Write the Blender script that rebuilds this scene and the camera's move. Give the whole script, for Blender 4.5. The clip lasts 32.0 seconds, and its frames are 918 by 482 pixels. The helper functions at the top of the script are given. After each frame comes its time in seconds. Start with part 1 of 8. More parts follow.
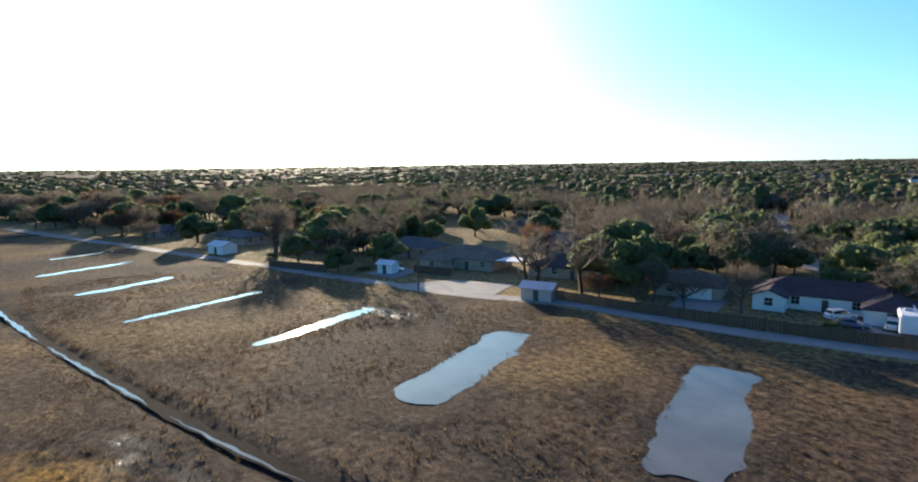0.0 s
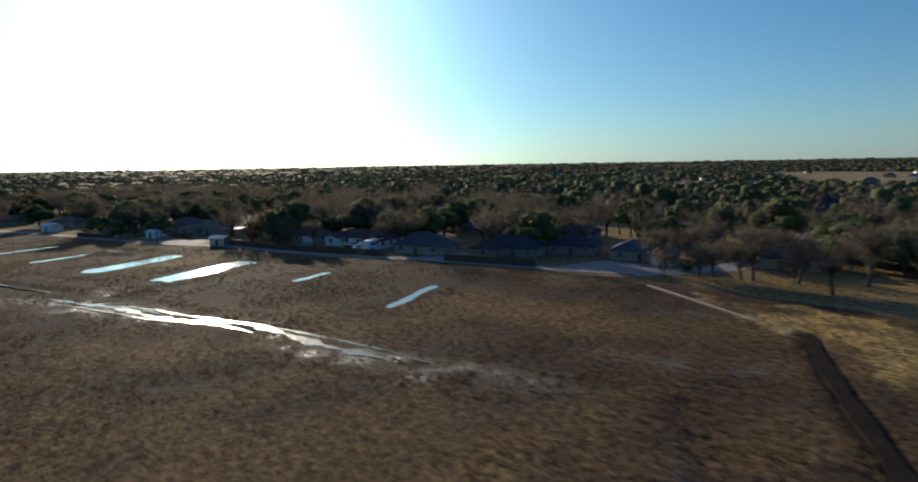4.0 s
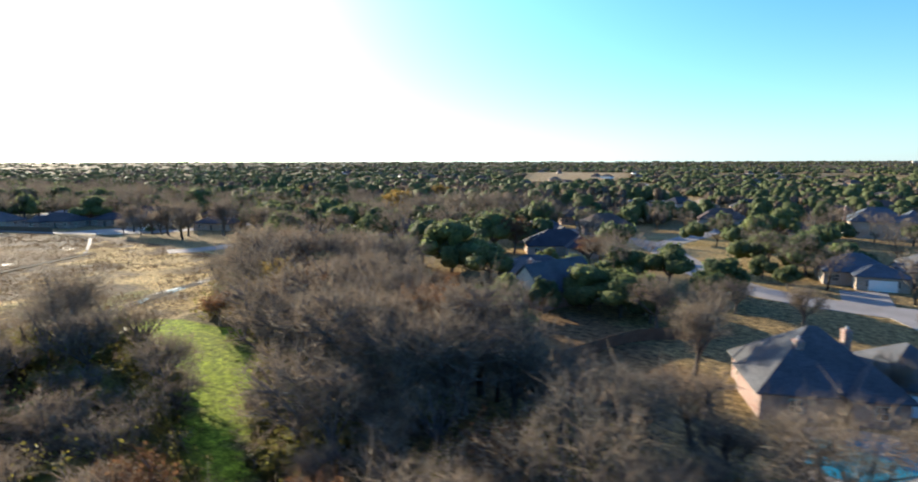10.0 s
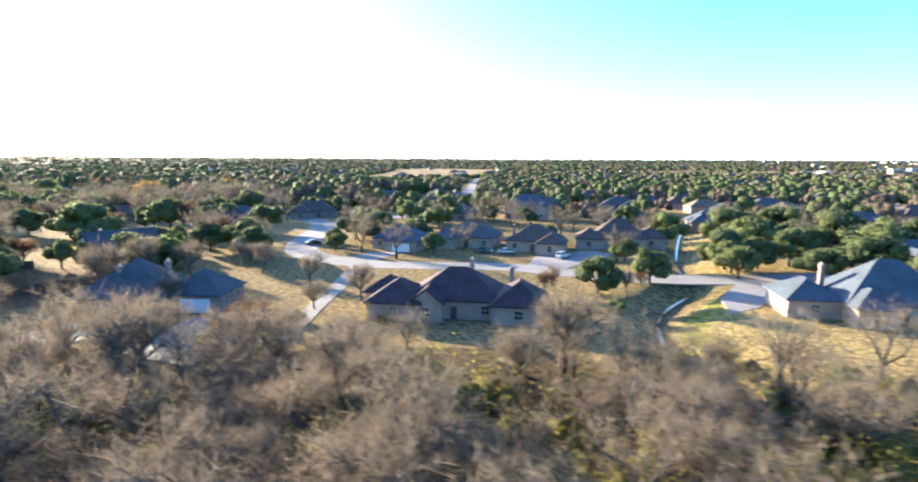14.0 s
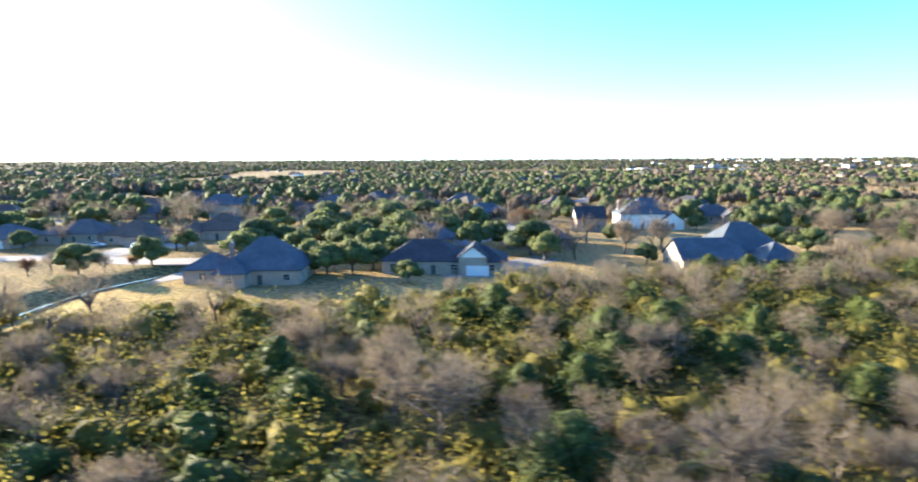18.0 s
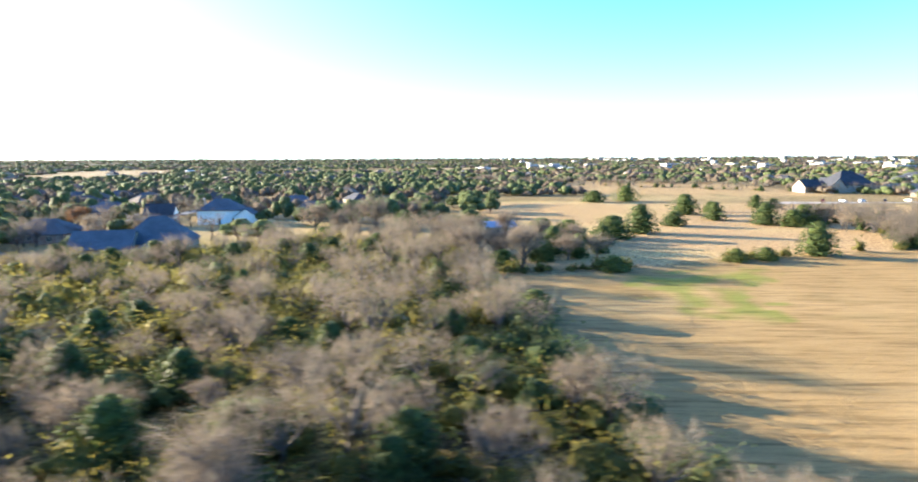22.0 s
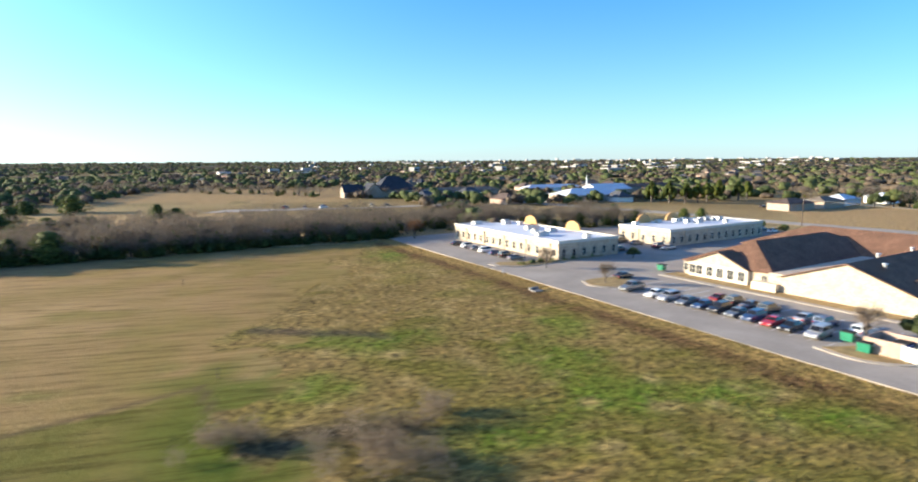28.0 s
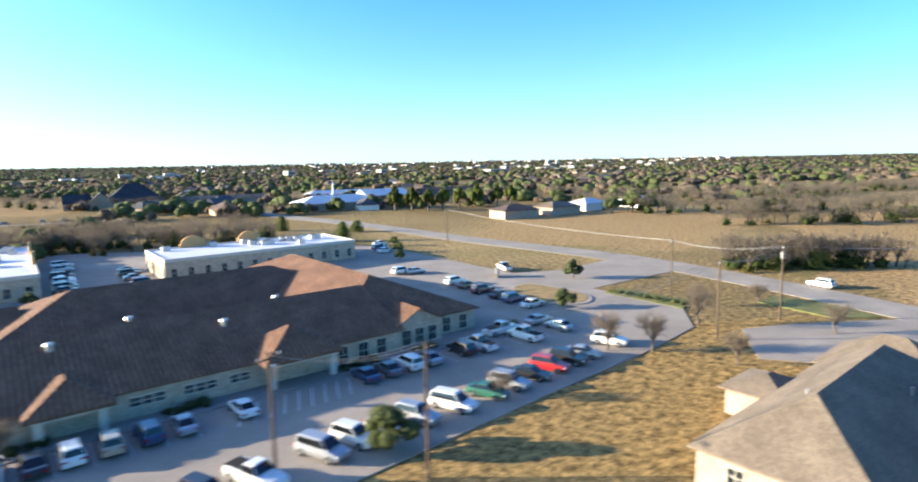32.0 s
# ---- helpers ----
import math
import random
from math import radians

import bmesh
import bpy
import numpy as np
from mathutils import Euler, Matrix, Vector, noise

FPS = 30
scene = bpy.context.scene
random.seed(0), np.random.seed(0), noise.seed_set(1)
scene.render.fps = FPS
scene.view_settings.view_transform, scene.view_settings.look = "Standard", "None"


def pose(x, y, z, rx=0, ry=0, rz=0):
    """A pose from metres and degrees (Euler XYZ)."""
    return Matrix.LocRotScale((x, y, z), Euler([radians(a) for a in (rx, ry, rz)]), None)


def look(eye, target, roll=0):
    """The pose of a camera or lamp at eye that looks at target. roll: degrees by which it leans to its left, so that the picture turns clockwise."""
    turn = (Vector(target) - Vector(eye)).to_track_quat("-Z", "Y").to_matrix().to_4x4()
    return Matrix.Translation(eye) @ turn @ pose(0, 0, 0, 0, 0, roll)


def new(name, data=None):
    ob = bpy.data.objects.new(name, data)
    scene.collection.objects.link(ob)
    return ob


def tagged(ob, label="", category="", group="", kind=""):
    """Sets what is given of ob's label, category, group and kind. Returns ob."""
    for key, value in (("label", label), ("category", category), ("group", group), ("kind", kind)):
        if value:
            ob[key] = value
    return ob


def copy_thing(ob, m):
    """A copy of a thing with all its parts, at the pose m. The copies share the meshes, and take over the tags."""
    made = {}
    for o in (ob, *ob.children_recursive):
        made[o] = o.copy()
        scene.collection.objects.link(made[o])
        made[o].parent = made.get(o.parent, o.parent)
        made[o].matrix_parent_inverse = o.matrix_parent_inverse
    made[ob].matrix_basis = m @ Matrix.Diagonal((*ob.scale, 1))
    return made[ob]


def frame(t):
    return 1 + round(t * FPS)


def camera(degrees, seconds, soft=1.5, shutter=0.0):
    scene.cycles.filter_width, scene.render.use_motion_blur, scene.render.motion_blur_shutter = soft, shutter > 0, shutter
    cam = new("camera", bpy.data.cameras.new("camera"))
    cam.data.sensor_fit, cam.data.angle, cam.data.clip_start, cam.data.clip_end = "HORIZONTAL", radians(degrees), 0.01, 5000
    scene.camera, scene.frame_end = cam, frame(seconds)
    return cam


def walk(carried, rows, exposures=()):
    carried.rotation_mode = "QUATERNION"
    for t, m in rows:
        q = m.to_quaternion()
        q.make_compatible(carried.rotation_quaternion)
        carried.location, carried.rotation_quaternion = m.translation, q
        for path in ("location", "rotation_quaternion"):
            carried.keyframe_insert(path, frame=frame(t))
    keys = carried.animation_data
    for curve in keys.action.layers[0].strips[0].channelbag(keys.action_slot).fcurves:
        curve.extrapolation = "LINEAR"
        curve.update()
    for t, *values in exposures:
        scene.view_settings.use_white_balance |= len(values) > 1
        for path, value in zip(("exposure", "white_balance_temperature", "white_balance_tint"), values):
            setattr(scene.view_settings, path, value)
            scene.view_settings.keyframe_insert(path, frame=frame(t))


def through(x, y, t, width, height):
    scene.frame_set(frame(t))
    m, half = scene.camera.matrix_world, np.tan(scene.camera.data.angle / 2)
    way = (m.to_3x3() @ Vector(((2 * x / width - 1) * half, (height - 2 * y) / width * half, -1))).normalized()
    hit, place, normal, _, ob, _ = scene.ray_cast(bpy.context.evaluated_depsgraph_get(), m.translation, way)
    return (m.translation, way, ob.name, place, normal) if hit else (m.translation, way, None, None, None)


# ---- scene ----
import itertools

cam = camera(76.0, 32.0, 1.9, 0.45)
PATH = [
    (0, (0.0, 0.007, 25.469), (-1.578, 1.209, 25.213), -0.8),
    (0.5, (8.863, -1.706, 25.135), (7.273, -0.518, 24.883), -0.7),
    (1, (21.599, -2.551, 25.006), (20.007, -1.367, 24.755), -0.8),
    (1.5, (34.976, -2.898, 24.882), (33.392, -1.704, 24.628), -0.9),
    (2, (51.512, -3.903, 25.177), (49.939, -2.694, 24.922), -1.0),
    (2.5, (68.093, -4.2, 25.274), (66.552, -2.951, 25.016), -1.1),
    (3, (86.231, -3.824, 25.351), (84.735, -2.522, 25.094), -1.0),
    (3.5, (103.009, -3.717, 25.501), (101.561, -2.362, 25.245), -1.0),
    (5.5, (166.713, -2.158, 25.498), (165.407, -0.664, 25.244), -0.6),
    (6, (180.498, -1.281, 25.426), (179.233, 0.247, 25.175), -0.5),
    (6.5, (191.302, -0.092, 25.174), (190.076, 1.469, 24.927), -0.3),
    (7, (201.984, 0.624, 25.054), (200.8, 2.216, 24.803), -0.1),
    (7.5, (211.241, 0.83, 25.094), (210.086, 2.442, 24.838), -0.0),
    (8, (221.592, 0.768, 25.307), (220.471, 2.404, 25.047), 0.1),
    (8.5, (232.508, 0.793, 25.353), (231.415, 2.447, 25.09), 0.1),
    (9, (245.229, 1.028, 25.194), (244.163, 2.699, 24.929), -0.1),
    (9.5, (257.672, 2.24, 25.746), (256.631, 3.926, 25.478), 0.0),
    (10, (269.204, 2.848, 25.542), (268.195, 4.554, 25.275), -0.1),
    (10.5, (279.178, 2.902, 25.431), (278.194, 4.623, 25.168), -0.3),
    (11, (290.099, 3.689, 25.089), (289.144, 5.428, 24.83), -0.4),
    (11.5, (299.58, 4.16, 24.881), (298.66, 5.918, 24.624), -0.1),
    (12, (309.916, 4.871, 24.59), (309.033, 6.646, 24.332), 0.0),
    (12.5, (320.257, 4.838, 24.518), (319.406, 6.629, 24.258), -0.0),
    (13, (331.957, 5.316, 24.495), (331.144, 7.124, 24.231), -0.2),
    (13.5, (343.297, 4.809, 24.518), (342.526, 6.635, 24.249), 0.1),
    (14, (354.239, 5.789, 24.429), (353.51, 7.63, 24.153), 0.3),
    (14.5, (365.331, 4.749, 24.79), (364.643, 6.605, 24.505), 0.4),
    (15, (378.058, 5.038, 24.581), (377.417, 6.911, 24.294), 0.4),
    (15.5, (389.343, 4.658, 24.666), (388.752, 6.549, 24.387), -0.0),
    (17.5, (433.502, 3.913, 24.889), (433.081, 5.849, 24.615), -0.4),
    (18, (446.582, 4.133, 24.792), (446.203, 6.077, 24.518), -0.3),
    (18.5, (459.363, 3.489, 24.69), (459.017, 5.44, 24.419), -0.3),
    (19, (473.046, 3.278, 24.7), (472.74, 5.236, 24.429), -0.4),
    (19.5, (486.155, 1.965, 25.035), (485.882, 3.928, 24.761), -0.4),
    (20, (500.916, 0.814, 25.089), (500.686, 2.781, 24.813), -0.4),
    (20.5, (516.555, -0.957, 24.834), (516.367, 1.015, 24.559), -0.4),
    (21, (535.009, -2.624, 24.762), (534.865, -0.648, 24.487), -0.5),
    (21.5, (553.121, -3.662, 25.224), (553.012, -1.684, 24.946), -0.4),
    (22, (570.072, -2.112, 24.785), (570.012, -0.132, 24.506), -0.3),
    (22.5, (584.936, -1.171, 24.704), (584.928, 0.809, 24.425), -0.4),
    (23, (600.941, -1.156, 24.393), (600.987, 0.824, 24.116), -0.5),
    (23.5, (615.961, -1.729, 24.56), (616.058, 0.248, 24.279), -0.5),
    (24, (632.267, -1.876, 24.591), (632.418, 0.098, 24.308), -0.4),
    (24.5, (647.881, -1.938, 24.509), (648.072, 0.033, 24.228), -0.4),
    (26.5, (720.197, -5.377, 25.523), (720.55, -3.43, 25.235), -0.3),
    (27, (738.717, -4.979, 25.154), (739.109, -3.038, 24.874), -0.1),
    (27.5, (757.725, -3.894, 25.156), (758.155, -1.96, 24.881), -0.2),
    (28, (776.612, -2.514, 25.08), (777.076, -0.588, 24.809), -0.4),
    (28.5, (793.921, -0.264, 24.597), (794.402, 1.658, 24.329), -0.4),
    (29, (808.792, 1.541, 24.744), (809.295, 3.458, 24.475), -0.5),
    (29.5, (822.284, 2.17, 24.904), (822.817, 4.079, 24.634), -0.7),
    (30, (836.933, 3.331, 24.847), (837.499, 5.23, 24.576), -0.7),
    (30.5, (849.061, 4.828, 24.737), (849.652, 6.72, 24.467), -0.9),
    (31, (862.487, 5.62, 24.876), (863.111, 7.501, 24.608), -0.9),
    (31.5, (875.857, 7.115, 24.948), (876.515, 8.984, 24.677), -0.9),
    (32, (890.526, 8.314, 24.649), (891.219, 10.171, 24.381), -1.0),
]

walk(cam, [(t, look(eye, target, roll)) for t, eye, target, roll in PATH],
     exposures=[(0.0, 1.25), (1.0, 0.90), (2.0, 0.60), (3.0, 0.00), (3.6, -0.05), (5.5, 0.97), (8.0, 1.02), (9.3, 1.27), (10.5, 1.87), (12.0, 2.57), (16.0, 2.57), (18.0, 2.62), (22.0, 2.72), (23.3, 2.45), (24.6, 1.90), (27.0, 1.55), (28.0, 1.60), (29.0, 1.60), (30.0, 1.15), (31.0, 1.25), (32.0, 1.90)])

# ---- daylight: low winter sun and clear sky ----
SUN_YAW, SUN_EL = 68.3, 11.5          # degrees: turn from +y to the left, height above the horizon
sun_way = Vector((-math.sin(radians(SUN_YAW)) * math.cos(radians(SUN_EL)),
                  math.cos(radians(SUN_YAW)) * math.cos(radians(SUN_EL)), math.sin(radians(SUN_EL))))
world = bpy.data.worlds.new("world")
scene.world = world
world.use_nodes = True
wn, wl = world.node_tree.nodes, world.node_tree.links
sky = wn.new("ShaderNodeTexSky")
sky.sky_type = "NISHITA"
sky.sun_disc = False
sky.sun_elevation = radians(SUN_EL)
sky.sun_rotation = radians(-SUN_YAW)
sky.altitude = 200
sky.air_density, sky.dust_density, sky.ozone_density = 1.0, 0.9, 3.0


def wmath(op, a, b=0.0):
    node = wn.new("ShaderNodeMath")
    node.operation = op
    for socket, value in zip(node.inputs, (a, b)):
        if hasattr(value, "is_linked"):
            wl.new(value, socket)
        else:
            socket.default_value = value
    return node.outputs[0]


def wmix(how, a, b):
    node = wn.new("ShaderNodeMix")
    node.data_type, node.blend_type = "RGBA", how
    node.inputs[0].default_value = 1.0
    for socket, value in zip((node.inputs[6], node.inputs[7]), (a, b)):
        if hasattr(value, "is_linked"):
            wl.new(value, socket)
        else:
            socket.default_value = value
    return node.outputs[2]


way = wn.new("ShaderNodeTexCoord").outputs["Generated"]
toward = wn.new("ShaderNodeVectorMath")
toward.operation = "DOT_PRODUCT"
wl.new(way, toward.inputs[0])
toward.inputs[1].default_value = sun_way
parts_of_way = wn.new("ShaderNodeSeparateXYZ")
wl.new(way, parts_of_way.inputs[0])
off_sun = wmath("SUBTRACT", 1.0, toward.outputs["Value"])
glow = wmath("ADD", wmath("MULTIPLY", wmath("EXPONENT", wmath("MULTIPLY", off_sun, -22.0)), 16.0), wmath("MULTIPLY", wmath("EXPONENT", wmath("MULTIPLY", off_sun, -4.2)), 4.2))
low = wmath("MULTIPLY", wmath("EXPONENT", wmath("MULTIPLY", wmath("MAXIMUM", parts_of_way.outputs["Z"], 0.0), -8.5)), 3.8)
tint = wn.new("ShaderNodeMix")
tint.data_type = "RGBA"
wl.new(wmath("MINIMUM", wmath("MULTIPLY", wmath("MAXIMUM", parts_of_way.outputs["Z"], 0.0), 2.6), 1.0), tint.inputs[0])
tint.inputs[6].default_value, tint.inputs[7].default_value = (0.66, 1.32, 1.82, 1), (0.27, 1.62, 2.2, 1)
zenith = wn.new("ShaderNodeMix")
zenith.data_type = "RGBA"
wl.new(wmath("MINIMUM", wmath("MULTIPLY", wmath("MAXIMUM", wmath("SUBTRACT", parts_of_way.outputs["Z"], 0.36), 0.0), 5.0), 1.0), zenith.inputs[0])
wl.new(tint.outputs[2], zenith.inputs[6])
zenith.inputs[7].default_value = (0.66, 1.21, 2.18, 1)
deep = wmix("MULTIPLY", sky.outputs[0], zenith.outputs[2])
pale = wmix("MULTIPLY", (0.93, 0.97, 1.03, 1), low)
bloom = wmix("MULTIPLY", (1.0, 0.99, 0.95, 1), glow)
whole = wmix("ADD", wmix("ADD", deep, pale), bloom)
wn["Background"].inputs["Strength"].default_value = 0.05
wl.new(whole, wn["Background"].inputs["Color"])

sun = new("sun", bpy.data.lights.new("sun", "SUN"))
sun.data.energy, sun.data.angle, sun.data.color = 5.0, radians(0.6), (1.0, 0.85, 0.64)
sun.rotation_mode = "QUATERNION"
sun.rotation_quaternion = sun_way.to_track_quat("Z", "Y")
sun.location = (0, 0, 200)


# ---- materials ----
class Nodes:
    """A short way to write a node material."""

    def __init__(self, name, rough=0.8, metal=0.0, spec=0.3):
        self.mat = bpy.data.materials.new(name)
        self.mat.use_nodes = True
        self.n, self.l = self.mat.node_tree.nodes, self.mat.node_tree.links
        self.b = self.n["Principled BSDF"]
        self.b.inputs["Roughness"].default_value = rough
        self.b.inputs["Metallic"].default_value = metal
        self.b.inputs["Specular IOR Level"].default_value = spec

    def add(self, kind, **given):
        node = self.n.new(kind)
        for key, value in given.items():
            self.put(node.inputs[key], value)
        return node

    def put(self, socket, value):
        if hasattr(value, "is_linked"):
            self.l.new(value, socket)
        else:
            socket.default_value = value

    def coords(self, kind="Object"):
        return self.add("ShaderNodeTexCoord").outputs[kind]

    def noise(self, where, scale, detail=4, rough=0.6):
        node = self.add("ShaderNodeTexNoise", Vector=where, Scale=scale, Detail=detail, Roughness=rough)
        return node.outputs[0]

    def ramp(self, value, *stops):
        node = self.add("ShaderNodeValToRGB", Fac=value)
        while len(node.color_ramp.elements) < len(stops):
            node.color_ramp.elements.new(0.5)
        for e, (at, c) in zip(node.color_ramp.elements, stops):
            e.position, e.color = at, (c if len(c) == 4 else (*c, 1))
        return node.outputs[0]

    def mix(self, fac, a, b, how="MIX"):
        node = self.add("ShaderNodeMix")
        node.data_type, node.blend_type = "RGBA", how
        self.put(node.inputs[0], fac)
        self.put(node.inputs[6], a)
        self.put(node.inputs[7], b)
        return node.outputs[2]

    def math(self, op, a, b=0.5, c=0.03):
        node = self.add("ShaderNodeMath")
        node.operation = op
        self.put(node.inputs[0], a)
        self.put(node.inputs[1], b)
        node.inputs[2].default_value = c
        return node.outputs[0]

    def bump(self, height, strength=0.4, distance=0.02):
        node = self.add("ShaderNodeBump", Height=height, Strength=strength, Distance=distance)
        self.l.new(node.outputs[0], self.b.inputs["Normal"])

    def colour(self, value):
        self.put(self.b.inputs["Base Color"], value)

    def sheer(self, c, share):
        """Lets a share of the light through, as thin leaves do."""
        thin = self.add("ShaderNodeBsdfTranslucent", Color=c)
        both = self.add("ShaderNodeMixShader", Fac=share)
        self.l.new(self.b.outputs[0], both.inputs[1])
        self.l.new(thin.outputs[0], both.inputs[2])
        self.l.new(both.outputs[0], self.n["Material Output"].inputs["Surface"])

    def rand(self):
        return self.add("ShaderNodeObjectInfo").outputs["Random"]


def scaled(c, k):
    return (c[0] * k, c[1] * k, c[2] * k, 1)


def plain(name, c, rough=0.7, metal=0.0, vary=0.25, scale=2.0, bump=0.2, spec=0.3):
    """A painted or raw surface with soft stains and fine grain."""
    m = Nodes(name, rough, metal, spec)
    where = m.coords()
    big = m.ramp(m.noise(where, scale * 0.3), (0.3, scaled(c, 1 - vary)), (0.7, scaled(c, 1 + vary)))
    fine = m.ramp(m.noise(where, scale * 9), (0.3, scaled((1, 1, 1), 1 - vary)), (0.75, (1, 1, 1, 1)))
    m.colour(m.mix(1.0, big, fine, "MULTIPLY"))
    if bump:
        m.bump(m.noise(where, scale * 12), bump, 0.02)
    return m.mat


def leafy(name, a, b, rough=0.7, through=0.5):
    """Foliage: colour drifts from clump to clump and from tree to tree; thin leaves let some sun through."""
    m = Nodes(name, rough, 0, 0.16)
    island = m.add("ShaderNodeNewGeometry").outputs["Random Per Island"]
    c = m.ramp(island, (0.0, a), (1.0, b))
    tone = m.ramp(m.rand(), (0.0, (0.72, 0.76, 0.8, 1)), (1.0, (1.25, 1.2, 1.1, 1)))
    where = m.coords()
    dapple = m.noise(where, 1.7, 5, 0.75)
    c = m.mix(1.0, m.mix(1.0, c, tone, "MULTIPLY"), m.ramp(dapple, (0.32, (0.45, 0.48, 0.5, 1)), (0.5, (1.0, 1.0, 1.0, 1)), (0.7, (1.5, 1.45, 1.3, 1))), "MULTIPLY")
    m.colour(c)
    m.bump(dapple, 0.9, 0.45)
    m.sheer(c, through)
    return m.mat


def twiggy(name, a, b, through=0.35):
    """Fine twigs and straw: light passes among them, so some of it comes out on the far side."""
    m = Nodes(name, 0.85, 0, 0.1)
    island = m.add("ShaderNodeNewGeometry").outputs["Random Per Island"]
    c = m.ramp(island, (0.0, a), (1.0, b))
    tone = m.ramp(m.rand(), (0.0, (0.75, 0.75, 0.78, 1)), (1.0, (1.25, 1.18, 1.1, 1)))
    streak = m.ramp(m.noise(m.coords(), 2.4, 5, 0.75), (0.32, (0.5, 0.5, 0.5, 1)), (0.68, (1.35, 1.32, 1.28, 1)))
    c = m.mix(1.0, m.mix(1.0, c, tone, "MULTIPLY"), streak, "MULTIPLY")
    m.colour(c)
    m.sheer(c, through)
    return m.mat


def shingles(name, c, pitch=0.18, ribs=0.0, vary=0.25):
    """Roofing in courses; with ribs, rows of barrel tiles down the slope. Uses the roof's own metres."""
    m = Nodes(name, 0.85, 0, 0.2)
    uv = m.coords("UV")
    patch = m.ramp(m.noise(uv, 0.25), (0.3, scaled(c, 1 - vary)), (0.7, scaled(c, 1 + vary)))
    brick = m.add("ShaderNodeTexBrick", Vector=uv, Scale=1.0)
    brick.inputs["Color1"].default_value = (1, 1, 1, 1)
    brick.inputs["Color2"].default_value = (0.72, 0.72, 0.74, 1)
    brick.inputs["Mortar"].default_value = (0.45, 0.45, 0.45, 1)
    brick.inputs["Mortar Size"].default_value = 0.012
    brick.inputs["Brick Width"].default_value = 0.33
    brick.inputs["Row Height"].default_value = pitch
    col = m.mix(1.0, patch, brick.outputs[0], "MULTIPLY")
    height = brick.outputs[1]
    if ribs:
        wave = m.add("ShaderNodeTexWave", Vector=uv, Scale=1 / ribs * 0.314)
        wave.bands_direction = "X"
        wave.inputs["Distortion"].default_value = 0.4
        # Groove shade and lit crests of the tile rows are painted into the colour.
        col = m.mix(0.75, col, m.ramp(wave.outputs[1], (0.15, (0.12, 0.10, 0.12, 1)), (0.75, (1.35, 1.3, 1.2, 1))), "MULTIPLY")
        height = wave.outputs[1]
    m.colour(col)
    m.bump(height, 0.5, 0.05 if ribs else 0.01)
    return m.mat


def bricks(name, c1, c2, mortar=(0.42, 0.4, 0.37, 1), w=0.22, h=0.075, stone=False):
    m = Nodes(name, 0.85, 0, 0.2)
    where = m.coords("UV")
    brick = m.add("ShaderNodeTexBrick", Vector=where, Scale=1.0)
    brick.inputs["Color1"].default_value, brick.inputs["Color2"].default_value = c1, c2
    brick.inputs["Mortar"].default_value = mortar
    brick.inputs["Mortar Size"].default_value = 0.012
    brick.inputs["Brick Width"].default_value, brick.inputs["Row Height"].default_value = w, h
    stain = m.ramp(m.noise(where, 0.5), (0.25, (0.75, 0.74, 0.72, 1)), (0.75, (1.1, 1.1, 1.1, 1)))
    fine = m.ramp(m.noise(where, 7.0), (0.3, (0.85, 0.85, 0.85, 1)), (0.7, (1.1, 1.1, 1.1, 1)))
    m.colour(m.mix(1.0, m.mix(1.0, brick.outputs[0], stain, "MULTIPLY"), fine, "MULTIPLY"))
    m.bump(brick.outputs[1], 0.3, 0.01)
    return m.mat


def paint(name, c, flake=0.0):
    """Car paint under a clear coat."""
    m = Nodes(name, 0.35, flake, 0.5)
    where = m.coords()
    dust = m.ramp(m.noise(where, 3.0), (0.35, scaled(c, 0.92)), (0.75, scaled(c, 1.08)))
    m.colour(dust)
    m.b.inputs["Coat Weight"].default_value = 0.8
    m.b.inputs["Coat Roughness"].default_value = 0.08
    return m.mat


def glassy(name, c=(0.02, 0.025, 0.03, 1), rough=0.06):
    m = Nodes(name, rough, 0.0, 0.6)
    where = m.coords()
    m.colour(m.ramp(m.noise(where, 1.5), (0.3, scaled(c, 0.7)), (0.7, scaled(c, 1.3))))
    return m.mat


def water(name, c, rough=0.04, ripple=0.06):
    m = Nodes(name, rough, 0.0, 0.25)
    where = m.coords()
    m.colour(m.ramp(m.noise(where, 0.15), (0.3, scaled(c, 0.75)), (0.7, scaled(c, 1.2))))
    m.bump(m.noise(where, 2.5, 3), ripple, 0.02)
    return m.mat


ROOF_GREY = shingles("weathered_grey_shingles", (0.10, 0.105, 0.115))
ROOF_DARK = shingles("charcoal_shingles", (0.055, 0.058, 0.07))
ROOF_BROWN = shingles("brown_shingles", (0.13, 0.095, 0.08))
ROOF_RED = shingles("burgundy_shingles", (0.085, 0.055, 0.06))
ROOF_TAN = shingles("tan_shingles", (0.215, 0.17, 0.125))
ROOF_BLUE = shingles("blue_grey_shingles", (0.095, 0.115, 0.14))
ROOF_TILE = shingles("clay_barrel_tiles", (0.23, 0.13, 0.085), 0.45, 0.55, 0.3)
BRICK_RED = bricks("red_brick", (0.26, 0.12, 0.09, 1), (0.19, 0.085, 0.065, 1))
BRICK_TAN = bricks("tan_brick", (0.42, 0.30, 0.21, 1), (0.35, 0.24, 0.17, 1))
BRICK_PINK = bricks("pink_tan_brick", (0.48, 0.29, 0.20, 1), (0.40, 0.24, 0.17, 1))
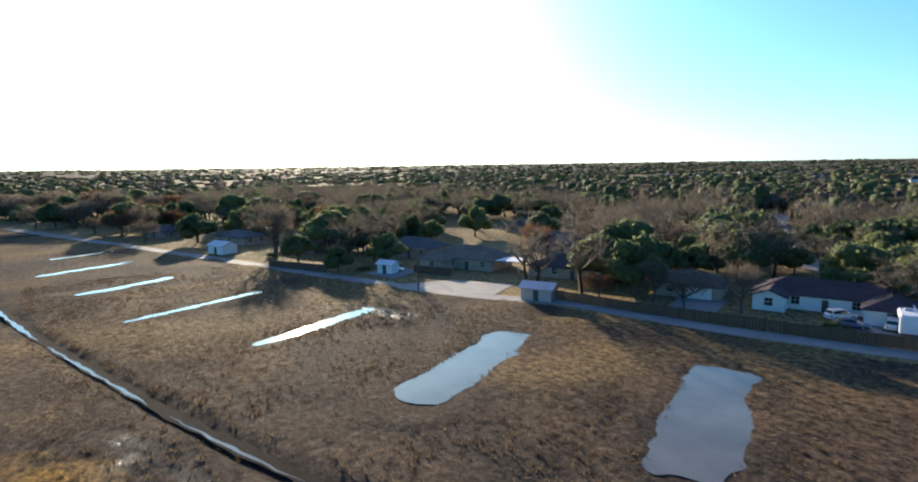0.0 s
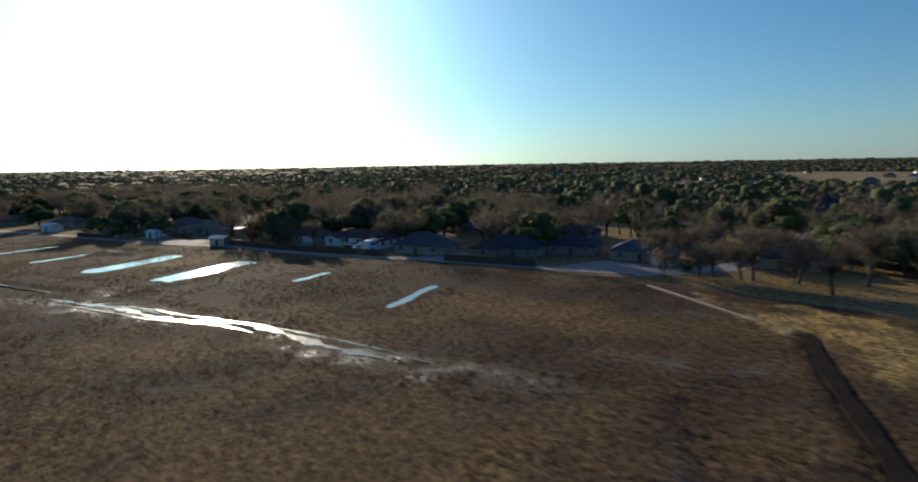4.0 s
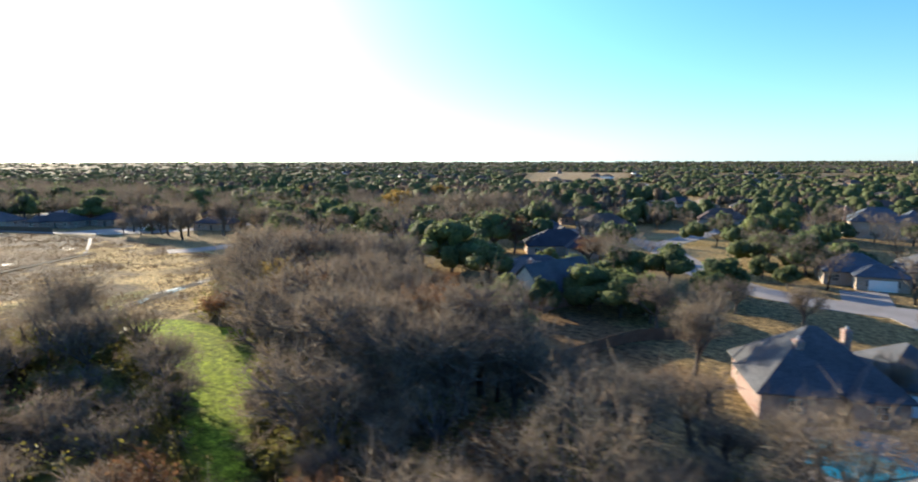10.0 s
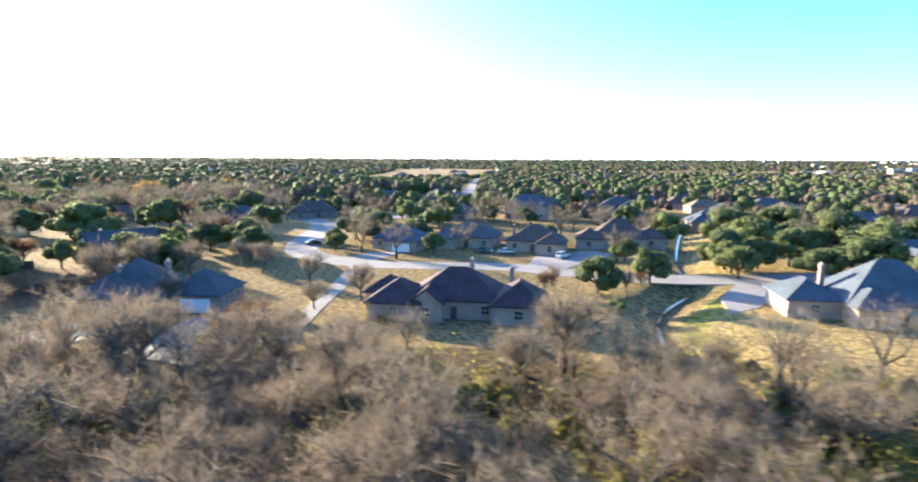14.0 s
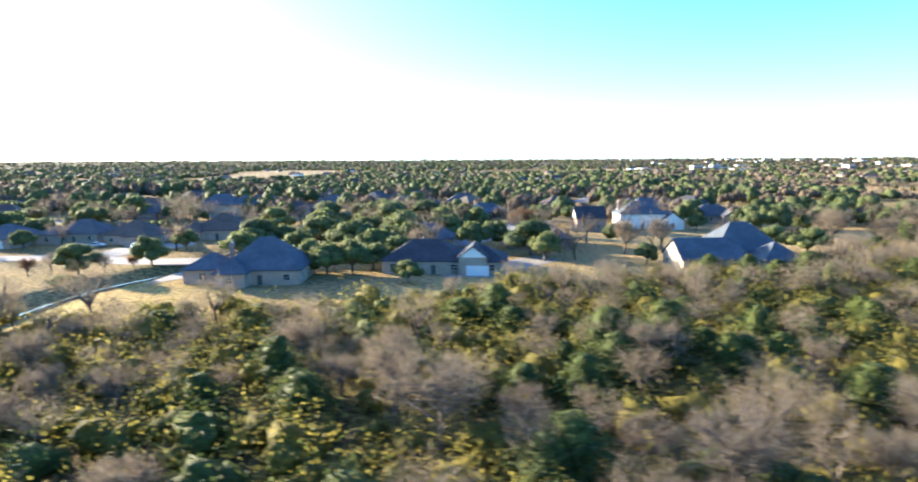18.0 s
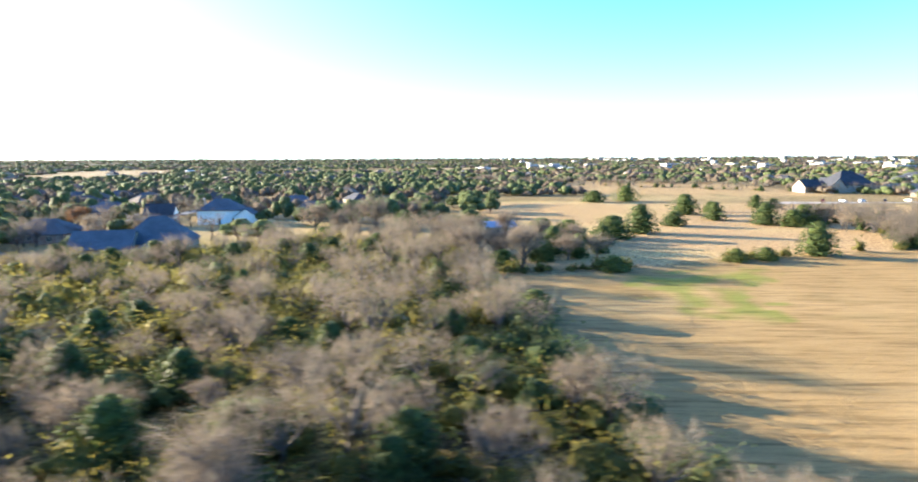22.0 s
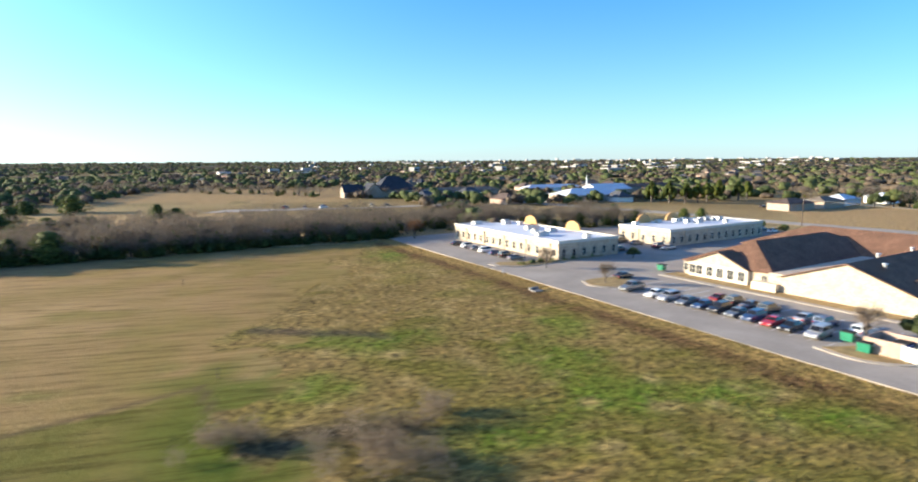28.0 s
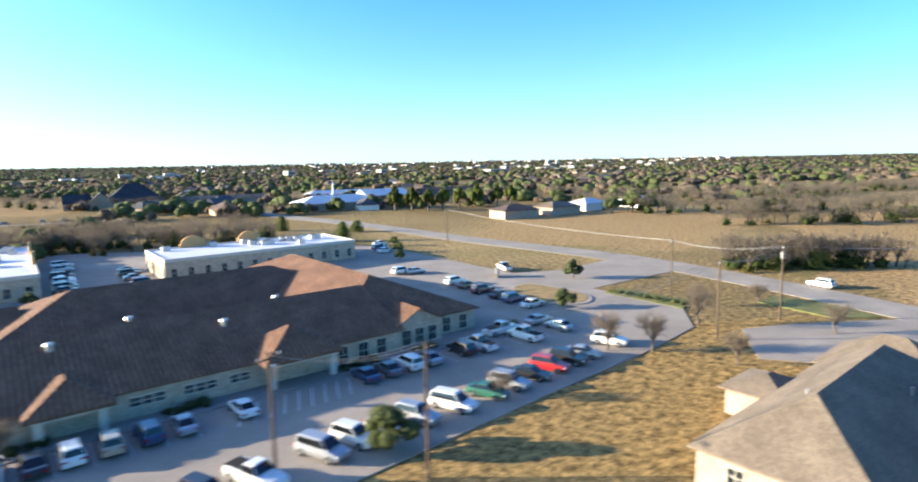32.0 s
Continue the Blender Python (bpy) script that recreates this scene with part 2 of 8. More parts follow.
STONE = bricks("cream_limestone", (0.55, 0.46, 0.35, 1), (0.42, 0.34, 0.26, 1), (0.5, 0.45, 0.38, 1), 0.5, 0.2)
STUCCO = plain("cream_stucco", (0.66, 0.56, 0.42), 0.9, 0, 0.08, 1.5, 0.15)
WHITE = plain("white_paint", (0.78, 0.78, 0.76), 0.6, 0, 0.07, 1.5, 0.1)
TRIM = plain("cream_trim", (0.62, 0.57, 0.48), 0.7, 0, 0.1, 1.5, 0.1)
DARK_TRIM = plain("dark_trim", (0.10, 0.085, 0.075), 0.7, 0, 0.15, 1.5, 0.1)
GLASS = glassy("window_glass")
CAR_GLASS = glassy("car_glass", (0.012, 0.014, 0.016, 1), 0.04)
MEMBRANE = plain("white_roof_membrane", (0.62, 0.64, 0.67), 0.65, 0, 0.08, 0.6, 0.1)
METAL = plain("galvanised_metal", (0.5, 0.5, 0.5), 0.45, 0.8, 0.12, 2.0, 0.1)
CONCRETE = plain("pale_concrete", (0.285, 0.26, 0.235), 0.9, 0, 0.16, 0.6, 0.2)
ASPHALT = plain("worn_asphalt", (0.33, 0.29, 0.24), 0.9, 0, 0.2, 0.5, 0.25)
PAVING = plain("parking_concrete", (0.33, 0.285, 0.235), 0.9, 0, 0.17, 0.35, 0.2)
CURB = plain("curb_concrete", (0.38, 0.33, 0.27), 0.9, 0, 0.15, 1.0, 0.2)
LINE = plain("parking_paint", (0.62, 0.61, 0.58), 0.8, 0, 0.2, 3.0, 0)
TIMBER = plain("weathered_fence_wood", (0.14, 0.085, 0.055), 0.9, 0, 0.3, 1.5, 0.3)
POLE = plain("creosoted_pole_wood", (0.12, 0.085, 0.06), 0.9, 0, 0.25, 2.0, 0.3)
BARK = plain("grey_brown_bark", (0.14, 0.115, 0.095), 0.95, 0, 0.3, 2.0, 0.4)
RUBBER = plain("tyre_rubber", (0.018, 0.018, 0.018), 0.85, 0, 0.2, 4.0, 0.2)
ALLOY = plain("alloy_rim", (0.5, 0.5, 0.52), 0.35, 0.9, 0.1, 4.0, 0)
LAMP_CLEAR = glassy("clear_lamp", (0.6, 0.6, 0.6, 1), 0.15)
LAMP_RED = glassy("red_lamp", (0.35, 0.02, 0.02, 1), 0.15)
WIRE = plain("power_cable", (0.26, 0.255, 0.25), 0.7, 0.0, 0.1, 1.0, 0)
MUD_WATER = water("muddy_pond_water", (0.13, 0.125, 0.115, 1), 0.09, 0.05)
WET_MUD = water("wet_mud", (0.075, 0.062, 0.05, 1), 0.34, 0.8)
POOL_WATER = water("pool_water", (0.02, 0.22, 0.30, 1), 0.03, 0.05)
MUD = plain("dark_mud", (0.035, 0.027, 0.022), 0.95, 0, 0.35, 1.0, 0.5, 0.03)
LIVE_OAK = leafy("live_oak_leaves", (0.115, 0.145, 0.06, 1), (0.185, 0.215, 0.088, 1))
CEDAR = leafy("cedar_foliage", (0.05, 0.075, 0.022, 1), (0.12, 0.145, 0.04, 1), 0.65, 0.3)
OLIVE = leafy("olive_green_leaves", (0.12, 0.115, 0.03, 1), (0.23, 0.20, 0.052, 1))
RUST = leafy("dry_rust_leaves", (0.09, 0.045, 0.025, 1), (0.21, 0.11, 0.055, 1))
GOLD = leafy("golden_leaves", (0.16, 0.11, 0.03, 1), (0.32, 0.22, 0.07, 1))
PINE = leafy("pine_needles", (0.05, 0.075, 0.015, 1), (0.14, 0.16, 0.035, 1))
TWIGS = twiggy("grey_brown_twigs", (0.165, 0.135, 0.104, 1), (0.30, 0.252, 0.192, 1))
STRAW = twiggy("dry_grass_straw", (0.10, 0.066, 0.04, 1), (0.32, 0.225, 0.12, 1))


# ---- mesh helpers ----
def mesh_of(name, verts, faces, materials, index=None, uvs=None, smooth=False):
    """A mesh from vertices and faces; uvs holds one pair for each face corner, in metres."""
    me = bpy.data.meshes.new(name)
    me.from_pydata([tuple(v) for v in verts], [], faces)
    for m in (materials if isinstance(materials, (list, tuple)) else [materials]):
        me.materials.append(m)
    if index is not None:
        me.polygons.foreach_set("material_index", index)
    if uvs is not None:
        layer = me.uv_layers.new(name="UVMap")
        layer.data.foreach_set("uv", np.asarray(uvs, dtype=np.float32).ravel())
    if smooth:
        me.polygons.foreach_set("use_smooth", [True] * len(me.polygons))
    me.update()
    return me


def child(name, me, parent, label="", m=None):
    ob = new(name, me)
    ob.parent = parent
    if m is not None:
        ob.matrix_basis = m
    if label:
        ob["label"] = label
    return ob


def thing(name, m, label, category, group="", kind=""):
    ob = new(name)
    ob.empty_display_size = 0.3
    ob.matrix_basis = m
    return tagged(ob, label, category, group, kind)


class Build:
    """Collects boxes, sheets and prisms into one mesh with UVs in metres."""

    def __init__(self):
        self.v, self.f, self.uv = [], [], []

    def face(self, pts, uvs=None):
        pts = [Vector(p) for p in pts]
        at = len(self.v)
        self.v += pts
        self.f.append(list(range(at, at + len(pts))))
        if uvs is None:
            n = (pts[1] - pts[0]).cross(pts[2] - pts[0])
            if n.length > 0:
                n.normalize()
            if abs(n.z) > 0.95:
                e1, e2 = Vector((1, 0, 0)), Vector((0, 1, 0))
            else:
                e1 = Vector((-n.y, n.x, 0)).normalized()
                e2 = n.cross(e1)
            uvs = [(p.dot(e1), p.dot(e2)) for p in pts]
        self.uv += uvs
        return self

    def box(self, x0, x1, y0, y1, z0, z1, bevel=0.0):
        if bevel:
            b = bevel
            lo, hi = [(x0, y0), (x1, y0), (x1, y1), (x0, y1)], [(x0 + b, y0 + b), (x1 - b, y0 + b), (x1 - b, y1 - b), (x0 + b, y1 - b)]
            for i in range(4):
                j = (i + 1) % 4
                self.face([(*lo[i], z0), (*lo[j], z0), (*lo[j], z1 - b), (*lo[i], z1 - b)])
                self.face([(*lo[i], z1 - b), (*lo[j], z1 - b), (*hi[j], z1), (*hi[i], z1)])
            self.face([(*p, z1) for p in hi])
            self.face([(*p, z0) for p in reversed(lo)])
            return self
        c = [(x0, y0), (x1, y0), (x1, y1), (x0, y1)]
        for i in range(4):
            j = (i + 1) % 4
            self.face([(*c[i], z0), (*c[j], z0), (*c[j], z1), (*c[i], z1)])
        self.face([(*p, z1) for p in c])
        self.face([(*p, z0) for p in reversed(c)])
        return self

    def prism(self, outline, z0, z1, caps=True):
        """An upright prism on a counter-clockwise outline."""
        n = len(outline)
        for i in range(n):
            a, b = outline[i], outline[(i + 1) % n]
            self.face([(*a, z0), (*b, z0), (*b, z1), (*a, z1)])
        if caps:
            self.face([(*p, z1) for p in outline])
            self.face([(*p, z0) for p in reversed(outline)])
        return self

    def tube(self, a, b, r0, r1, sides=6):
        a, b = Vector(a), Vector(b)
        d = (b - a).normalized()
        e1 = d.orthogonal().normalized()
        e2 = d.cross(e1)
        ring = lambda c, r: [c + r * (math.cos(t) * e1 + math.sin(t) * e2) for t in (2 * math.pi * k / sides for k in range(sides))]
        lo, hi = ring(a, r0), ring(b, r1)
        for i in range(sides):
            j = (i + 1) % sides
            self.face([lo[i], lo[j], hi[j], hi[i]])
        self.face(hi)
        self.face(list(reversed(lo)))
        return self

    def mesh(self, name, material, smooth=False):
        return mesh_of(name, self.v, self.f, material, None, self.uv, smooth)


def ribbon(name, line, widths, z, material, lift=0.0, crown=0.0):
    """A strip along a line of (x, y), closed into a thin slab."""
    pts = [Vector((p[0], p[1], 0)) for p in line]
    b = Build()
    sides = []
    for i, p in enumerate(pts):
        d = (pts[min(i + 1, len(pts) - 1)] - pts[max(i - 1, 0)]).normalized()
        w = widths[i] if isinstance(widths, (list, tuple)) else widths
        n = Vector((-d.y, d.x, 0)) * (w / 2)
        sides.append((p + n, p - n))
    run = 0.0
    for (l0, r0), (l1, r1) in zip(sides, sides[1:]):
        step = ((l0 + r0) / 2 - (l1 + r1) / 2).length
        w = (l0 - r0).length
        b.face([(r0.x, r0.y, z), (r1.x, r1.y, z), (l1.x, l1.y, z), (l0.x, l0.y, z)], [(run, 0), (run + step, 0), (run + step, w), (run, w)])
        for s0, s1 in ((l1, l0), (r0, r1)):
            b.face([(s0.x, s0.y, z - 0.3), (s1.x, s1.y, z - 0.3), (s1.x, s1.y, z), (s0.x, s0.y, z)])
        run += step
    return b.mesh(name, material)


def smooth_line(points, step=4.0):
    """Points along a curve through the given ones."""
    p = np.array(points, float)
    out = []
    for i in range(len(p) - 1):
        a, b, c, d = p[max(i - 1, 0)], p[i], p[i + 1], p[min(i + 2, len(p) - 1)]
        n = max(2, int(np.linalg.norm(c - b) / step))
        for t in np.linspace(0, 1, n, endpoint=False):
            out.append(0.5 * (2 * b + (c - a) * t + (2 * a - 5 * b + 4 * c - d) * t ** 2 + (3 * b - a - 3 * c + d) * t ** 3))
    out.append(p[-1])
    return [tuple(q) for q in out]


def value_noise(x, y, size, seed):
    """Smooth random field on a plane, from -1 to 1."""
    rng = np.random.default_rng(seed)
    table = rng.uniform(-1, 1, (256, 256))
    gx, gy = np.asarray(x) / size, np.asarray(y) / size
    ix, iy = np.floor(gx).astype(int), np.floor(gy).astype(int)
    fx, fy = gx - ix, gy - iy
    fx, fy = fx * fx * (3 - 2 * fx), fy * fy * (3 - 2 * fy)
    at = lambda i, j: table[i % 256, j % 256]
    return (at(ix, iy) * (1 - fx) + at(ix + 1, iy) * fx) * (1 - fy) + (at(ix, iy + 1) * (1 - fx) + at(ix + 1, iy + 1) * fx) * fy


def inside(x, y, outline):
    """Whether points lie within an outline."""
    x, y = np.asarray(x), np.asarray(y)
    hit = np.zeros(x.shape, bool)
    n = len(outline)
    for i in range(n):
        (x0, y0), (x1, y1) = outline[i], outline[(i + 1) % n]
        if y0 == y1:
            continue
        cross = (y0 > y) != (y1 > y)
        hit ^= cross & (x < (x1 - x0) * (y - y0) / (y1 - y0) + x0)
    return hit


def near_line(x, y, line):
    """The distance of points from a broken line."""
    best = np.full(np.shape(x), 1e9)
    for (x0, y0), (x1, y1) in zip(line, line[1:]):
        dx, dy = x1 - x0, y1 - y0
        t = np.clip(((x - x0) * dx + (y - y0) * dy) / (dx * dx + dy * dy), 0, 1)
        best = np.minimum(best, np.hypot(x - x0 - t * dx, y - y0 - t * dy))
    return best


# ---- plan: outlines of the land, in metres ----
EDGE = [(-420, -35), (-300, 5), (-190, 38), (-98, 65), (-74, 76), (-46, 81), (-20, 90), (2, 100), (34, 109), (60, 114), (90, 113), (125, 108), (150, 104)]
DITCH = smooth_line([(-230, -22), (-145, -5), (-110, 1.5), (-83, 7.5), (-58, 13.5), (-28, 22.5), (-4, 31), (20, 35), (36, 40)])
TRENCH = [(96, 91), (104, 72), (116, 46), (126, 22), (134, 4), (140, -12)]
TRENCH_2 = [(93, 56), (98, 48), (103, 38), (110, 20), (116, 6), (120, -10)]
PATH_LINE = smooth_line([(151, 97), (156, 88), (163, 68), (169, 54), (175, 42), (181, 30), (188, 14), (194, -10)])
MEADOW = [(-420, -80), (-420, -35), *EDGE[1:], (156, 104), (160, 92), (180, 66), (178, 44), (190, 24), (196, -10), (205, -80)]
STRAW_STRIP = [(70, 107), (104, 80), (118, 58), (135, 34), (146, 8), (152, -40), (205, -80), (194, -10), (188, 24), (178, 44), (180, 66), (160, 92), (156, 104)]
CLEARING = [(174, 56), (182, 61), (195, 61), (203, 57), (214, 50), (222, 43), (232, 32), (229, 28), (224, 32), (216, 37), (206, 45), (190, 50), (180, 53)]
WOODS = [(196, -70), (194, -10), (186, 24), (178, 44), (182, 66), (166, 90), (160, 104), (170, 112), (190, 100), (204, 88), (210, 74), (216, 64), (226, 57), (244, 56), (262, 50), (285, 50),
         (304, 66), (330, 76), (352, 74), (366, 80), (388, 90), (410, 92), (434, 118), (456, 128), (474, 132), (500, 150), (516, 172), (540, 182), (566, 168), (568, 128),
         (571, 110), (579, 72), (584, 50), (588, 30), (592, -70)]
HAY = [(574, 118), (600, 126), (636, 139), (662, 147), (690, 158), (718, 164), (757, 175), (799, 184), (806, 165), (821, 112), (836, 58), (843, 36), (856, -10), (868, -80), (590, -80), (588, 30), (579, 72)]
GOLD_PATCH = [(-67, -6), (-58, 5), (-41, 10), (-31, 11), (-25, 8), (-20, -4), (-30, -20), (-67, -25)]
MOWN = [(690, -80), (690, 28), (720, 43), (726, 46.6), (733.6, 50.6), (745.6, 56.6), (763, 66), (766, 57), (769, 52.7), (770, 41), (780, -80)]
GREEN_FIELD = [(764, 67), (769, 75), (765, 84), (769, 100), (784, 150), (796, 186), (806, 165), (821, 112), (836, 58), (843, 36), (856, -10), (868, -80), (772, -80), (769, 41), (768, 53), (765, 58)]
LOT_EDGE = [(798, 188), (804, 165), (818.6, 112), (832.6, 59), (839.3, 36), (843.6, 22), (853, -10)]
PASTURE = [(571, 128), (568, 300), (590, 330), (640, 330), (720, 310), (790, 300), (800, 230), (795, 190), (757, 180), (718, 168), (690, 162), (662, 150), (636, 142), (600, 130)]

# ---- ground: one sheet to the horizon ----
xs = np.concatenate([[-6000, -3500, -2000, -1200, -800, -600, -480], np.arange(-400, -160, 2.5), np.arange(-160, 200, 1.0), np.arange(200, 560, 3.0), np.arange(560, 690, 2.0), np.arange(690, 850, 1.0), np.arange(850, 1161, 2.0), [1200, 1260, 1350, 1500, 1800, 2400, 3500, 6000]])
ys = np.concatenate([[-6000, -2500, -1000, -400, -200, -120], np.arange(-80, 0, 2.5), np.arange(0, 114, 1.0), np.arange(114, 260.1, 2.0), [266, 274, 284, 296, 310, 326, 344, 364, 388, 416, 450, 490, 540, 600, 650, 700, 750, 800, 900, 1000, 1100, 1200, 1300, 1400, 1500, 1600, 1800, 2400, 3400, 6000]])
gx, gy = np.meshgrid(xs, ys, indexing="ij")


def soft(mask_x, mask_y, outline, wobble=3.0, seed=5):
    wx = value_noise(mask_x, mask_y, 9, seed) * wobble + value_noise(mask_x, mask_y, 3, seed + 1) * wobble * 0.4
    wy = value_noise(mask_x, mask_y, 9, seed + 2) * wobble + value_noise(mask_x, mask_y, 3, seed + 3) * wobble * 0.4
    return inside(mask_x + wx, mask_y + wy, outline).astype(float)


def lerp(a, b, t):
    return a + (np.asarray(b) - a) * t[..., None]


BRAID = smooth_line([(-24, 18.5), (-12, 22), (0.5, 27.5), (12.6, 30), (20, 33.5), (30, 38), (48, 41), (64, 43)], 1.5)
PONDS = (((-174, 3.7), (-184, 25.4), 2.6), ((-141.6, 9.5), (-150, 28.4), 2.4), ((-111, 13.7), (-120, 39), 1.4), ((-83.5, 26.7), (-92, 49.5), 2.2), ((-52, 33), (-64, 58.5), 5.4), ((-25, 42), (-35.5, 67.5), 6.2), ((0, 62), (-3.5, 73), 1.4), ((36, 61), (28, 79), 1.6), ((-205, 8), (-212, 24), 1.4))
WET = (((-62, 5), (-32, 12), 2.2), ((-32, 12), (-12, 21), 3.0), ((-12, 21), (2, 27), 4.6), ((2, 27), (14, 30.5), 4.6), ((14, 30.5), (30, 38), 4.2), ((28, 36), (66, 43), 3.4), ((50, 38), (82, 51), 3.0), ((83, 65), (95, 71), 2.2), ((112, 17), (96, 49), 0.9), ((152, 28), (159, 26), 1.6), ((-97, 46), (-84, 52), 2.6), ((74, 90), (80, 93), 2.5), ((-24, 30), (-18, 29), 1.6))


def rise(x, y):
    """The slow swell of the far land."""
    d = np.hypot(np.asarray(x) - 400, y)
    return 27 * np.clip((d - 2200) / 2600, 0, 1) ** 1.3


n60, n25, n8, n4 = (value_noise(gx, gy, s, s) for s in (60, 25, 8, 4))
n2 = value_noise(gx, gy, 2.2, 2)
tone = np.zeros(gx.shape + (3,)) + np.array((0.27, 0.20, 0.098))              # winter lawns
tone = lerp(tone, (0.40, 0.30, 0.15), np.clip(n60 * 1.2 + n25 * 0.6, 0, 1))
tone = lerp(tone, (0.10, 0.115, 0.035), np.clip(n25 * 1.5 - 0.75, 0, 1) * 0.7)
far = np.clip((np.hypot(gx - 450, gy) - 900) / 1200, 0, 1)
tone = lerp(tone, (0.075, 0.068, 0.045), far * 0.9)
m = soft(gx, gy, MEADOW, 2.0)
meadow = lerp(np.zeros_like(tone) + (0.10, 0.07, 0.05), (0.20, 0.134, 0.066), np.clip(n25 * 0.9 + n8 * 0.7, 0, 1))
meadow = lerp(meadow, (0.062, 0.05, 0.041), np.clip(-n25 * 0.8 - n8 * 0.9 - 0.05, 0, 1))
edge_gap = near_line(gx, gy, EDGE)
meadow = lerp(meadow, (0.20, 0.145, 0.07), np.clip(1 - edge_gap / 16, 0, 1) * np.clip(0.6 + n8, 0, 1) * (gx < 60))
wet = np.zeros(gx.shape)
for a, b, wide_ in WET:
    wet = np.maximum(wet, np.clip(1.6 - near_line(gx, gy, [a, b]) / wide_, 0, 1))
wet *= np.clip(0.5 + n2 * 1.0 + n4 * 0.5, 0, 1)
meadow = lerp(meadow, (0.075, 0.065, 0.057), wet * 0.8)
meadow = lerp(meadow, (0.29, 0.165, 0.042), soft(gx, gy, GOLD_PATCH, 2.0, 65) * np.clip(0.7 + n8 * 0.5 + n2 * 0.4, 0, 1))
tone = lerp(tone, meadow, m)
s = soft(gx, gy, STRAW_STRIP, 5.0, 21)
lie = value_noise(gx * 0.8 + gy * 0.45, gy * 0.8 - gx * 0.1 + n4, 5, 36)
tone = lerp(tone, (0.12, 0.085, 0.05), s * 0.85)
tone = lerp(tone, (0.52, 0.365, 0.145), s * np.clip(0.08 + lie * 0.95 + n8 * 0.4 + n25 * 0.5 + np.clip(1.2 - near_line(gx, gy, PATH_LINE) / 7, 0, 1) * 0.6 + np.clip((gy - 60) / 30, 0, 0.6), 0, 1))
tone = lerp(tone, (0.13, 0.125, 0.04), s * np.clip(n25 * 1.6 + n4 * 0.7 - 0.55, 0, 1) * 0.8)
tone = lerp(tone, (0.12, 0.15, 0.03), m * np.clip(1.3 - near_line(gx, gy, [(157, 68), (164, 56), (167, 46), (171, 34), (175, 20)]) / 2.6 + n4 * 0.5 + n2 * 0.3, 0, 1) * 0.7)
w = soft(gx, gy, WOODS, 3.0, 31)
floor_tone = lerp(np.zeros_like(tone) + (0.115, 0.085, 0.05), (0.17, 0.15, 0.055), np.clip(n8 + n25 * 0.5, 0, 1))
floor_tone = lerp(floor_tone, (0.15, 0.125, 0.045), np.clip((gx - 360) / 40, 0, 1) * np.clip(0.65 + n8 * 0.7 + n4 * 0.5, 0, 1))
tone = lerp(tone, floor_tone, w)
tone = lerp(tone, (0.25, 0.34, 0.03), soft(gx, gy, CLEARING, 2.0, 41) * np.clip(0.85 + n4 * 0.3, 0, 1))
track = np.clip(1.35 - near_line(gx + n4 * 0.7 + n2 * 0.5, gy + n2 * 0.5, PATH_LINE) / 1.5, 0, 1)
tone = lerp(tone, (0.045, 0.042, 0.042), np.clip(track * (1.1 + n2 * 0.5), 0, 1))
wet = np.maximum(wet, track * np.clip(0.65 + n2, 0, 1))
# Dark mud along both cuts; the trench's inner shade is in this tone too.
for line, wide_ in ((TRENCH, 1.7), (DITCH, 1.6)):
    tone = lerp(tone, (0.035, 0.027, 0.022), np.clip(1.6 - near_line(gx + n4 * 0.4, gy + n2 * 0.3, line) / wide_, 0, 1) * 0.9)
h = soft(gx, gy, HAY, 1.5, 51)
hay = lerp(np.zeros_like(tone) + (0.30, 0.202, 0.092), (0.38, 0.262, 0.125), np.clip(n25 + 0.2, 0, 1))
hay = lerp(hay, (0.22, 0.155, 0.07), np.clip(n25 * 1.4 + n8 * 0.9 - 0.5 + value_noise(gx * 0.4, gy * 3, 7, 35) * 0.5, 0, 1))
hay = lerp(hay, (0.165, 0.19, 0.04), inside(gx + n8 * 5, gy + n4 * 4, [(598, 124), (600, 88), (615, 82), (622, 106), (640, 122), (632, 132)]) * np.clip(0.55 + n4 * 1.2, 0, 1) * 0.8)
hay = lerp(hay, (0.22, 0.165, 0.075), inside(gx + n8 * 5, gy + n4 * 4, [(668, 108), (676, 112), (684, 84), (688, 58), (676, 58), (672, 80)]) * np.clip(0.6 + n4, 0, 1) * 0.85)
for cx, cy, rx, ry in ((722, 100, 6, 3), (704, 81, 6, 3), (740, 105, 9, 3), (752, 92, 9, 3.5), (757, 74, 6, 2.5), (746, 68, 5, 2), (776, 130, 10, 8)):
    hay = lerp(hay, (0.17, 0.165, 0.045), np.clip(1.25 - np.hypot((gx - cx) / rx, (gy - cy) / ry) + n4 * 0.4 + n2 * 0.3, 0, 1) * 0.7)
hay = lerp(hay, (0.25, 0.185, 0.068), np.clip((gx - 700 + n8 * 25) / 62, 0, 1) * np.clip(0.75 + n8 * 0.5 + n4 * 0.5, 0, 1))
hay = lerp(hay, (0.11, 0.13, 0.025), np.clip(1.5 - np.hypot(gx - 768, (gy - 54) * 0.5) / 9 + n4 * 0.4, 0, 1) * 0.9)
tone = lerp(tone, hay, h)
g = soft(gx + n8 * 3, gy + n4 * 3, GREEN_FIELD, 8.0, 61)
n3 = value_noise(gx, gy, 3, 33)
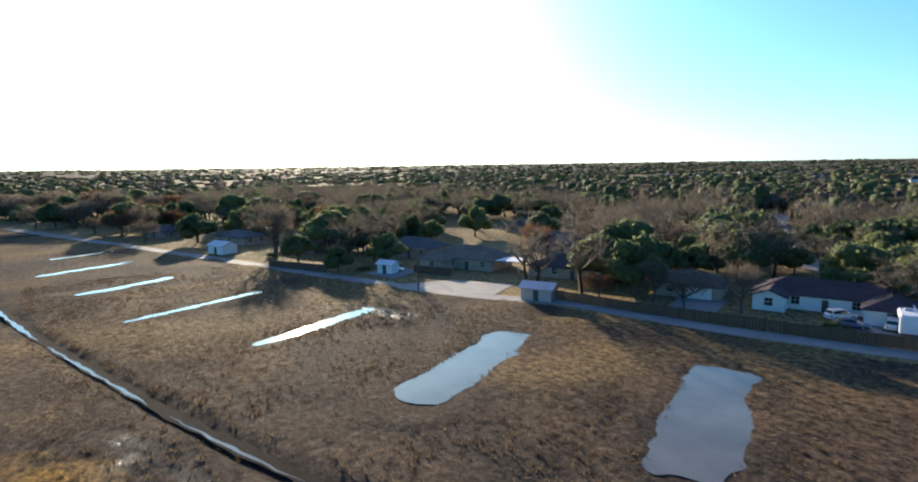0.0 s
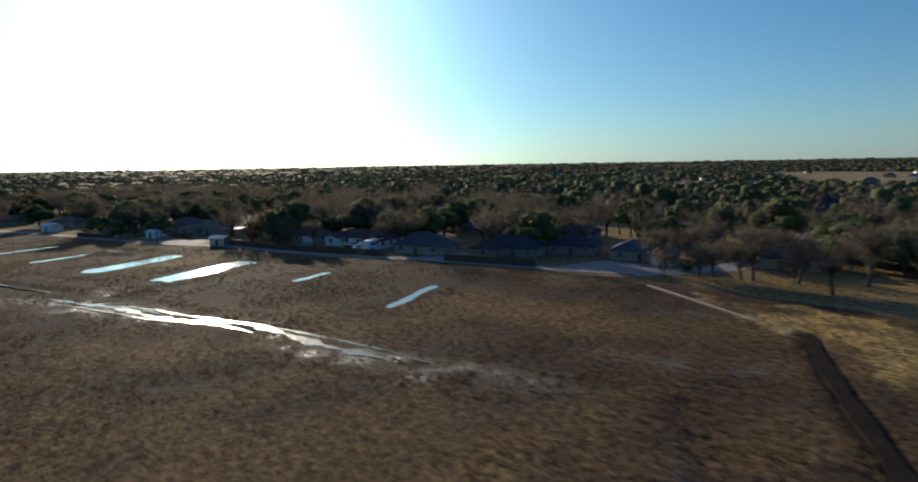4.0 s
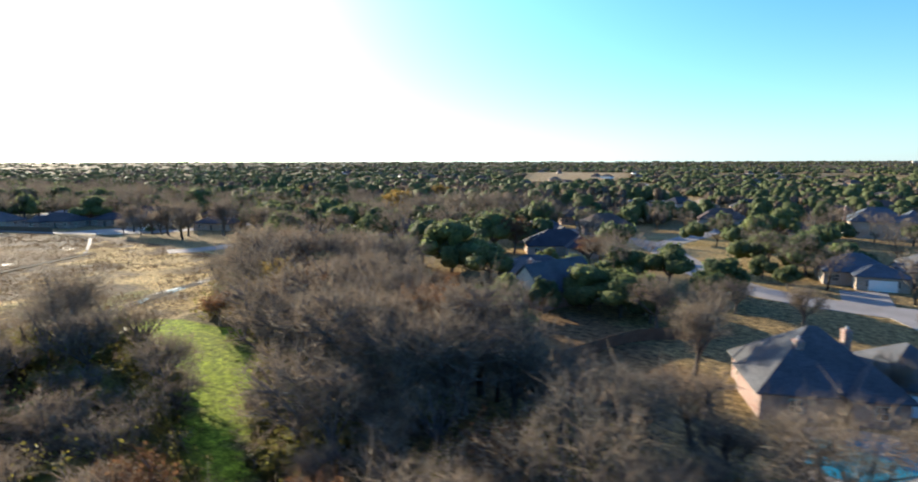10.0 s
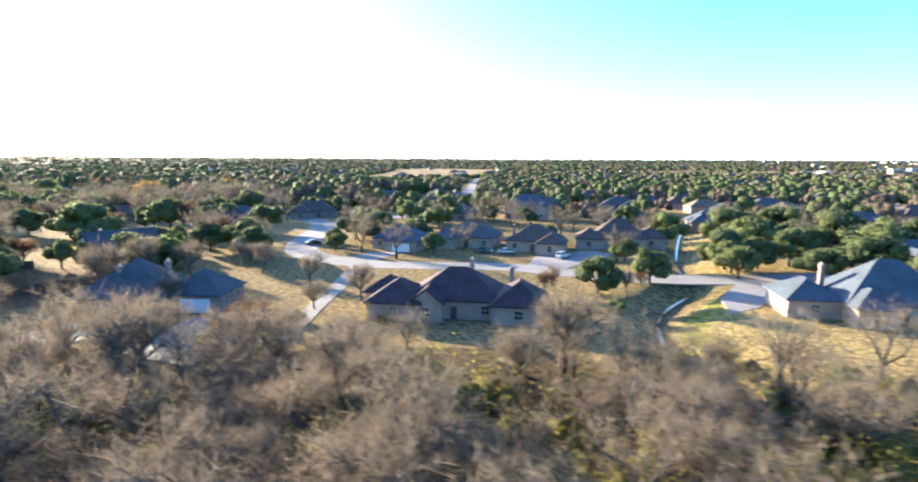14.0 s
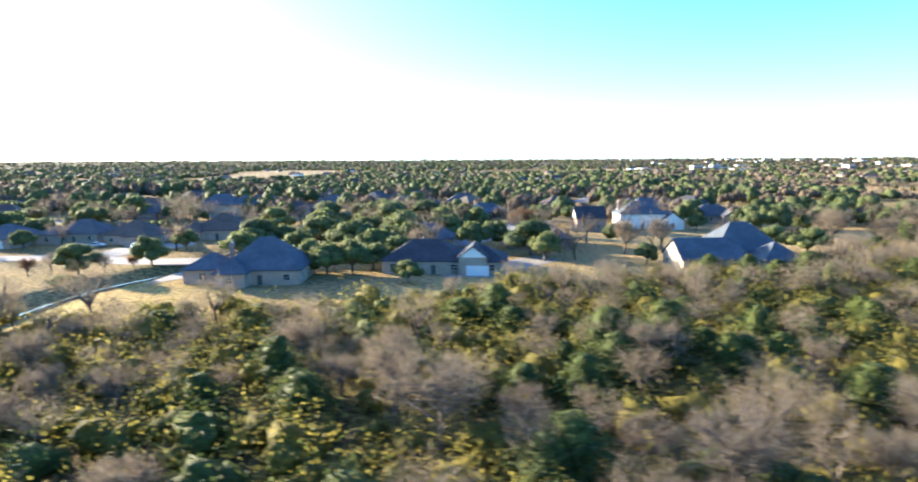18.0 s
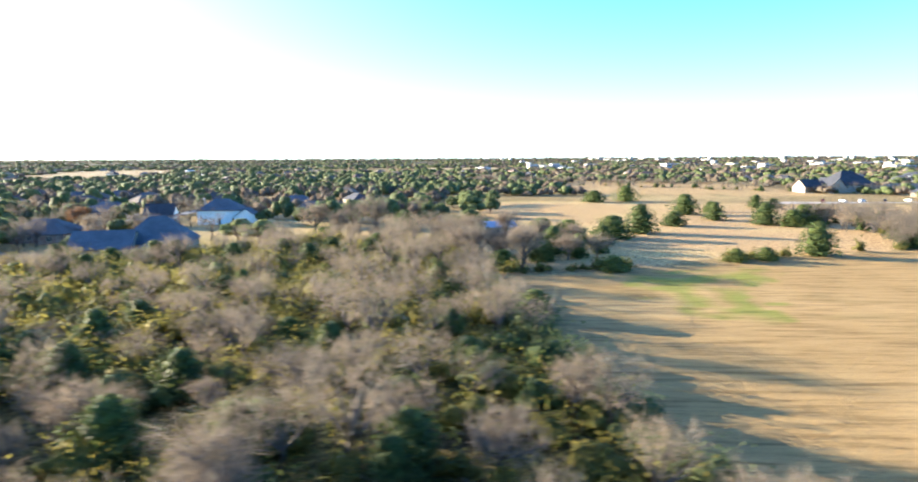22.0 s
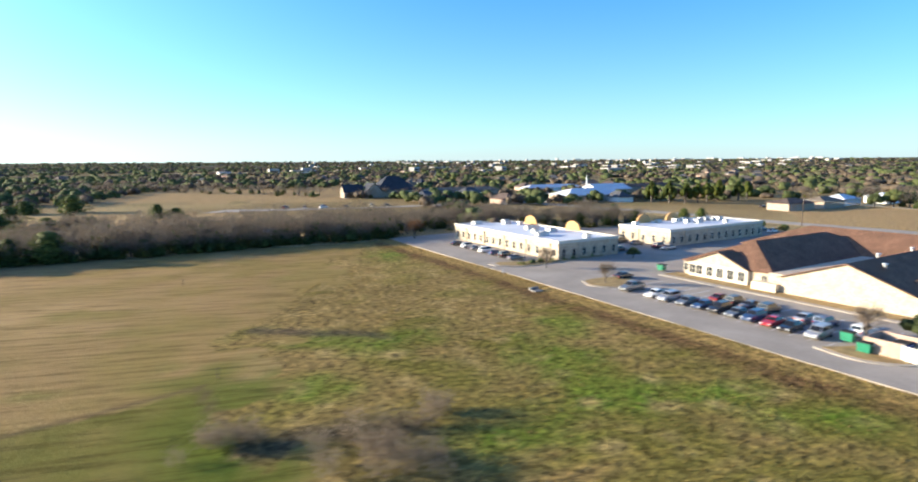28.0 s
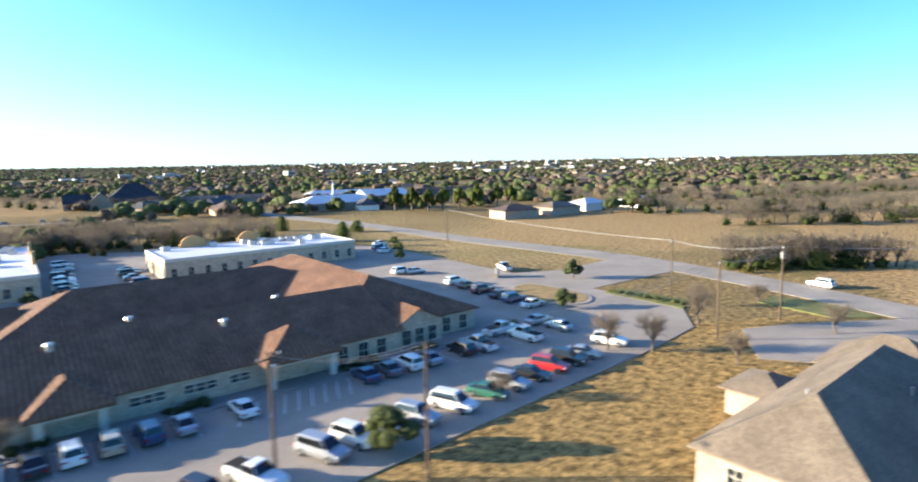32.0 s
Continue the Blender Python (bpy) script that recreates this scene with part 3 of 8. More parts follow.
streak = value_noise(gx + gy * 0.35, gy * 2.6 - gx * 0.6, 6, 34)
green = lerp(np.zeros_like(tone) + (0.25, 0.18, 0.07), (0.36, 0.26, 0.11), np.clip(n8 * 0.8 + n3 * 0.5, 0, 1))
near_side = np.maximum(np.clip((104 - gy) / 34, 0, 1), np.clip((gx - 780) / 14, 0, 1) * 0.42)
green = lerp(green, (0.15, 0.14, 0.03), np.clip(near_side * 0.85 + n8 * 0.8 + streak * 0.6 - 0.2, 0, 1) * 0.85)
for cx, cy, rx, ry in ((783, 79, 11, 6), (806, 64, 6, 12), (806, 52, 9, 5), (818, 50, 8, 3), (792, 46, 8, 4), (797, 156, 7, 14), (757, 71, 6, 2.5), (748, 68, 5, 2), (812, 78, 4, 6), (775, 62, 6, 4), (824, 42, 7, 4)):
    blotch = np.clip(1.3 - np.hypot((gx - cx) / rx, (gy - cy) / ry) + n4 * 0.35 + n2 * 0.3, 0, 1)
    green = lerp(green, (0.11, 0.18, 0.022), blotch * np.clip(0.75 + n3 * 0.5, 0, 1))
green = lerp(green, (0.36, 0.27, 0.115), np.clip(n3 * 1.2 + streak * 0.6 + n2 * 0.5 - 0.3, 0, 1) * 0.85)
for a, b, wide_ in (((766, 88), (785, 80.5), 1.6), ((764, 51), (772, 49), 3.0), ((776, 51), (784, 50), 2.5)):
    green = lerp(green, (0.07, 0.06, 0.05), np.clip(1.4 - near_line(gx + n4, gy + n2 * 0.7, [a, b]) / wide_, 0, 1) * 0.75)
side = near_line(gx, gy, LOT_EDGE)
green = lerp(green, (0.15, 0.09, 0.042), np.clip(1.7 - np.abs(side + n4 * 0.8 - 5.2) / 2.2, 0, 1) * np.clip(0.75 + n3 * 0.4, 0, 1))
green = lerp(green, (0.34, 0.23, 0.085), np.clip((4.2 - side - n4 * 0.6) / 1.0, 0, 1) * np.clip(0.85 + n3 * 0.3, 0, 1))
tone = lerp(tone, green, np.maximum(g, (side < 3) & (gx < 835)))
mown = lerp(np.zeros_like(tone) + (0.125, 0.122, 0.027), (0.085, 0.12, 0.02), np.clip(n25 * 1.2 + n8 * 0.5, 0, 1))
tone = lerp(tone, mown, soft(gx + n4 * 0.8, gy + n2 * 0.6, MOWN, 2.2, 62) * np.clip(0.9 + n4 * 0.3, 0, 1))
tone = lerp(tone, (0.12, 0.085, 0.05), np.clip(1.4 - near_line(gx, gy + n4 * 0.4, [(715, 40), (720, 43), (733.6, 50.6), (745.6, 56.6), (763, 66), (766, 57), (769, 52.7)]) / 0.6, 0, 1) * 0.7)
gold = soft(gx, gy, [(359, 122), (355.5, 99), (356.5, 82), (359, 72), (378, 78), (392, 96), (374, 104), (366, 116)], 1.0, 64)
tone = lerp(tone, (0.42, 0.31, 0.13), gold * np.clip(0.8 + n8 * 0.4, 0, 1))
tone = lerp(tone, (0.15, 0.21, 0.03), gold * np.clip(1.3 - near_line(gx, gy, [(358, 124), (354.5, 99), (355.5, 82), (358, 72)]) / 4 + n4 * 0.3, 0, 1) * 0.8)
bank = smooth_line([(362, 142), (361, 162), (362, 196), (364, 230), (370, 280), (378, 330)])
tone = lerp(tone, (0.40, 0.30, 0.135), np.clip(1.5 - near_line(gx, gy, bank) / 6.0 + n8 * 0.25, 0, 1))
for field in ([(-300, 1330), (-80, 1360), (60, 760), (-40, 690)], [(430, 1500), (620, 1560), (640, 1250), (500, 1200)]):
    tone = lerp(tone, (0.40, 0.30, 0.17), inside(gx, gy, field).astype(float))
# Tree shade over this back yard is darkened into the lawn colour.
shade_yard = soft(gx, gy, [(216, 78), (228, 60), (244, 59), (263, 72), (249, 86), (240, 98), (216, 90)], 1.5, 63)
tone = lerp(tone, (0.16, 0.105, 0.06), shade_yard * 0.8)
tone = lerp(tone, lerp(np.zeros_like(tone) + (0.42, 0.29, 0.15), (0.48, 0.36, 0.17), np.clip(n25 + n8 * 0.3, 0, 1)), soft(gx, gy, PASTURE, 4.0, 71))
tone = lerp(tone, (0.35, 0.24, 0.10), soft(gx, gy, [(886, 45), (880, 52), (920, 62), (952, 77), (972, 72), (990, 40), (1000, 0), (900, 0)], 0.6, 81) * np.clip(0.9 + n8 * 0.25, 0, 1))
for tan in ([(995, 66), (1000, 96), (1085, 172), (1190, 190), (1300, 60), (1150, -60)], [(640, 395), (640, 640), (800, 560), (800, 380)], [(960, 180), (990, 235), (1090, 250), (1075, 175), (1000, 130)], [(560, 235), (575, 300), (650, 300), (620, 235)]):
    tone = lerp(tone, (0.42, 0.29, 0.145), soft(gx, gy, tan, 5.0, 91) * np.clip(0.9 + n8 * 0.2, 0, 1))

rough_part = np.clip(m + g * 0.5 + s * 0.5, 0, 1)
height = (n4 * 0.07 + n8 * 0.10) * rough_part + n25 * 0.12 * (1 - far) * np.clip(m + h + w, 0, 1)
for line, wide, deep in ((DITCH, 3.0, 0.5), (TRENCH, 2.2, 0.5), (TRENCH_2, 2.0, 0.4)):
    height -= deep * np.clip(1 - near_line(gx, gy, line) / wide, 0, 1)
for a, b, wide_ in PONDS:
    gap = near_line(gx, gy, [a, b])
    if wide_ > 3:
        shelf = np.clip((gap + n2 * 0.7 + n4 * 0.5 - wide_ / 2) / 1.6, 0, 1)
        height = np.where(gap < wide_ / 2 + 4, np.maximum(height, 0.0) * shelf + 0.06 * shelf - 0.10 * (1 - shelf), height)
    else:
        height = np.where(gap < wide_ / 2 + 3, np.clip(height, -0.02, 0.02), height)
height = np.where(near_line(gx, gy, BRAID) < 7, np.clip(height, -0.03, 0.03), height)
creek = smooth_line([(357, 60), (356, 76), (352, 92), (351, 108), (355, 124)])
brook = smooth_line([(356, 140), (353, 152), (352, 190), (353, 230), (360, 280), (368, 330)])
height -= 2.0 * np.clip(1.15 - near_line(gx, gy, creek) / 7.0, 0, 1) + 1.4 * np.clip(1.1 - near_line(gx, gy, brook) / 6.0, 0, 1)
yard = near_line(gx, gy, [(850, 120), (868, 62), (950, 92)]) < 75
height = np.where((yard & (g < 0.5) & (h < 0.5)) | (gy > 118) & (gx < 560), np.minimum(height, 0.0) - 0.0, height)
height = height + rise(gx, gy)
nx, ny = gx.shape
grid = np.arange(nx * ny).reshape(nx, ny)
quads = np.stack([grid[:-1, :-1], grid[1:, :-1], grid[1:, 1:], grid[:-1, 1:]], -1).reshape(-1, 4)
me = bpy.data.meshes.new("ground")
me.vertices.add(nx * ny)
me.vertices.foreach_set("co", np.stack([gx, gy, height], -1).astype(np.float32).ravel())
me.loops.add(quads.size)
me.loops.foreach_set("vertex_index", quads.ravel().astype(np.int32))
me.polygons.add(len(quads))
me.polygons.foreach_set("loop_start", np.arange(0, quads.size, 4, dtype=np.int32))
me.polygons.foreach_set("use_smooth", np.ones(len(quads), bool))
me.update()
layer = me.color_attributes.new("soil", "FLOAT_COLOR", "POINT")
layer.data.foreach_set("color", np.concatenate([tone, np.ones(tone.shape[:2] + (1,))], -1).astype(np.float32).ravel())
kinds = me.color_attributes.new("cover", "FLOAT_COLOR", "POINT")
kinds.data.foreach_set("color", np.stack([np.clip(m + s, 0, 1), h * (1 - g), np.clip(wet, 0, 1), np.ones_like(m)], -1).astype(np.float32).ravel())

mt = Nodes("winter_grass_and_soil", 0.92, 0, 0.15)
where = mt.coords()
soil = mt.add("ShaderNodeVertexColor")
soil.layer_name = "soil"
cover = mt.add("ShaderNodeVertexColor")
cover.layer_name = "cover"
part_of = mt.add("ShaderNodeSeparateColor", Color=cover.outputs[0])
tuft = mt.noise(where, 0.95, 6, 0.72)
blade = mt.noise(where, 3.2, 5, 0.78)
c = mt.mix(1.0, soil.outputs[0], mt.ramp(tuft, (0.36, (0.28, 0.27, 0.28, 1)), (0.50, (0.9, 0.9, 0.9, 1)), (0.66, (1.75, 1.65, 1.5, 1))), "MULTIPLY")
c = mt.mix(1.0, c, mt.ramp(blade, (0.34, (0.45, 0.44, 0.44, 1)), (0.66, (1.45, 1.42, 1.35, 1))), "MULTIPLY")
turn = mt.add("ShaderNodeMapping", Vector=where)
turn.inputs["Rotation"].default_value = (0, 0, radians(-8))
turn.inputs["Scale"].default_value = (0.10, 1.0, 1.0)
rows = mt.noise(turn.outputs[0], 0.9, 5, 0.65)
c2 = mt.mix(1.0, soil.outputs[0], mt.ramp(rows, (0.36, (0.62, 0.60, 0.58, 1)), (0.5, (1.0, 0.99, 0.97, 1)), (0.66, (1.12, 1.12, 1.1, 1))), "MULTIPLY")
c2 = mt.mix(0.6, c2, mt.ramp(blade, (0.30, (0.62, 0.6, 0.58, 1)), (0.70, (1.25, 1.25, 1.22, 1))), "MULTIPLY")
mt.colour(mt.mix(part_of.outputs[1], c, c2))
shine = mt.ramp(mt.math("MULTIPLY", part_of.outputs[2], mt.ramp(blade, (0.44, (0.12, 0.12, 0.12, 1)), (0.64, (1, 1, 1, 1)))), (0.25, (0.92, 0.92, 0.92, 1)), (0.65, (0.28, 0.28, 0.28, 1)))
mt.put(mt.b.inputs["Roughness"], shine)
mt.put(mt.b.inputs["Specular IOR Level"], mt.math("MULTIPLY_ADD", part_of.outputs[2], 0.25))
mt.bump(mt.math("ADD", tuft, mt.math("MULTIPLY", blade, 0.35)), 1.0, 0.35)
me.materials.append(mt.mat)
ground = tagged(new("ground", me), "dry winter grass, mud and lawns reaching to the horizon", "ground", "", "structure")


# ---- trees ----
def tri_mesh(name, verts, tris, material):
    me = bpy.data.meshes.new(name)
    me.vertices.add(len(verts))
    me.vertices.foreach_set("co", np.asarray(verts, np.float32).ravel())
    me.loops.add(len(tris) * 3)
    me.loops.foreach_set("vertex_index", np.asarray(tris, np.int32).ravel())
    me.polygons.add(len(tris))
    me.polygons.foreach_set("loop_start", np.arange(0, len(tris) * 3, 3, dtype=np.int32))
    me.polygons.foreach_set("use_smooth", np.ones(len(tris), bool))
    me.materials.append(material)
    me.update()
    me.validate()
    return me


def spread(base, places):
    """One set of triangles out of many copies of a base; places: rows of x, y, z, turn, width, height."""
    v, t = base
    p = np.asarray(places, float)
    c, s = np.cos(p[:, 3])[:, None], np.sin(p[:, 3])[:, None]
    x = (v[None, :, 0] * c - v[None, :, 1] * s) * p[:, 4, None] + p[:, 0, None]
    y = (v[None, :, 0] * s + v[None, :, 1] * c) * p[:, 4, None] + p[:, 1, None]
    z = v[None, :, 2] * p[:, 5, None] + p[:, 2, None]
    tris = t[None] + (np.arange(len(p)) * len(v))[:, None, None]
    return np.stack([x, y, z], -1).reshape(-1, 3), tris.reshape(-1, 3)


def join(sets):
    vs, ts, at = [], [], 0
    for v, t in sets:
        vs.append(v)
        ts.append(t + at)
        at += len(v)
    return np.concatenate(vs), np.concatenate(ts)


def leaf_quads(centres, sizes, rng, out=None, loose=0.6):
    """Two-triangle leaf sprays at the given centres; with out, they lie loosely along the crown's skin."""
    n = len(centres)
    a = rng.normal(size=(n, 3))
    if out is not None:
        face = out / (np.linalg.norm(out, axis=1)[:, None] + 1e-9) + rng.normal(size=(n, 3)) * loose
        face /= np.linalg.norm(face, axis=1)[:, None]
        a = np.cross(face, a)
    a /= np.linalg.norm(a, axis=1)[:, None]
    b = np.cross(a, rng.normal(size=(n, 3))) if out is None else np.cross(face, a)
    b /= np.linalg.norm(b, axis=1)[:, None]
    sz = np.asarray(sizes)[:, None] * 0.5
    k = rng.uniform(0.5, 1.0, (n, 1))
    v = np.stack([centres - a * sz, centres - b * sz * k, centres + a * sz, centres + b * sz * k], 1).reshape(-1, 3)
    i = np.arange(n)[:, None] * 4
    return v, np.concatenate([i + (0, 1, 2), i + (0, 2, 3)], 0)


def limb_tubes(segments, sides=4):
    vs, ts, at, tops = [], [], 0, []
    for a, b, r0, r1 in segments:
        a, b = np.asarray(a, float), np.asarray(b, float)
        if tops:
            near = min(tops, key=lambda q: float(((q[0] - a) ** 2).sum()))[1]
            ts.append((near, at, at + 1))
        tops.append((b, at + sides))
        d = (b - a) / (np.linalg.norm(b - a) + 1e-9)
        e1 = np.cross(d, (0.3, 0.5, 0.81))
        e1 /= np.linalg.norm(e1) + 1e-9
        e2 = np.cross(d, e1)
        ang = np.arange(sides) * 2 * np.pi / sides
        ring = np.cos(ang)[:, None] * e1 + np.sin(ang)[:, None] * e2
        vs += [a + ring * r0, b + ring * r1]
        for i in range(sides):
            j = (i + 1) % sides
            ts += [(at + i, at + j, at + sides + j), (at + i, at + sides + j, at + sides + i)]
        at += 2 * sides
    return np.concatenate(vs), np.array(ts)


def grow(seed, tall, wide, limbs=7, forks=4, sprays=4, lean=0.25, low=0.25):
    """Limbs and twig ends of a bare crown."""
    rng = np.random.default_rng(seed)
    seg, ends = [], []
    top = np.array([rng.normal() * lean, rng.normal() * lean, tall * low])
    seg.append(((0, 0, -0.4), top, 0.035 * tall, 0.026 * tall))
    for k in range(limbs):
        ang = 2 * np.pi * (k + rng.uniform(-0.3, 0.3)) / limbs
        out = rng.uniform(0.35, 1.0)
        tip = np.array([math.cos(ang) * wide * out * 0.75, math.sin(ang) * wide * out * 0.75, tall * rng.uniform(0.62, 0.85) * (1.08 - 0.25 * out)])
        mid = top * 0.5 + tip * 0.5 + rng.normal(size=3) * 0.06 * tall * np.array((1, 1, 0.4))
        seg += [(top, mid, 0.017 * tall, 0.012 * tall), (mid, tip, 0.012 * tall, 0.006 * tall)]
        for root in (mid, tip, mid * 0.4 + tip * 0.6):
            for _ in range(forks):
                d = rng.normal(size=3) * np.array((1, 1, 0.55)) + np.array([math.cos(ang) * 0.5, math.sin(ang) * 0.5, 0.75])
                d /= np.linalg.norm(d)
                fork = root + d * tall * rng.uniform(0.12, 0.24)
                seg.append((root, fork, 0.006 * tall, 0.0025 * tall))
                for _ in range(sprays):
                    e = d * 0.7 + rng.normal(size=3) * 0.65
                    e[2] += 0.25
                    e /= np.linalg.norm(e)
                    ends.append((root * 0.35 + fork * 0.65 + rng.normal(size=3) * 0.02 * tall, e))
                    ends.append((fork, e + rng.normal(size=3) * 0.5))
    return seg, ends


def twig_tris(ends, length, width, rng):
    a = np.array([e[0] for e in ends])
    d = np.array([e[1] for e in ends])
    d /= np.linalg.norm(d, axis=1)[:, None]
    side = np.cross(d, rng.normal(size=d.shape))
    side /= np.linalg.norm(side, axis=1)[:, None]
    ln = length * rng.uniform(0.5, 1.25, (len(a), 1))
    bend = rng.normal(size=d.shape) * 0.12 * ln
    v = np.stack([a - side * width, a + side * width, a + d * ln + bend], 1).reshape(-1, 3)
    return v, np.arange(len(v)).reshape(-1, 3)


def bare_tree(seed, tall, wide, limbs, forks, sprays, twig_width=0.022):
    seg, ends = grow(seed, tall, wide, limbs, forks, sprays)
    rng = np.random.default_rng(seed + 500)
    return limb_tubes(seg, 4), twig_tris(ends, tall * 0.15, twig_width, rng)


def blob(seed, rx, ry, rz, z, rings=5, sides=8, jag=0.25):
    """A crumpled inner mass that keeps a crown from being seen through."""
    rng = np.random.default_rng(seed)
    v = [(0, 0, z - rz)]
    for i in range(1, rings):
        t = math.pi * i / rings
        for k in range(sides):
            a = 2 * math.pi * k / sides
            q = 1 + rng.uniform(-jag, jag)
            v.append((rx * math.sin(t) * math.cos(a) * q, ry * math.sin(t) * math.sin(a) * q, z - rz * math.cos(t) * q))
    v.append((0, 0, z + rz))
    t = []
    for k in range(sides):
        t.append((0, 1 + (k + 1) % sides, 1 + k))
        for i in range(rings - 2):
            a, b = 1 + i * sides + k, 1 + i * sides + (k + 1) % sides
            t += [(a, b, b + sides), (a, b + sides, a + sides)]
        t.append((len(v) - 1, 1 + (rings - 2) * sides + k, 1 + (rings - 2) * sides + (k + 1) % sides))
    return np.array(v, float), np.array(t)


def leaf_tree(seed, tall, wide, sprays=900, size=0.48, stem=0.22, lobe_count=13, fine=1):
    """A round evergreen: forked trunk and a lobed crown of leaf sprays over crumpled leaf masses."""
    rng = np.random.default_rng(seed)
    seg = [((0, 0, -0.4), (0, 0, tall * stem), 0.04 * tall, 0.03 * tall)]
    lobes = []
    for k in range(lobe_count):
        a = 2 * np.pi * k / 8 + rng.uniform(-0.4, 0.4)
        ring = k < 8
        out = rng.uniform(0.5, 0.72) if ring else rng.uniform(0.0, 0.42)
        c = np.array([math.cos(a) * wide * out, math.sin(a) * wide * out, tall * (rng.uniform(0.34, 0.62) if ring else rng.uniform(0.62, 0.78))])
        lobes.append((c, wide * rng.uniform(0.26, 0.42), tall * rng.uniform(0.13, 0.21)))
        seg.append(((0, 0, tall * stem), c, 0.02 * tall, 0.008 * tall))
    sets, per = [], sprays // len(lobes)
    for i, (c, r, h) in enumerate(lobes):
        d = rng.normal(size=(per, 3))
        d /= np.linalg.norm(d, axis=1)[:, None]
        d[:, 2] = np.where(d[:, 2] < -0.35, -d[:, 2], d[:, 2])
        q = rng.uniform(0.8, 1.22, (per, 1))
        sets.append(leaf_quads(c + d * np.array((r, r, h)) * q, rng.uniform(0.5, 1.5, per) * size, rng, d))
        bv, bt = blob(seed + i, r * 0.92, r * 0.92, h * 0.92, 0, 4 + 2 * fine, 7 + 2 * fine, 0.2)
        sets.append((bv + c, bt))
    return limb_tubes(seg, 5), join(sets)


def cedar_tree(seed, tall, wide, sprays=1600, size=0.36):
    """A juniper: dense, narrow to conical, ragged at the rim."""
    rng = np.random.default_rng(seed)
    h = rng.uniform(0.0, 1.0, sprays) ** 1.1
    a = rng.uniform(0, 2 * np.pi, sprays)
    lump = 1 + 0.26 * np.sin(a * 3 + seed) * np.sin(h * 8 + seed) + 0.2 * np.sin(a * 5 + h * 13)
    r = wide * np.sqrt(np.clip(1 - ((h - 0.33) / 0.69) ** 2, 0, 1)) * (1.08 - 0.3 * h) * lump * rng.uniform(0.72, 1.18, sprays)
    c = np.stack([r * np.cos(a), r * np.sin(a), tall * (0.04 + h * 0.96)], -1)
    leaves = leaf_quads(c, rng.uniform(0.5, 1.5, sprays) * size * (1.1 - 0.5 * h), rng, np.stack([np.cos(a), np.sin(a), 0.2 + 0.8 * h], -1), 1.0)
    rings = []
    for k in range(6):
        q = 0.04 + 0.15 * k
        w_ = wide * 0.66 * math.sqrt(max(0.05, 1 - ((q + 0.04 - 0.33) / 0.69) ** 2)) * (1.08 - 0.3 * q)
        rings.append(blob(seed + k, w_, w_, tall * 0.14, tall * (q + 0.08), 5, 9, 0.28))
    return limb_tubes([((0, 0, -0.3), (0, 0, tall * 0.3), 0.03 * tall, 0.02 * tall)], 5), join([leaves, *rings])


def shrub_leaves(seed, tall, wide, sprays=330, size=0.21):
    """A ragged bush: loose leaf sprays over a lumpy mass and past its rim."""
    rng = np.random.default_rng(seed)
    d = rng.normal(size=(sprays, 3))
    d /= np.linalg.norm(d, axis=1)[:, None]
    d[:, 2] = np.abs(d[:, 2])
    ang = np.arctan2(d[:, 1], d[:, 0])
    q = rng.uniform(0.4, 1.0, (sprays, 1)) ** 0.5 * (1 + 0.3 * np.sin(3 * ang + seed) * np.cos(5 * d[:, 2] + seed) + 0.18 * np.sin(7 * ang))[:, None] * rng.uniform(0.85, 1.2, (sprays, 1))
    lumps = [blob(seed + k, wide * f, wide * f, tall * f * 0.8, 0, 5, 8, 0.42) for k, f in enumerate((0.4, 0.32, 0.3))]
    lumps = [(v + np.array((wide * 0.42 * math.cos(2.3 * k + seed) * (k > 0), wide * 0.42 * math.sin(2.3 * k + seed) * (k > 0), tall * (0.42, 0.36, 0.3)[k])), t) for k, (v, t) in enumerate(lumps)]
    return join([leaf_quads(d * q * (wide, wide, tall) + (0, 0, 0.08 * tall), rng.uniform(0.5, 1.5, sprays) * size, rng, d, 0.9), *lumps])


def coat(bare, seed, count, size):
    """A thin coat of dry leaves on a bare crown."""
    rng = np.random.default_rng(seed)
    v = bare[1][0].reshape(-1, 3, 3).mean(1)
    pick = rng.integers(0, len(v), count)
    return join([bare[1], leaf_quads(v[pick] + rng.normal(size=(count, 3)) * 0.25, rng.uniform(0.6, 1.3, count) * size, rng)])


def species(name, forms, wood, foliage, label):
    """Mesh pairs (trunk, crown) for one kind of tree."""
    return name, [(tri_mesh("trunk", *stem, wood), tri_mesh("crown", *crown, foliage)) for stem, crown in forms], label


BARES = [bare_tree(10 + k, t, w, l, f, s) for k, (t, w, l, f, s) in enumerate(((9, 4.2, 9, 6, 6), (11, 4.6, 9, 6, 6), (7.5, 4.0, 9, 6, 6), (10, 3.6, 8, 6, 7)))]
THIN = [bare_tree(30 + k, t, w, 8, 5, 4, 0.021) for k, (t, w) in enumerate(((8, 3.8), (10, 4.2), (6.5, 3.6)))]
THIN_LIMBS = [limb_tubes(grow(30 + k, t, w, 7, 4, 3)[0][:1] + [q for q in grow(30 + k, t, w, 7, 4, 3)[0] if q[2] > 0.009 * t], 3) for k, (t, w) in enumerate(((8, 3.8), (10, 4.2), (6.5, 3.6)))]
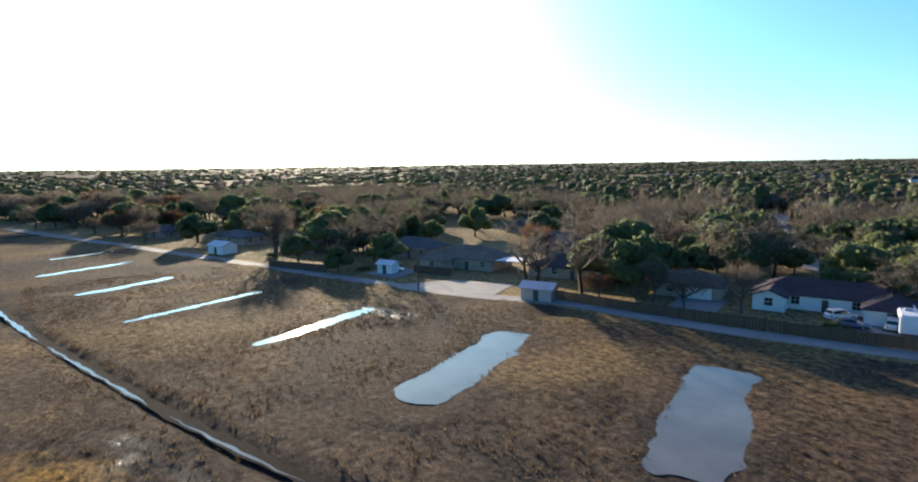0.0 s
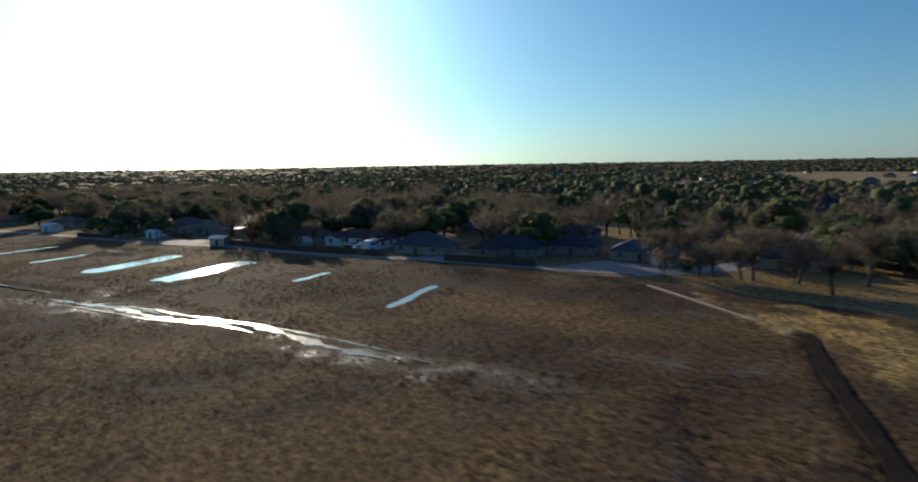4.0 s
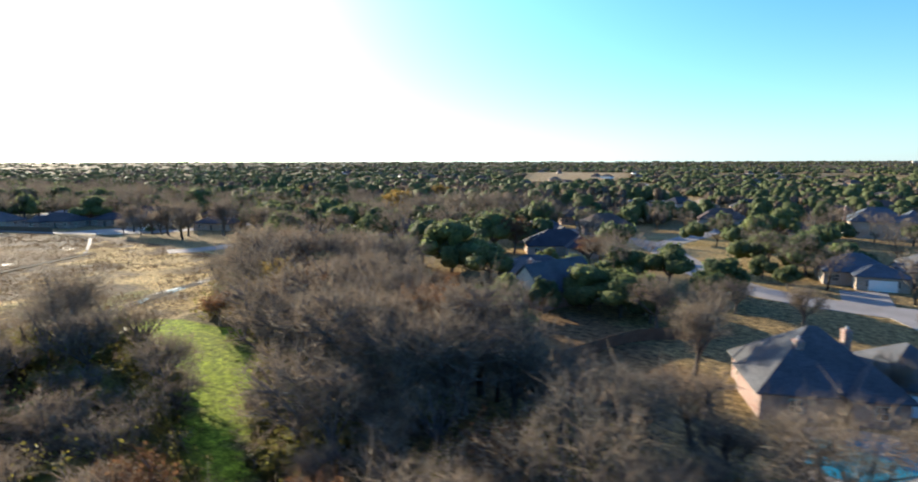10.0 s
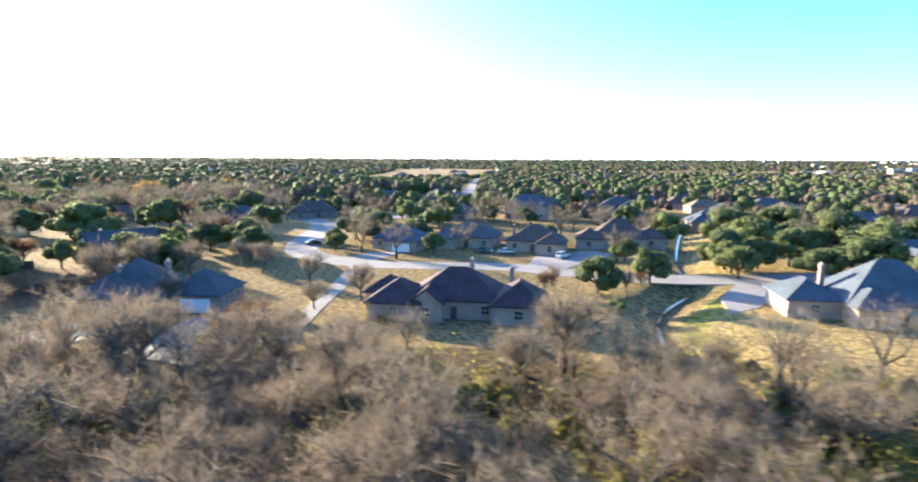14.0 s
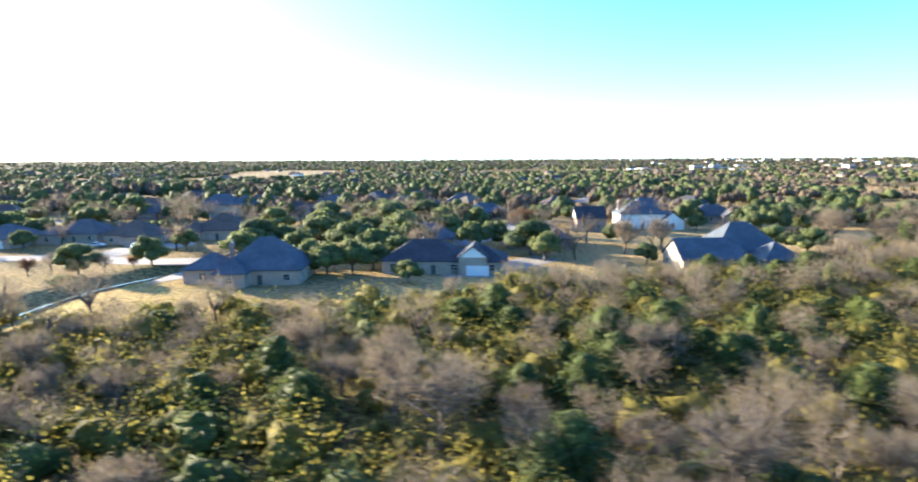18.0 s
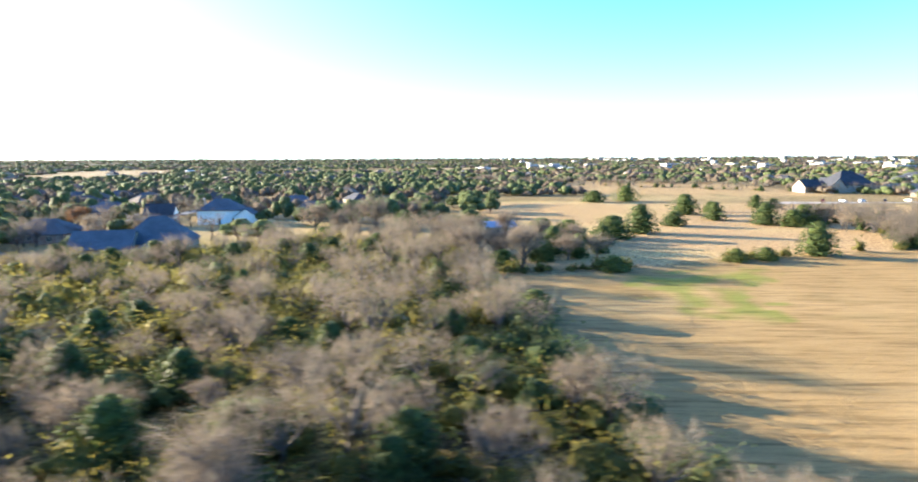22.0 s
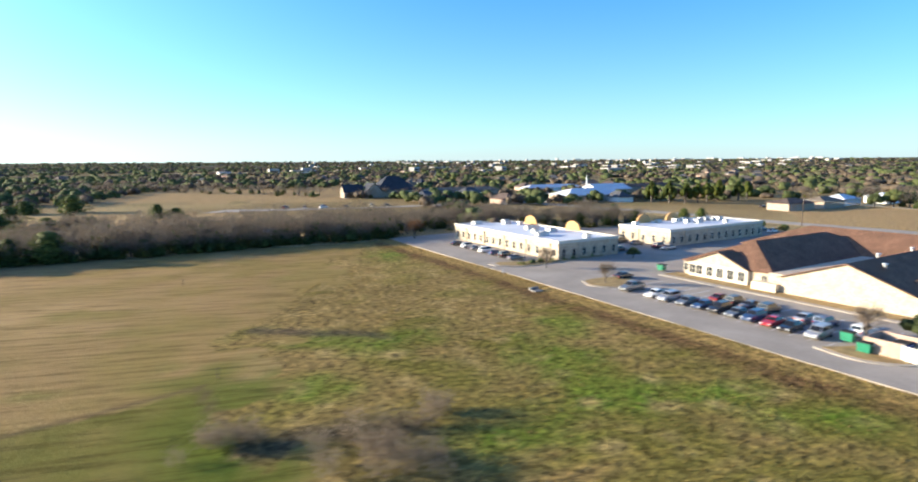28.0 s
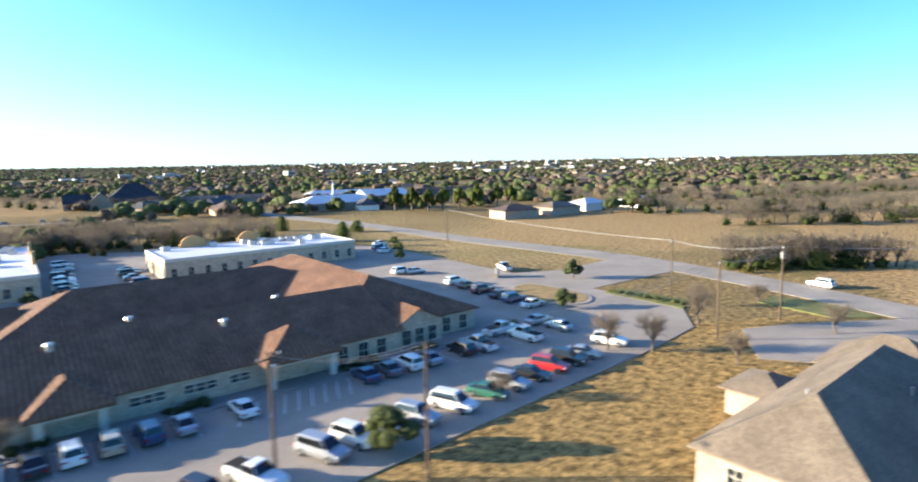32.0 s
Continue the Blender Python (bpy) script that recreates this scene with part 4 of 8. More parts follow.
OAKS = [leaf_tree(50 + k, t, w, 1100) for k, (t, w) in enumerate(((9, 5.4), (8, 4.6), (10, 6.2), (7, 3.9)))]
JUNIPERS = [cedar_tree(70 + k, t, w) for k, (t, w) in enumerate(((6.2, 2.5), (5.4, 2.6), (7, 2.5), (4.6, 2.2)))]
PINES = [leaf_tree(90 + k, t, w, 700, 0.45, 0.5) for k, (t, w) in enumerate(((14, 4.2), (12, 3.8)))]
SHRUBS = [shrub_leaves(110 + k, t, w) for k, (t, w) in enumerate(((2.6, 2.5), (3.1, 2.8), (2.0, 2.7)))]

BARE = species("bare_tree", BARES, BARK, TWIGS, "leafless grey-brown deciduous tree in winter scrub")
RUSTY = species("rust_leaved_tree", [(b[0], coat(b, 130 + k, 700, 0.42)) for k, b in enumerate(BARES[:3])], BARK, RUST, "deciduous tree with dry rust-brown leaves clinging on")
GOLDEN = species("golden_tree", [(b[0], coat(b, 140 + k, 1300, 0.5)) for k, b in enumerate(BARES[:2])], BARK, GOLD, "tree with golden-yellow winter leaves")
OAK = species("live_oak", OAKS, BARK, LIVE_OAK, "round dark green live oak on a winter lawn")
JUNIPER = species("cedar_tree", JUNIPERS, BARK, CEDAR, "dense dark green cedar with a ragged cone crown")
PINE_TREE = species("pine_tree", PINES, BARK, PINE, "tall yellow-green pine with a bare lower trunk")

taken = {}


def plant(kind, x, y, size=1.0, wide=1.0, group="", z=0.0, label=""):
    """One tree as a thing of its own, with trunk and crown."""
    name, forms, text = kind
    k = taken[name] = taken.get(name, 0) + 1
    rng = np.random.default_rng(7000 + 13 * k + len(name))
    trunk, crown = forms[int(rng.integers(len(forms)))]
    ob = thing(name, pose(x, y, z, 0, 0, float(rng.uniform(0, 360))) @ Matrix.Diagonal((size * wide, size * wide, size, 1)), label or text, "tree", group)
    child("trunk", trunk, ob)
    child("crown", crown, ob)
    return ob


def scatter(outline, gap, seed):
    """Loosely even random places within an outline."""
    rng = np.random.default_rng(seed)
    o = np.array(outline)
    x, y = np.meshgrid(np.arange(o[:, 0].min(), o[:, 0].max(), gap), np.arange(o[:, 1].min(), o[:, 1].max(), gap))
    x = x.ravel() + rng.uniform(-0.45, 0.45, x.size) * gap
    y = y.ravel() + rng.uniform(-0.45, 0.45, y.size) * gap
    keep = inside(x, y, outline)
    return x[keep], y[keep], rng


def stuff(name, sets, material, label, category):
    v, t = join(sets)
    return tagged(new(name, tri_mesh(name, v, t, material)), label, category, "", "stuff")


def rows_of(x, y, rng, low, high, base=1.0):
    n = len(x)
    s = rng.uniform(low, high, n)
    return np.stack([x, y, np.zeros(n), rng.uniform(0, 6.28, n), s, s * rng.uniform(0.85, 1.15, n) * base], -1)


# woods that the flight passes over
x, y, rng = scatter(WOODS, 4.5, 201)
keep = (y > 14) & ~inside(x, y, CLEARING) & (near_line(x, y, CLEARING[5:9]) > 3.5) & (near_line(x, y, PATH_LINE) > 4) & ~((x > 300) & (x < 350) & (y > 62) & (rng.random(len(x)) < 0.5))
x, y = x[keep], y[keep]
open_scrub = (value_noise(x, y, 22, 77) > 0.35) & (x > 370)
pick = rng.random(len(x))
things, rest = [], []
cedar_zone = np.clip((x - 400) / 60, 0.12, 1) * np.clip((600 - x) / 60, 0.2, 1)
is_cedar = pick < np.where(y < 95, 0.15, 0.09) * cedar_zone
is_shrub = ~is_cedar & (pick < np.where(x > 370, 0.64, 0.30) + 0.2 * open_scrub)
tall_zone = np.where(x < 240, np.where(y < 36, 0.7, 1.15), np.where(x < 290, 1.05, np.where(x < 380, 0.95, np.where(x > 545, 1.0, 0.75))))
bare = ~is_cedar & ~is_shrub
close = bare & (y < 72)
for i in np.flatnonzero(close)[:: max(1, int(close.sum() / 120))]:
    kind = RUSTY if rng.random() < (0.08 if x[i] < 290 else 0.02) else BARE
    plant(kind, x[i], y[i], tall_zone[i] * rng.uniform(0.65, 1.1), rng.uniform(0.95, 1.3), "woodland trees")
    bare[i] = False
for i in np.flatnonzero(is_cedar):
    plant(JUNIPER, x[i], y[i], rng.uniform(0.6, 1.0), rng.uniform(1.1, 1.6), "woodland cedars")
left = np.flatnonzero(bare)
for k in range(3):
    j = left[k::3]
    r = rows_of(x[j], y[j], rng, 0.75, 1.15)
    r[:, 4:] *= tall_zone[j, None]
    if k == 0:
        wood_sets, limb_sets = [], []
    wood_sets.append(spread(THIN[k][1], r))
    limb_sets.append(spread(THIN_LIMBS[k], r))
stuff("woodland_twigs", wood_sets, TWIGS, "dense leafless winter woodland crowns", "woodland")
stuff("woodland_limbs", limb_sets, BARK, "grey-brown limbs of the winter woodland", "woodland")
j = np.flatnonzero(is_shrub)
dark = rng.random(len(j)) < np.where(x[j] > 400, 0.16, 0.2)
for name, some, material, text in (("woodland_understory", j[~dark], OLIVE, "olive and yellow-green shrubs among the bare trees"), ("woodland_evergreens", j[dark], CEDAR, "dark green bushy cedars and privet in the woods")):
    stuff(name, [spread(SHRUBS[k], rows_of(x[some[k::3]], y[some[k::3]], rng, 0.9, 1.7)) for k in range(3)], material, text, "shrubs")
# brush between the trunks
BRUSH = bare_tree(641, 6.5, 3.6, 5, 3, 3, 0.03)[1]
bx, by, rng_b = scatter(WOODS, 6.4, 207)
keep = (by > 14) & (near_line(bx, by, CLEARING[:6]) > 4) & ~inside(bx, by, CLEARING) & (near_line(bx, by, CLEARING[5:9]) > 4) & (near_line(bx, by, PATH_LINE) > 4)
keep &= (bx < 400) | (rng_b.random(len(bx)) < 0.6)
r = rows_of(bx[keep], by[keep], rng_b, 0.45, 0.85)
r[:, 2] = -2.0 * r[:, 5]
stuff("woodland_brush", [spread(BRUSH, r)], TWIGS, "low tangled leafless brush between the trunks", "brush")
# tall thicket above the grassy clearing
THICKET = [(184, 65), (197, 65), (207, 61), (217, 54), (227, 47), (238, 42), (246, 48), (238, 60), (222, 66), (214, 78), (205, 92), (186, 100), (168, 102), (170, 88)]
tx, ty, rng_k = scatter(THICKET, 4.6, 208)
for k, (px, py) in enumerate(zip(tx, ty)):
    kind = (BARE, OAK, BARE, BARE, JUNIPER, BARE, RUSTY)[k % 7] if px < 205 else (BARE, BARE, BARE, RUSTY, BARE)[k % 5]
    plant(kind, px, py, {"live_oak": 0.95, "bare_tree": 1.22, "cedar_tree": 1.1, "rust_leaved_tree": 1.05}[kind[0]] * rng_k.uniform(0.8, 1.15), 1.15, "woodland trees", 0.0, "" if kind in (BARE, JUNIPER, RUSTY) else "green leafy tree among bare woodland")
for px, py, size in ((242, 57, 1.0), (259, 76, 0.95), (246, 52, 1.0), (250, 57, 0.9), (256, 53, 1.0), (262, 56, 0.85), (265, 51, 0.9), (238, 61, 1.0), (232, 68, 1.1), (235, 55, 1.1), (227, 72, 1.0), (270, 49, 0.8), (284, 52, 0.8), (292, 56, 0.8)):
    plant(BARE, px, py, size, 1.0, "woodland trees")
for px, py, size in ((203, 63.5, 1.05), (206.5, 61, 0.85)):
    plant(GOLDEN, px, py, size, 0.9, "golden trees")
# ragged olive margin of the woods along the track
margin = np.concatenate([np.array(smooth_line(l, 1.3)) for l in ([(200, -24), (195, -6), (189, 16), (184, 32), (180, 42)], [(176, 76), (170, 86), (165, 96), (170, 106)])])
margin = np.concatenate([margin + rng.normal(size=margin.shape) * 1.6 + (k * 2.6, 0) for k in range(2)])
stuff("wood_margin_shrubs", [spread(SHRUBS[k], rows_of(margin[k::3, 0], margin[k::3, 1], rng, 0.8, 1.5, 1.35)) for k in range(3)], OLIVE, "olive-brown thicket along the edge of the woods", "shrubs")
stuff("wood_margin_twigs", [spread(THIN[k][1], rows_of(margin[k::9, 0] + 2, margin[k::9, 1], rng, 0.7, 1.1)) for k in range(3)], TWIGS, "tangled bare branches along the edge of the woods", "woodland")
# low growth along both sides of the clearing
rim = np.concatenate([np.array(smooth_line(l, 1.1)) for l in ([(178, 49), (190, 46), (204, 41), (216, 33), (226, 28), (238, 23)], [(207, 58), (217, 51), (225, 44), (234, 34)])])
rim = np.concatenate([rim + rng.normal(size=rim.shape) * 1.2 for _ in range(2)])
stuff("clearing_shrubs", [spread(SHRUBS[k], rows_of(rim[k::3, 0], rim[k::3, 1], rng, 0.45, 1.0, 1.2)) for k in range(3)], OLIVE, "olive undergrowth along the edge of the grassy clearing", "shrubs")
stuff("clearing_brush", [spread(BRUSH, np.concatenate([rows_of(rim[::3, 0], rim[::3, 1], rng, 0.5, 0.8) + (0, 0, -1.2, 0, 0, 0)]))], TWIGS, "bare brush along the edge of the grassy clearing", "brush")


# ---- houses ----
def hip_roof(l, w, z, pitch, over=0.5, thick=0.18):
    """A hipped roof over a rectangle, with its own underside and fascia."""
    a, b = l / 2 + over, w / 2 + over
    b_ = Build()
    rise = min(a, b) * pitch
    r = abs(a - b)
    ends = [Vector((-r, 0, z + rise)), Vector((r, 0, z + rise))] if a >= b else [Vector((0, -r, z + rise)), Vector((0, r, z + rise))]
    c = [Vector((-a, -b, z)), Vector((a, -b, z)), Vector((a, b, z)), Vector((-a, b, z))]
    if a >= b:
        b_.face([c[0], c[1], ends[1], ends[0]]).face([c[1], c[2], ends[1]]).face([c[2], c[3], ends[0], ends[1]]).face([c[3], c[0], ends[0]])
    else:
        b_.face([c[0], c[1], ends[0]]).face([c[1], c[2], ends[1], ends[0]]).face([c[2], c[3], ends[1]]).face([c[3], c[0], ends[0], ends[1]])
    d = Vector((0, 0, -thick))
    for i in range(4):
        j = (i + 1) % 4
        b_.face([c[i] + d, c[j] + d, c[j], c[i]])
    b_.face([c[3] + d, c[2] + d, c[1] + d, c[0] + d])
    return b_


def gable_roof(l, w, z, pitch, over=0.45, thick=0.16):
    a, b = l / 2 + over, w / 2 + over
    rise = b * pitch
    b_ = Build()
    d = Vector((0, 0, -thick))
    c = [Vector((-a, -b, z)), Vector((a, -b, z)), Vector((a, b, z)), Vector((-a, b, z))]
    t = [Vector((-a, 0, z + rise)), Vector((a, 0, z + rise))]
    b_.face([c[0], c[1], t[1], t[0]]).face([c[2], c[3], t[0], t[1]])
    b_.face([c[1] + d, c[0] + d, t[0] + d, t[1] + d]).face([c[3] + d, c[2] + d, t[1] + d, t[0] + d])
    b_.face([c[0] + d, c[1] + d, c[1], c[0]]).face([c[2] + d, c[3] + d, c[3], c[2]])
    for i, j, k in ((1, 1, 2), (3, 0, 0)):
        b_.face([c[i] + d, t[j] + d, t[j], c[i]])
        b_.face([t[j] + d, c[k] + d, c[k], t[j]])
    return b_


WINDOW = {}


def window_meshes(w, h):
    key = (round(w, 1), round(h, 1))
    if key not in WINDOW:
        f, p = Build(), Build()
        t = 0.07
        for x0, x1, z0, z1 in ((-w / 2 - t, w / 2 + t, -t, 0), (-w / 2 - t, w / 2 + t, h, h + t), (-w / 2 - t, -w / 2, 0, h), (w / 2, w / 2 + t, 0, h), (-0.03, 0.03, 0, h), (-w / 2, w / 2, h * 0.5 - 0.03, h * 0.5 + 0.03)):
            f.box(x0, x1, -0.10, 0.02, z0, z1)
        p.box(-w / 2, w / 2, -0.05, 0.0, 0, h)
        WINDOW[key] = (f.mesh("window", TRIM), p.mesh("pane", GLASS))
    return WINDOW[key]


def add_window(parent, m, w=1.2, h=1.3):
    f, p = window_meshes(w, h)
    ob = child("window", f, parent, "", m)
    child("pane", p, ob)
    return ob


def door_mesh(w, h, material, panels=2):
    b = Build()
    b.box(-w / 2, w / 2, -0.07, 0.02, 0, h, 0.02)
    return b.mesh("door", material)


DOOR = door_mesh(1.0, 2.05, DARK_TRIM)
GARAGE = door_mesh(4.9, 2.2, WHITE, 6)


def block(ob, dx, dy, turn, l, w, h, roof, pitch, roof_mat, wall_mat, gable_mat=None, windows=True, skip=(180,)):
    """One wing of a house: walls, roof and windows, all parts of the house."""
    m = pose(dx, dy, 0, 0, 0, turn)
    a, b = l / 2, w / 2
    child("wall", Build().box(-a, a, -b, b, -0.3, h - 0.02).mesh("wall", wall_mat), ob, "", m)
    shape = hip_roof(l, w, h, pitch) if roof == "hip" else gable_roof(l, w, h, pitch)
    child("roof", shape.mesh("roof", roof_mat), ob, "", m)
    if roof == "gable":
        top = h + b * pitch
        for s in (-1, 1):
            p = [(s * a, -b, h - 0.05), (s * a, b, h - 0.05), (s * a, 0, top)]
            q = [(s * (a - 0.2), y, z) for _, y, z in p]
            g = Build().face(p if s > 0 else p[::-1]).face(q[::-1] if s > 0 else q)
            for i in range(3):
                g.face([p[i], q[i], q[(i + 1) % 3], p[(i + 1) % 3]])
            child("gable", g.mesh("gable", gable_mat or wall_mat), ob, "", m)
    if windows:
        for side, length, depth in ((0, l, b), (180, l, b), (90, w, a), (270, w, a)):
            if side in skip:
                continue
            n = max(1, int(length / 4.2))
            for k in range(n):
                x = (k + 0.5) * length / n - length / 2
                if side == 0 and n > 2 and k == n // 2:
                    child("door", DOOR, ob, "", m @ pose(x, -depth - 0.01, 0.0))
                    continue
                add_window(ob, m @ pose(0, 0, 0, 0, 0, side) @ pose(x, -depth - 0.01, 0.95))
    return m


def chimney(ob, x, y, top, material, size=0.7):
    top -= 0.9
    b = Build()
    b.box(-size / 2, size / 2, -size / 2 * 1.4, size / 2 * 1.4, 1.0, top, 0.06)
    b.box(-size / 2 - 0.08, size / 2 + 0.08, -size / 2 * 1.4 - 0.08, size / 2 * 1.4 + 0.08, top - 0.35, top - 0.15)
    stack = child("chimney", b.mesh("chimney", material), ob, "", pose(x, y, 0))
    child("flue", Build().tube((0, 0, top), (0, 0, top + 0.35), 0.16, 0.14, 8).mesh("flue", METAL), stack)


def house(x, y, turn, blocks, roof_mat, wall_mat, label, stacks=(), garage=None, gable_mat=None, name="house", group="houses of the neighbourhood", windows=True):
    """blocks: (dx, dy, turn, length, width, eaves height, roof form, pitch)."""
    ob = thing(name, pose(x, y, 0, 0, 0, turn), label, "house", group)
    for bl in blocks:
        block(ob, *bl, roof_mat, wall_mat, gable_mat, windows)
    for sx, sy, top in stacks:
        chimney(ob, sx, sy, top, BRICK_RED if wall_mat is not WHITE else BRICK_TAN)
    if garage:
        gx_, gy_, gt = garage
        child("garage_door", GARAGE, ob, "white panelled garage door", pose(gx_, gy_, 0, 0, 0, gt))
    return ob


H = "hip"
G = "gable"
# houses along the alley and the wet meadow
house(-41, 112, 17, [(0, 0, 0, 22, 9.5, 2.6, H, 0.42), (9, -6, 90, 9, 7, 2.6, H, 0.42), (-8, -5.5, 90, 6, 5, 2.6, G, 0.4)], ROOF_RED, WHITE, "long white house with a burgundy hip roof behind a fence")
house(-90, 101, 20, [(0, 0, 0, 17, 10, 2.6, H, 0.42), (5, 6, 90, 8, 7, 2.6, H, 0.42)], ROOF_DARK, BRICK_TAN, "low brick house with a charcoal hip roof", [(2, 2, 5.6)])
house(-116, 92, 20, [(0, 0, 0, 18, 11, 2.7, H, 0.45), (-5, -6, 90, 8, 7, 2.6, H, 0.45)], ROOF_TAN, BRICK_TAN, "tan brick house with a sunlit tan roof")
house(-142, 92, 20, [(0, 0, 0, 17, 11, 2.7, H, 0.42)], ROOF_GREY, BRICK_TAN, "brick house with a weathered grey hip roof")
house(-172, 72, 20, [(0, 0, 0, 15, 9, 2.6, H, 0.4)], ROOF_BROWN, BRICK_RED, "small brick house with a brown roof among trees")
house(-205, 62, 18, [(0, 0, 0, 16, 9, 2.6, H, 0.4)], ROOF_GREY, BRICK_TAN, "brick house with a grey roof among trees")
house(-245, 46, 18, [(0, 0, 0, 16, 9, 2.6, H, 0.4)], ROOF_DARK, BRICK_RED, "brick house with a dark roof beyond the meadow")
house(-62, 104, 20, [(0, 0, 0, 12, 9, 2.6, H, 0.45)], ROOF_BROWN, BRICK_TAN, "brick house half hidden behind bare trees", [(-4, 0, 5.2)], (2, -4.5, 0))
house(-12, 112, 22, [(0, 0, 0, 14, 11, 2.7, H, 0.55), (6, -2, 90, 8, 7, 2.6, H, 0.5)], ROOF_GREY, BRICK_TAN, "brick house with a steep grey hip roof and white garage door", (), (8.9, -3.5, 90))
house(12, 124, 20, [(0, 0, 0, 18, 11, 2.7, H, 0.5), (-5, -5, 90, 8, 7, 2.7, H, 0.5)], ROOF_DARK, BRICK_RED, "brick house with a dark hip roof beside a lawn")
house(44, 140, 20, [(0, 0, 0, 15, 10, 2.7, H, 0.45), (6, -6, 90, 7, 7, 2.7, H, 0.45)], ROOF_BLUE, BRICK_TAN, "house with a blue-grey roof and pale garage", (), (6, -9.6, 0))
house(24, 138, 20, [(0, 0, 0, 13, 10, 2.7, H, 0.45)], ROOF_DARK, BRICK_RED, "brick house with a charcoal roof beside the alley")
house(75, 150, 14, [(0, 0, 0, 16, 10, 2.7, H, 0.45)], ROOF_DARK, BRICK_TAN, "brick house in the shade of large trees")
house(112, 152, 10, [(0, 0, 0, 15, 10, 2.7, H, 0.45)], ROOF_GREY, BRICK_TAN, "grey-roofed house at the end of the straw field")
house(146, 172, 24, [(0, 0, 0, 17, 11, 2.7, H, 0.5)], ROOF_BROWN, BRICK_RED, "brick house with a brown hip roof behind trees")
for x, y, t, r, wmat in ((-158, 156, 20, ROOF_DARK, BRICK_RED), (-120, 130, 20, ROOF_GREY, BRICK_TAN), (-88, 150, 110, ROOF_BROWN, BRICK_TAN), (-30, 160, 20, ROOF_GREY, BRICK_RED), (5, 165, 20, ROOF_DARK, BRICK_TAN),
                          (40, 180, 20, ROOF_GREY, BRICK_RED), (-200, 120, 20, ROOF_BROWN, BRICK_TAN), (-250, 100, 20, ROOF_GREY, BRICK_TAN), (80, 200, 20, ROOF_BROWN, BRICK_RED), (138, 208, 15, ROOF_GREY, BRICK_TAN), (-100, 205, 20, ROOF_DARK, BRICK_TAN), (-40, 210, 20, ROOF_BROWN, BRICK_RED)):
    house(x, y, t, [(0, 0, 0, 17, 11, 2.7, H, 0.45), (4, -5, 90, 8, 7, 2.7, H, 0.45)], r, wmat, "single-storey brick house deep among the trees")

# houses round the street beyond the woods
house(273, 75.5, 20, [(-2.5, 0, 0, 12.5, 11.5, 3.0, H, 0.82), (7.5, 1.5, 0, 9, 9.5, 2.9, H, 0.68), (-6, -2.5, 90, 8, 6.5, 2.9, H, 0.78), (1.5, -4.5, 90, 5, 5, 2.9, H, 0.9)], ROOF_GREY, BRICK_RED, "large brick house with steep grey hip roofs and a pool", [(-4.5, -2, 8.0), (1.5, 1.5, 8.4)], (8, -3.4, 0))
house(230, 103.5, 70, [(0, 0, 0, 15, 9, 3.0, G, 0.95), (2, 6, 90, 8, 8, 3.0, G, 0.8)], ROOF_GREY, BRICK_RED, "red brick house with a steep gable roof", [(-3, 3, 8.6)], None, TRIM)
house(221, 116, 30, [(0, 0, 0, 15, 10, 2.9, H, 0.6)], ROOF_GREY, BRICK_TAN, "tan house with grey hip roof at the wood's edge", [(0, 0, 6.5)])
house(320.5, 92, 14, [(-0.5, 1, 0, 14.5, 11.5, 3.0, H, 0.68), (-9.5, -2.5, 90, 9.5, 8, 2.9, H, 0.66), (9.5, -2, 90, 10, 8, 2.9, H, 0.7), (-12.5, 3, 0, 6.5, 7, 2.9, H, 0.62), (-4.5, -3.5, 90, 7, 5, 2.9, G, 0.8)], ROOF_RED, BRICK_PINK, "large brick house with burgundy hip roofs", [(8, 3.5, 7.8), (1, 7, 8.4)])
house(279, 152, 8, [(0, 0, 0, 13, 11, 3.0, H, 0.55), (3, -6, 0, 9, 7, 2.9, H, 0.5)], ROOF_BLUE, BRICK_TAN, "house with blue-grey roof and white double garage", [], (3, -9.6, 0))
house(299, 163, 6, [(-3, 0, 0, 15, 12, 3.0, H, 0.62), (-9, -5, 90, 9, 7, 3.0, H, 0.6)], ROOF_GREY, BRICK_TAN, "brick house with several grey hips", [(-2, 0, 7.4)])
house(315, 162, 6, [(0, 0, 0, 14, 12, 3.0, H, 0.62), (5, -5, 90, 9, 7, 3.0, H, 0.6)], ROOF_BROWN, BRICK_PINK, "pink brick house with brown hip roofs", [(-6, 0, 7.4)])
house(335, 177, 10, [(0, 0, 0, 15, 13, 3.1, H, 0.72), (-8, -4, 90, 9, 7, 3.0, H, 0.66), (9, 2, 90, 10, 8, 3.0, H, 0.6)], ROOF_BROWN, BRICK_PINK, "brick house with steep brown hip roofs", [(2, 4, 8.8)])
house(290, 246, 8, [(0, 0, 0, 17, 12, 5.6, H, 0.7), (10, 0, 90, 10, 9, 5.4, H, 0.8)], ROOF_BLUE, BRICK_TAN, "two-storey brick house with blue-grey hips", [(-9, 0, 11)])
house(381, 115, 12, [(3, 1, 0, 16, 13, 3.1, H, 0.85), (-9, 1, 90, 10, 8, 3.0, H, 0.6), (-2, -5, 90, 7, 6, 3.0, H, 0.7)], ROOF_BLUE, BRICK_PINK, "brick house with a tall blue-grey hip roof", [(-5.5, 3.5, 8.4)])
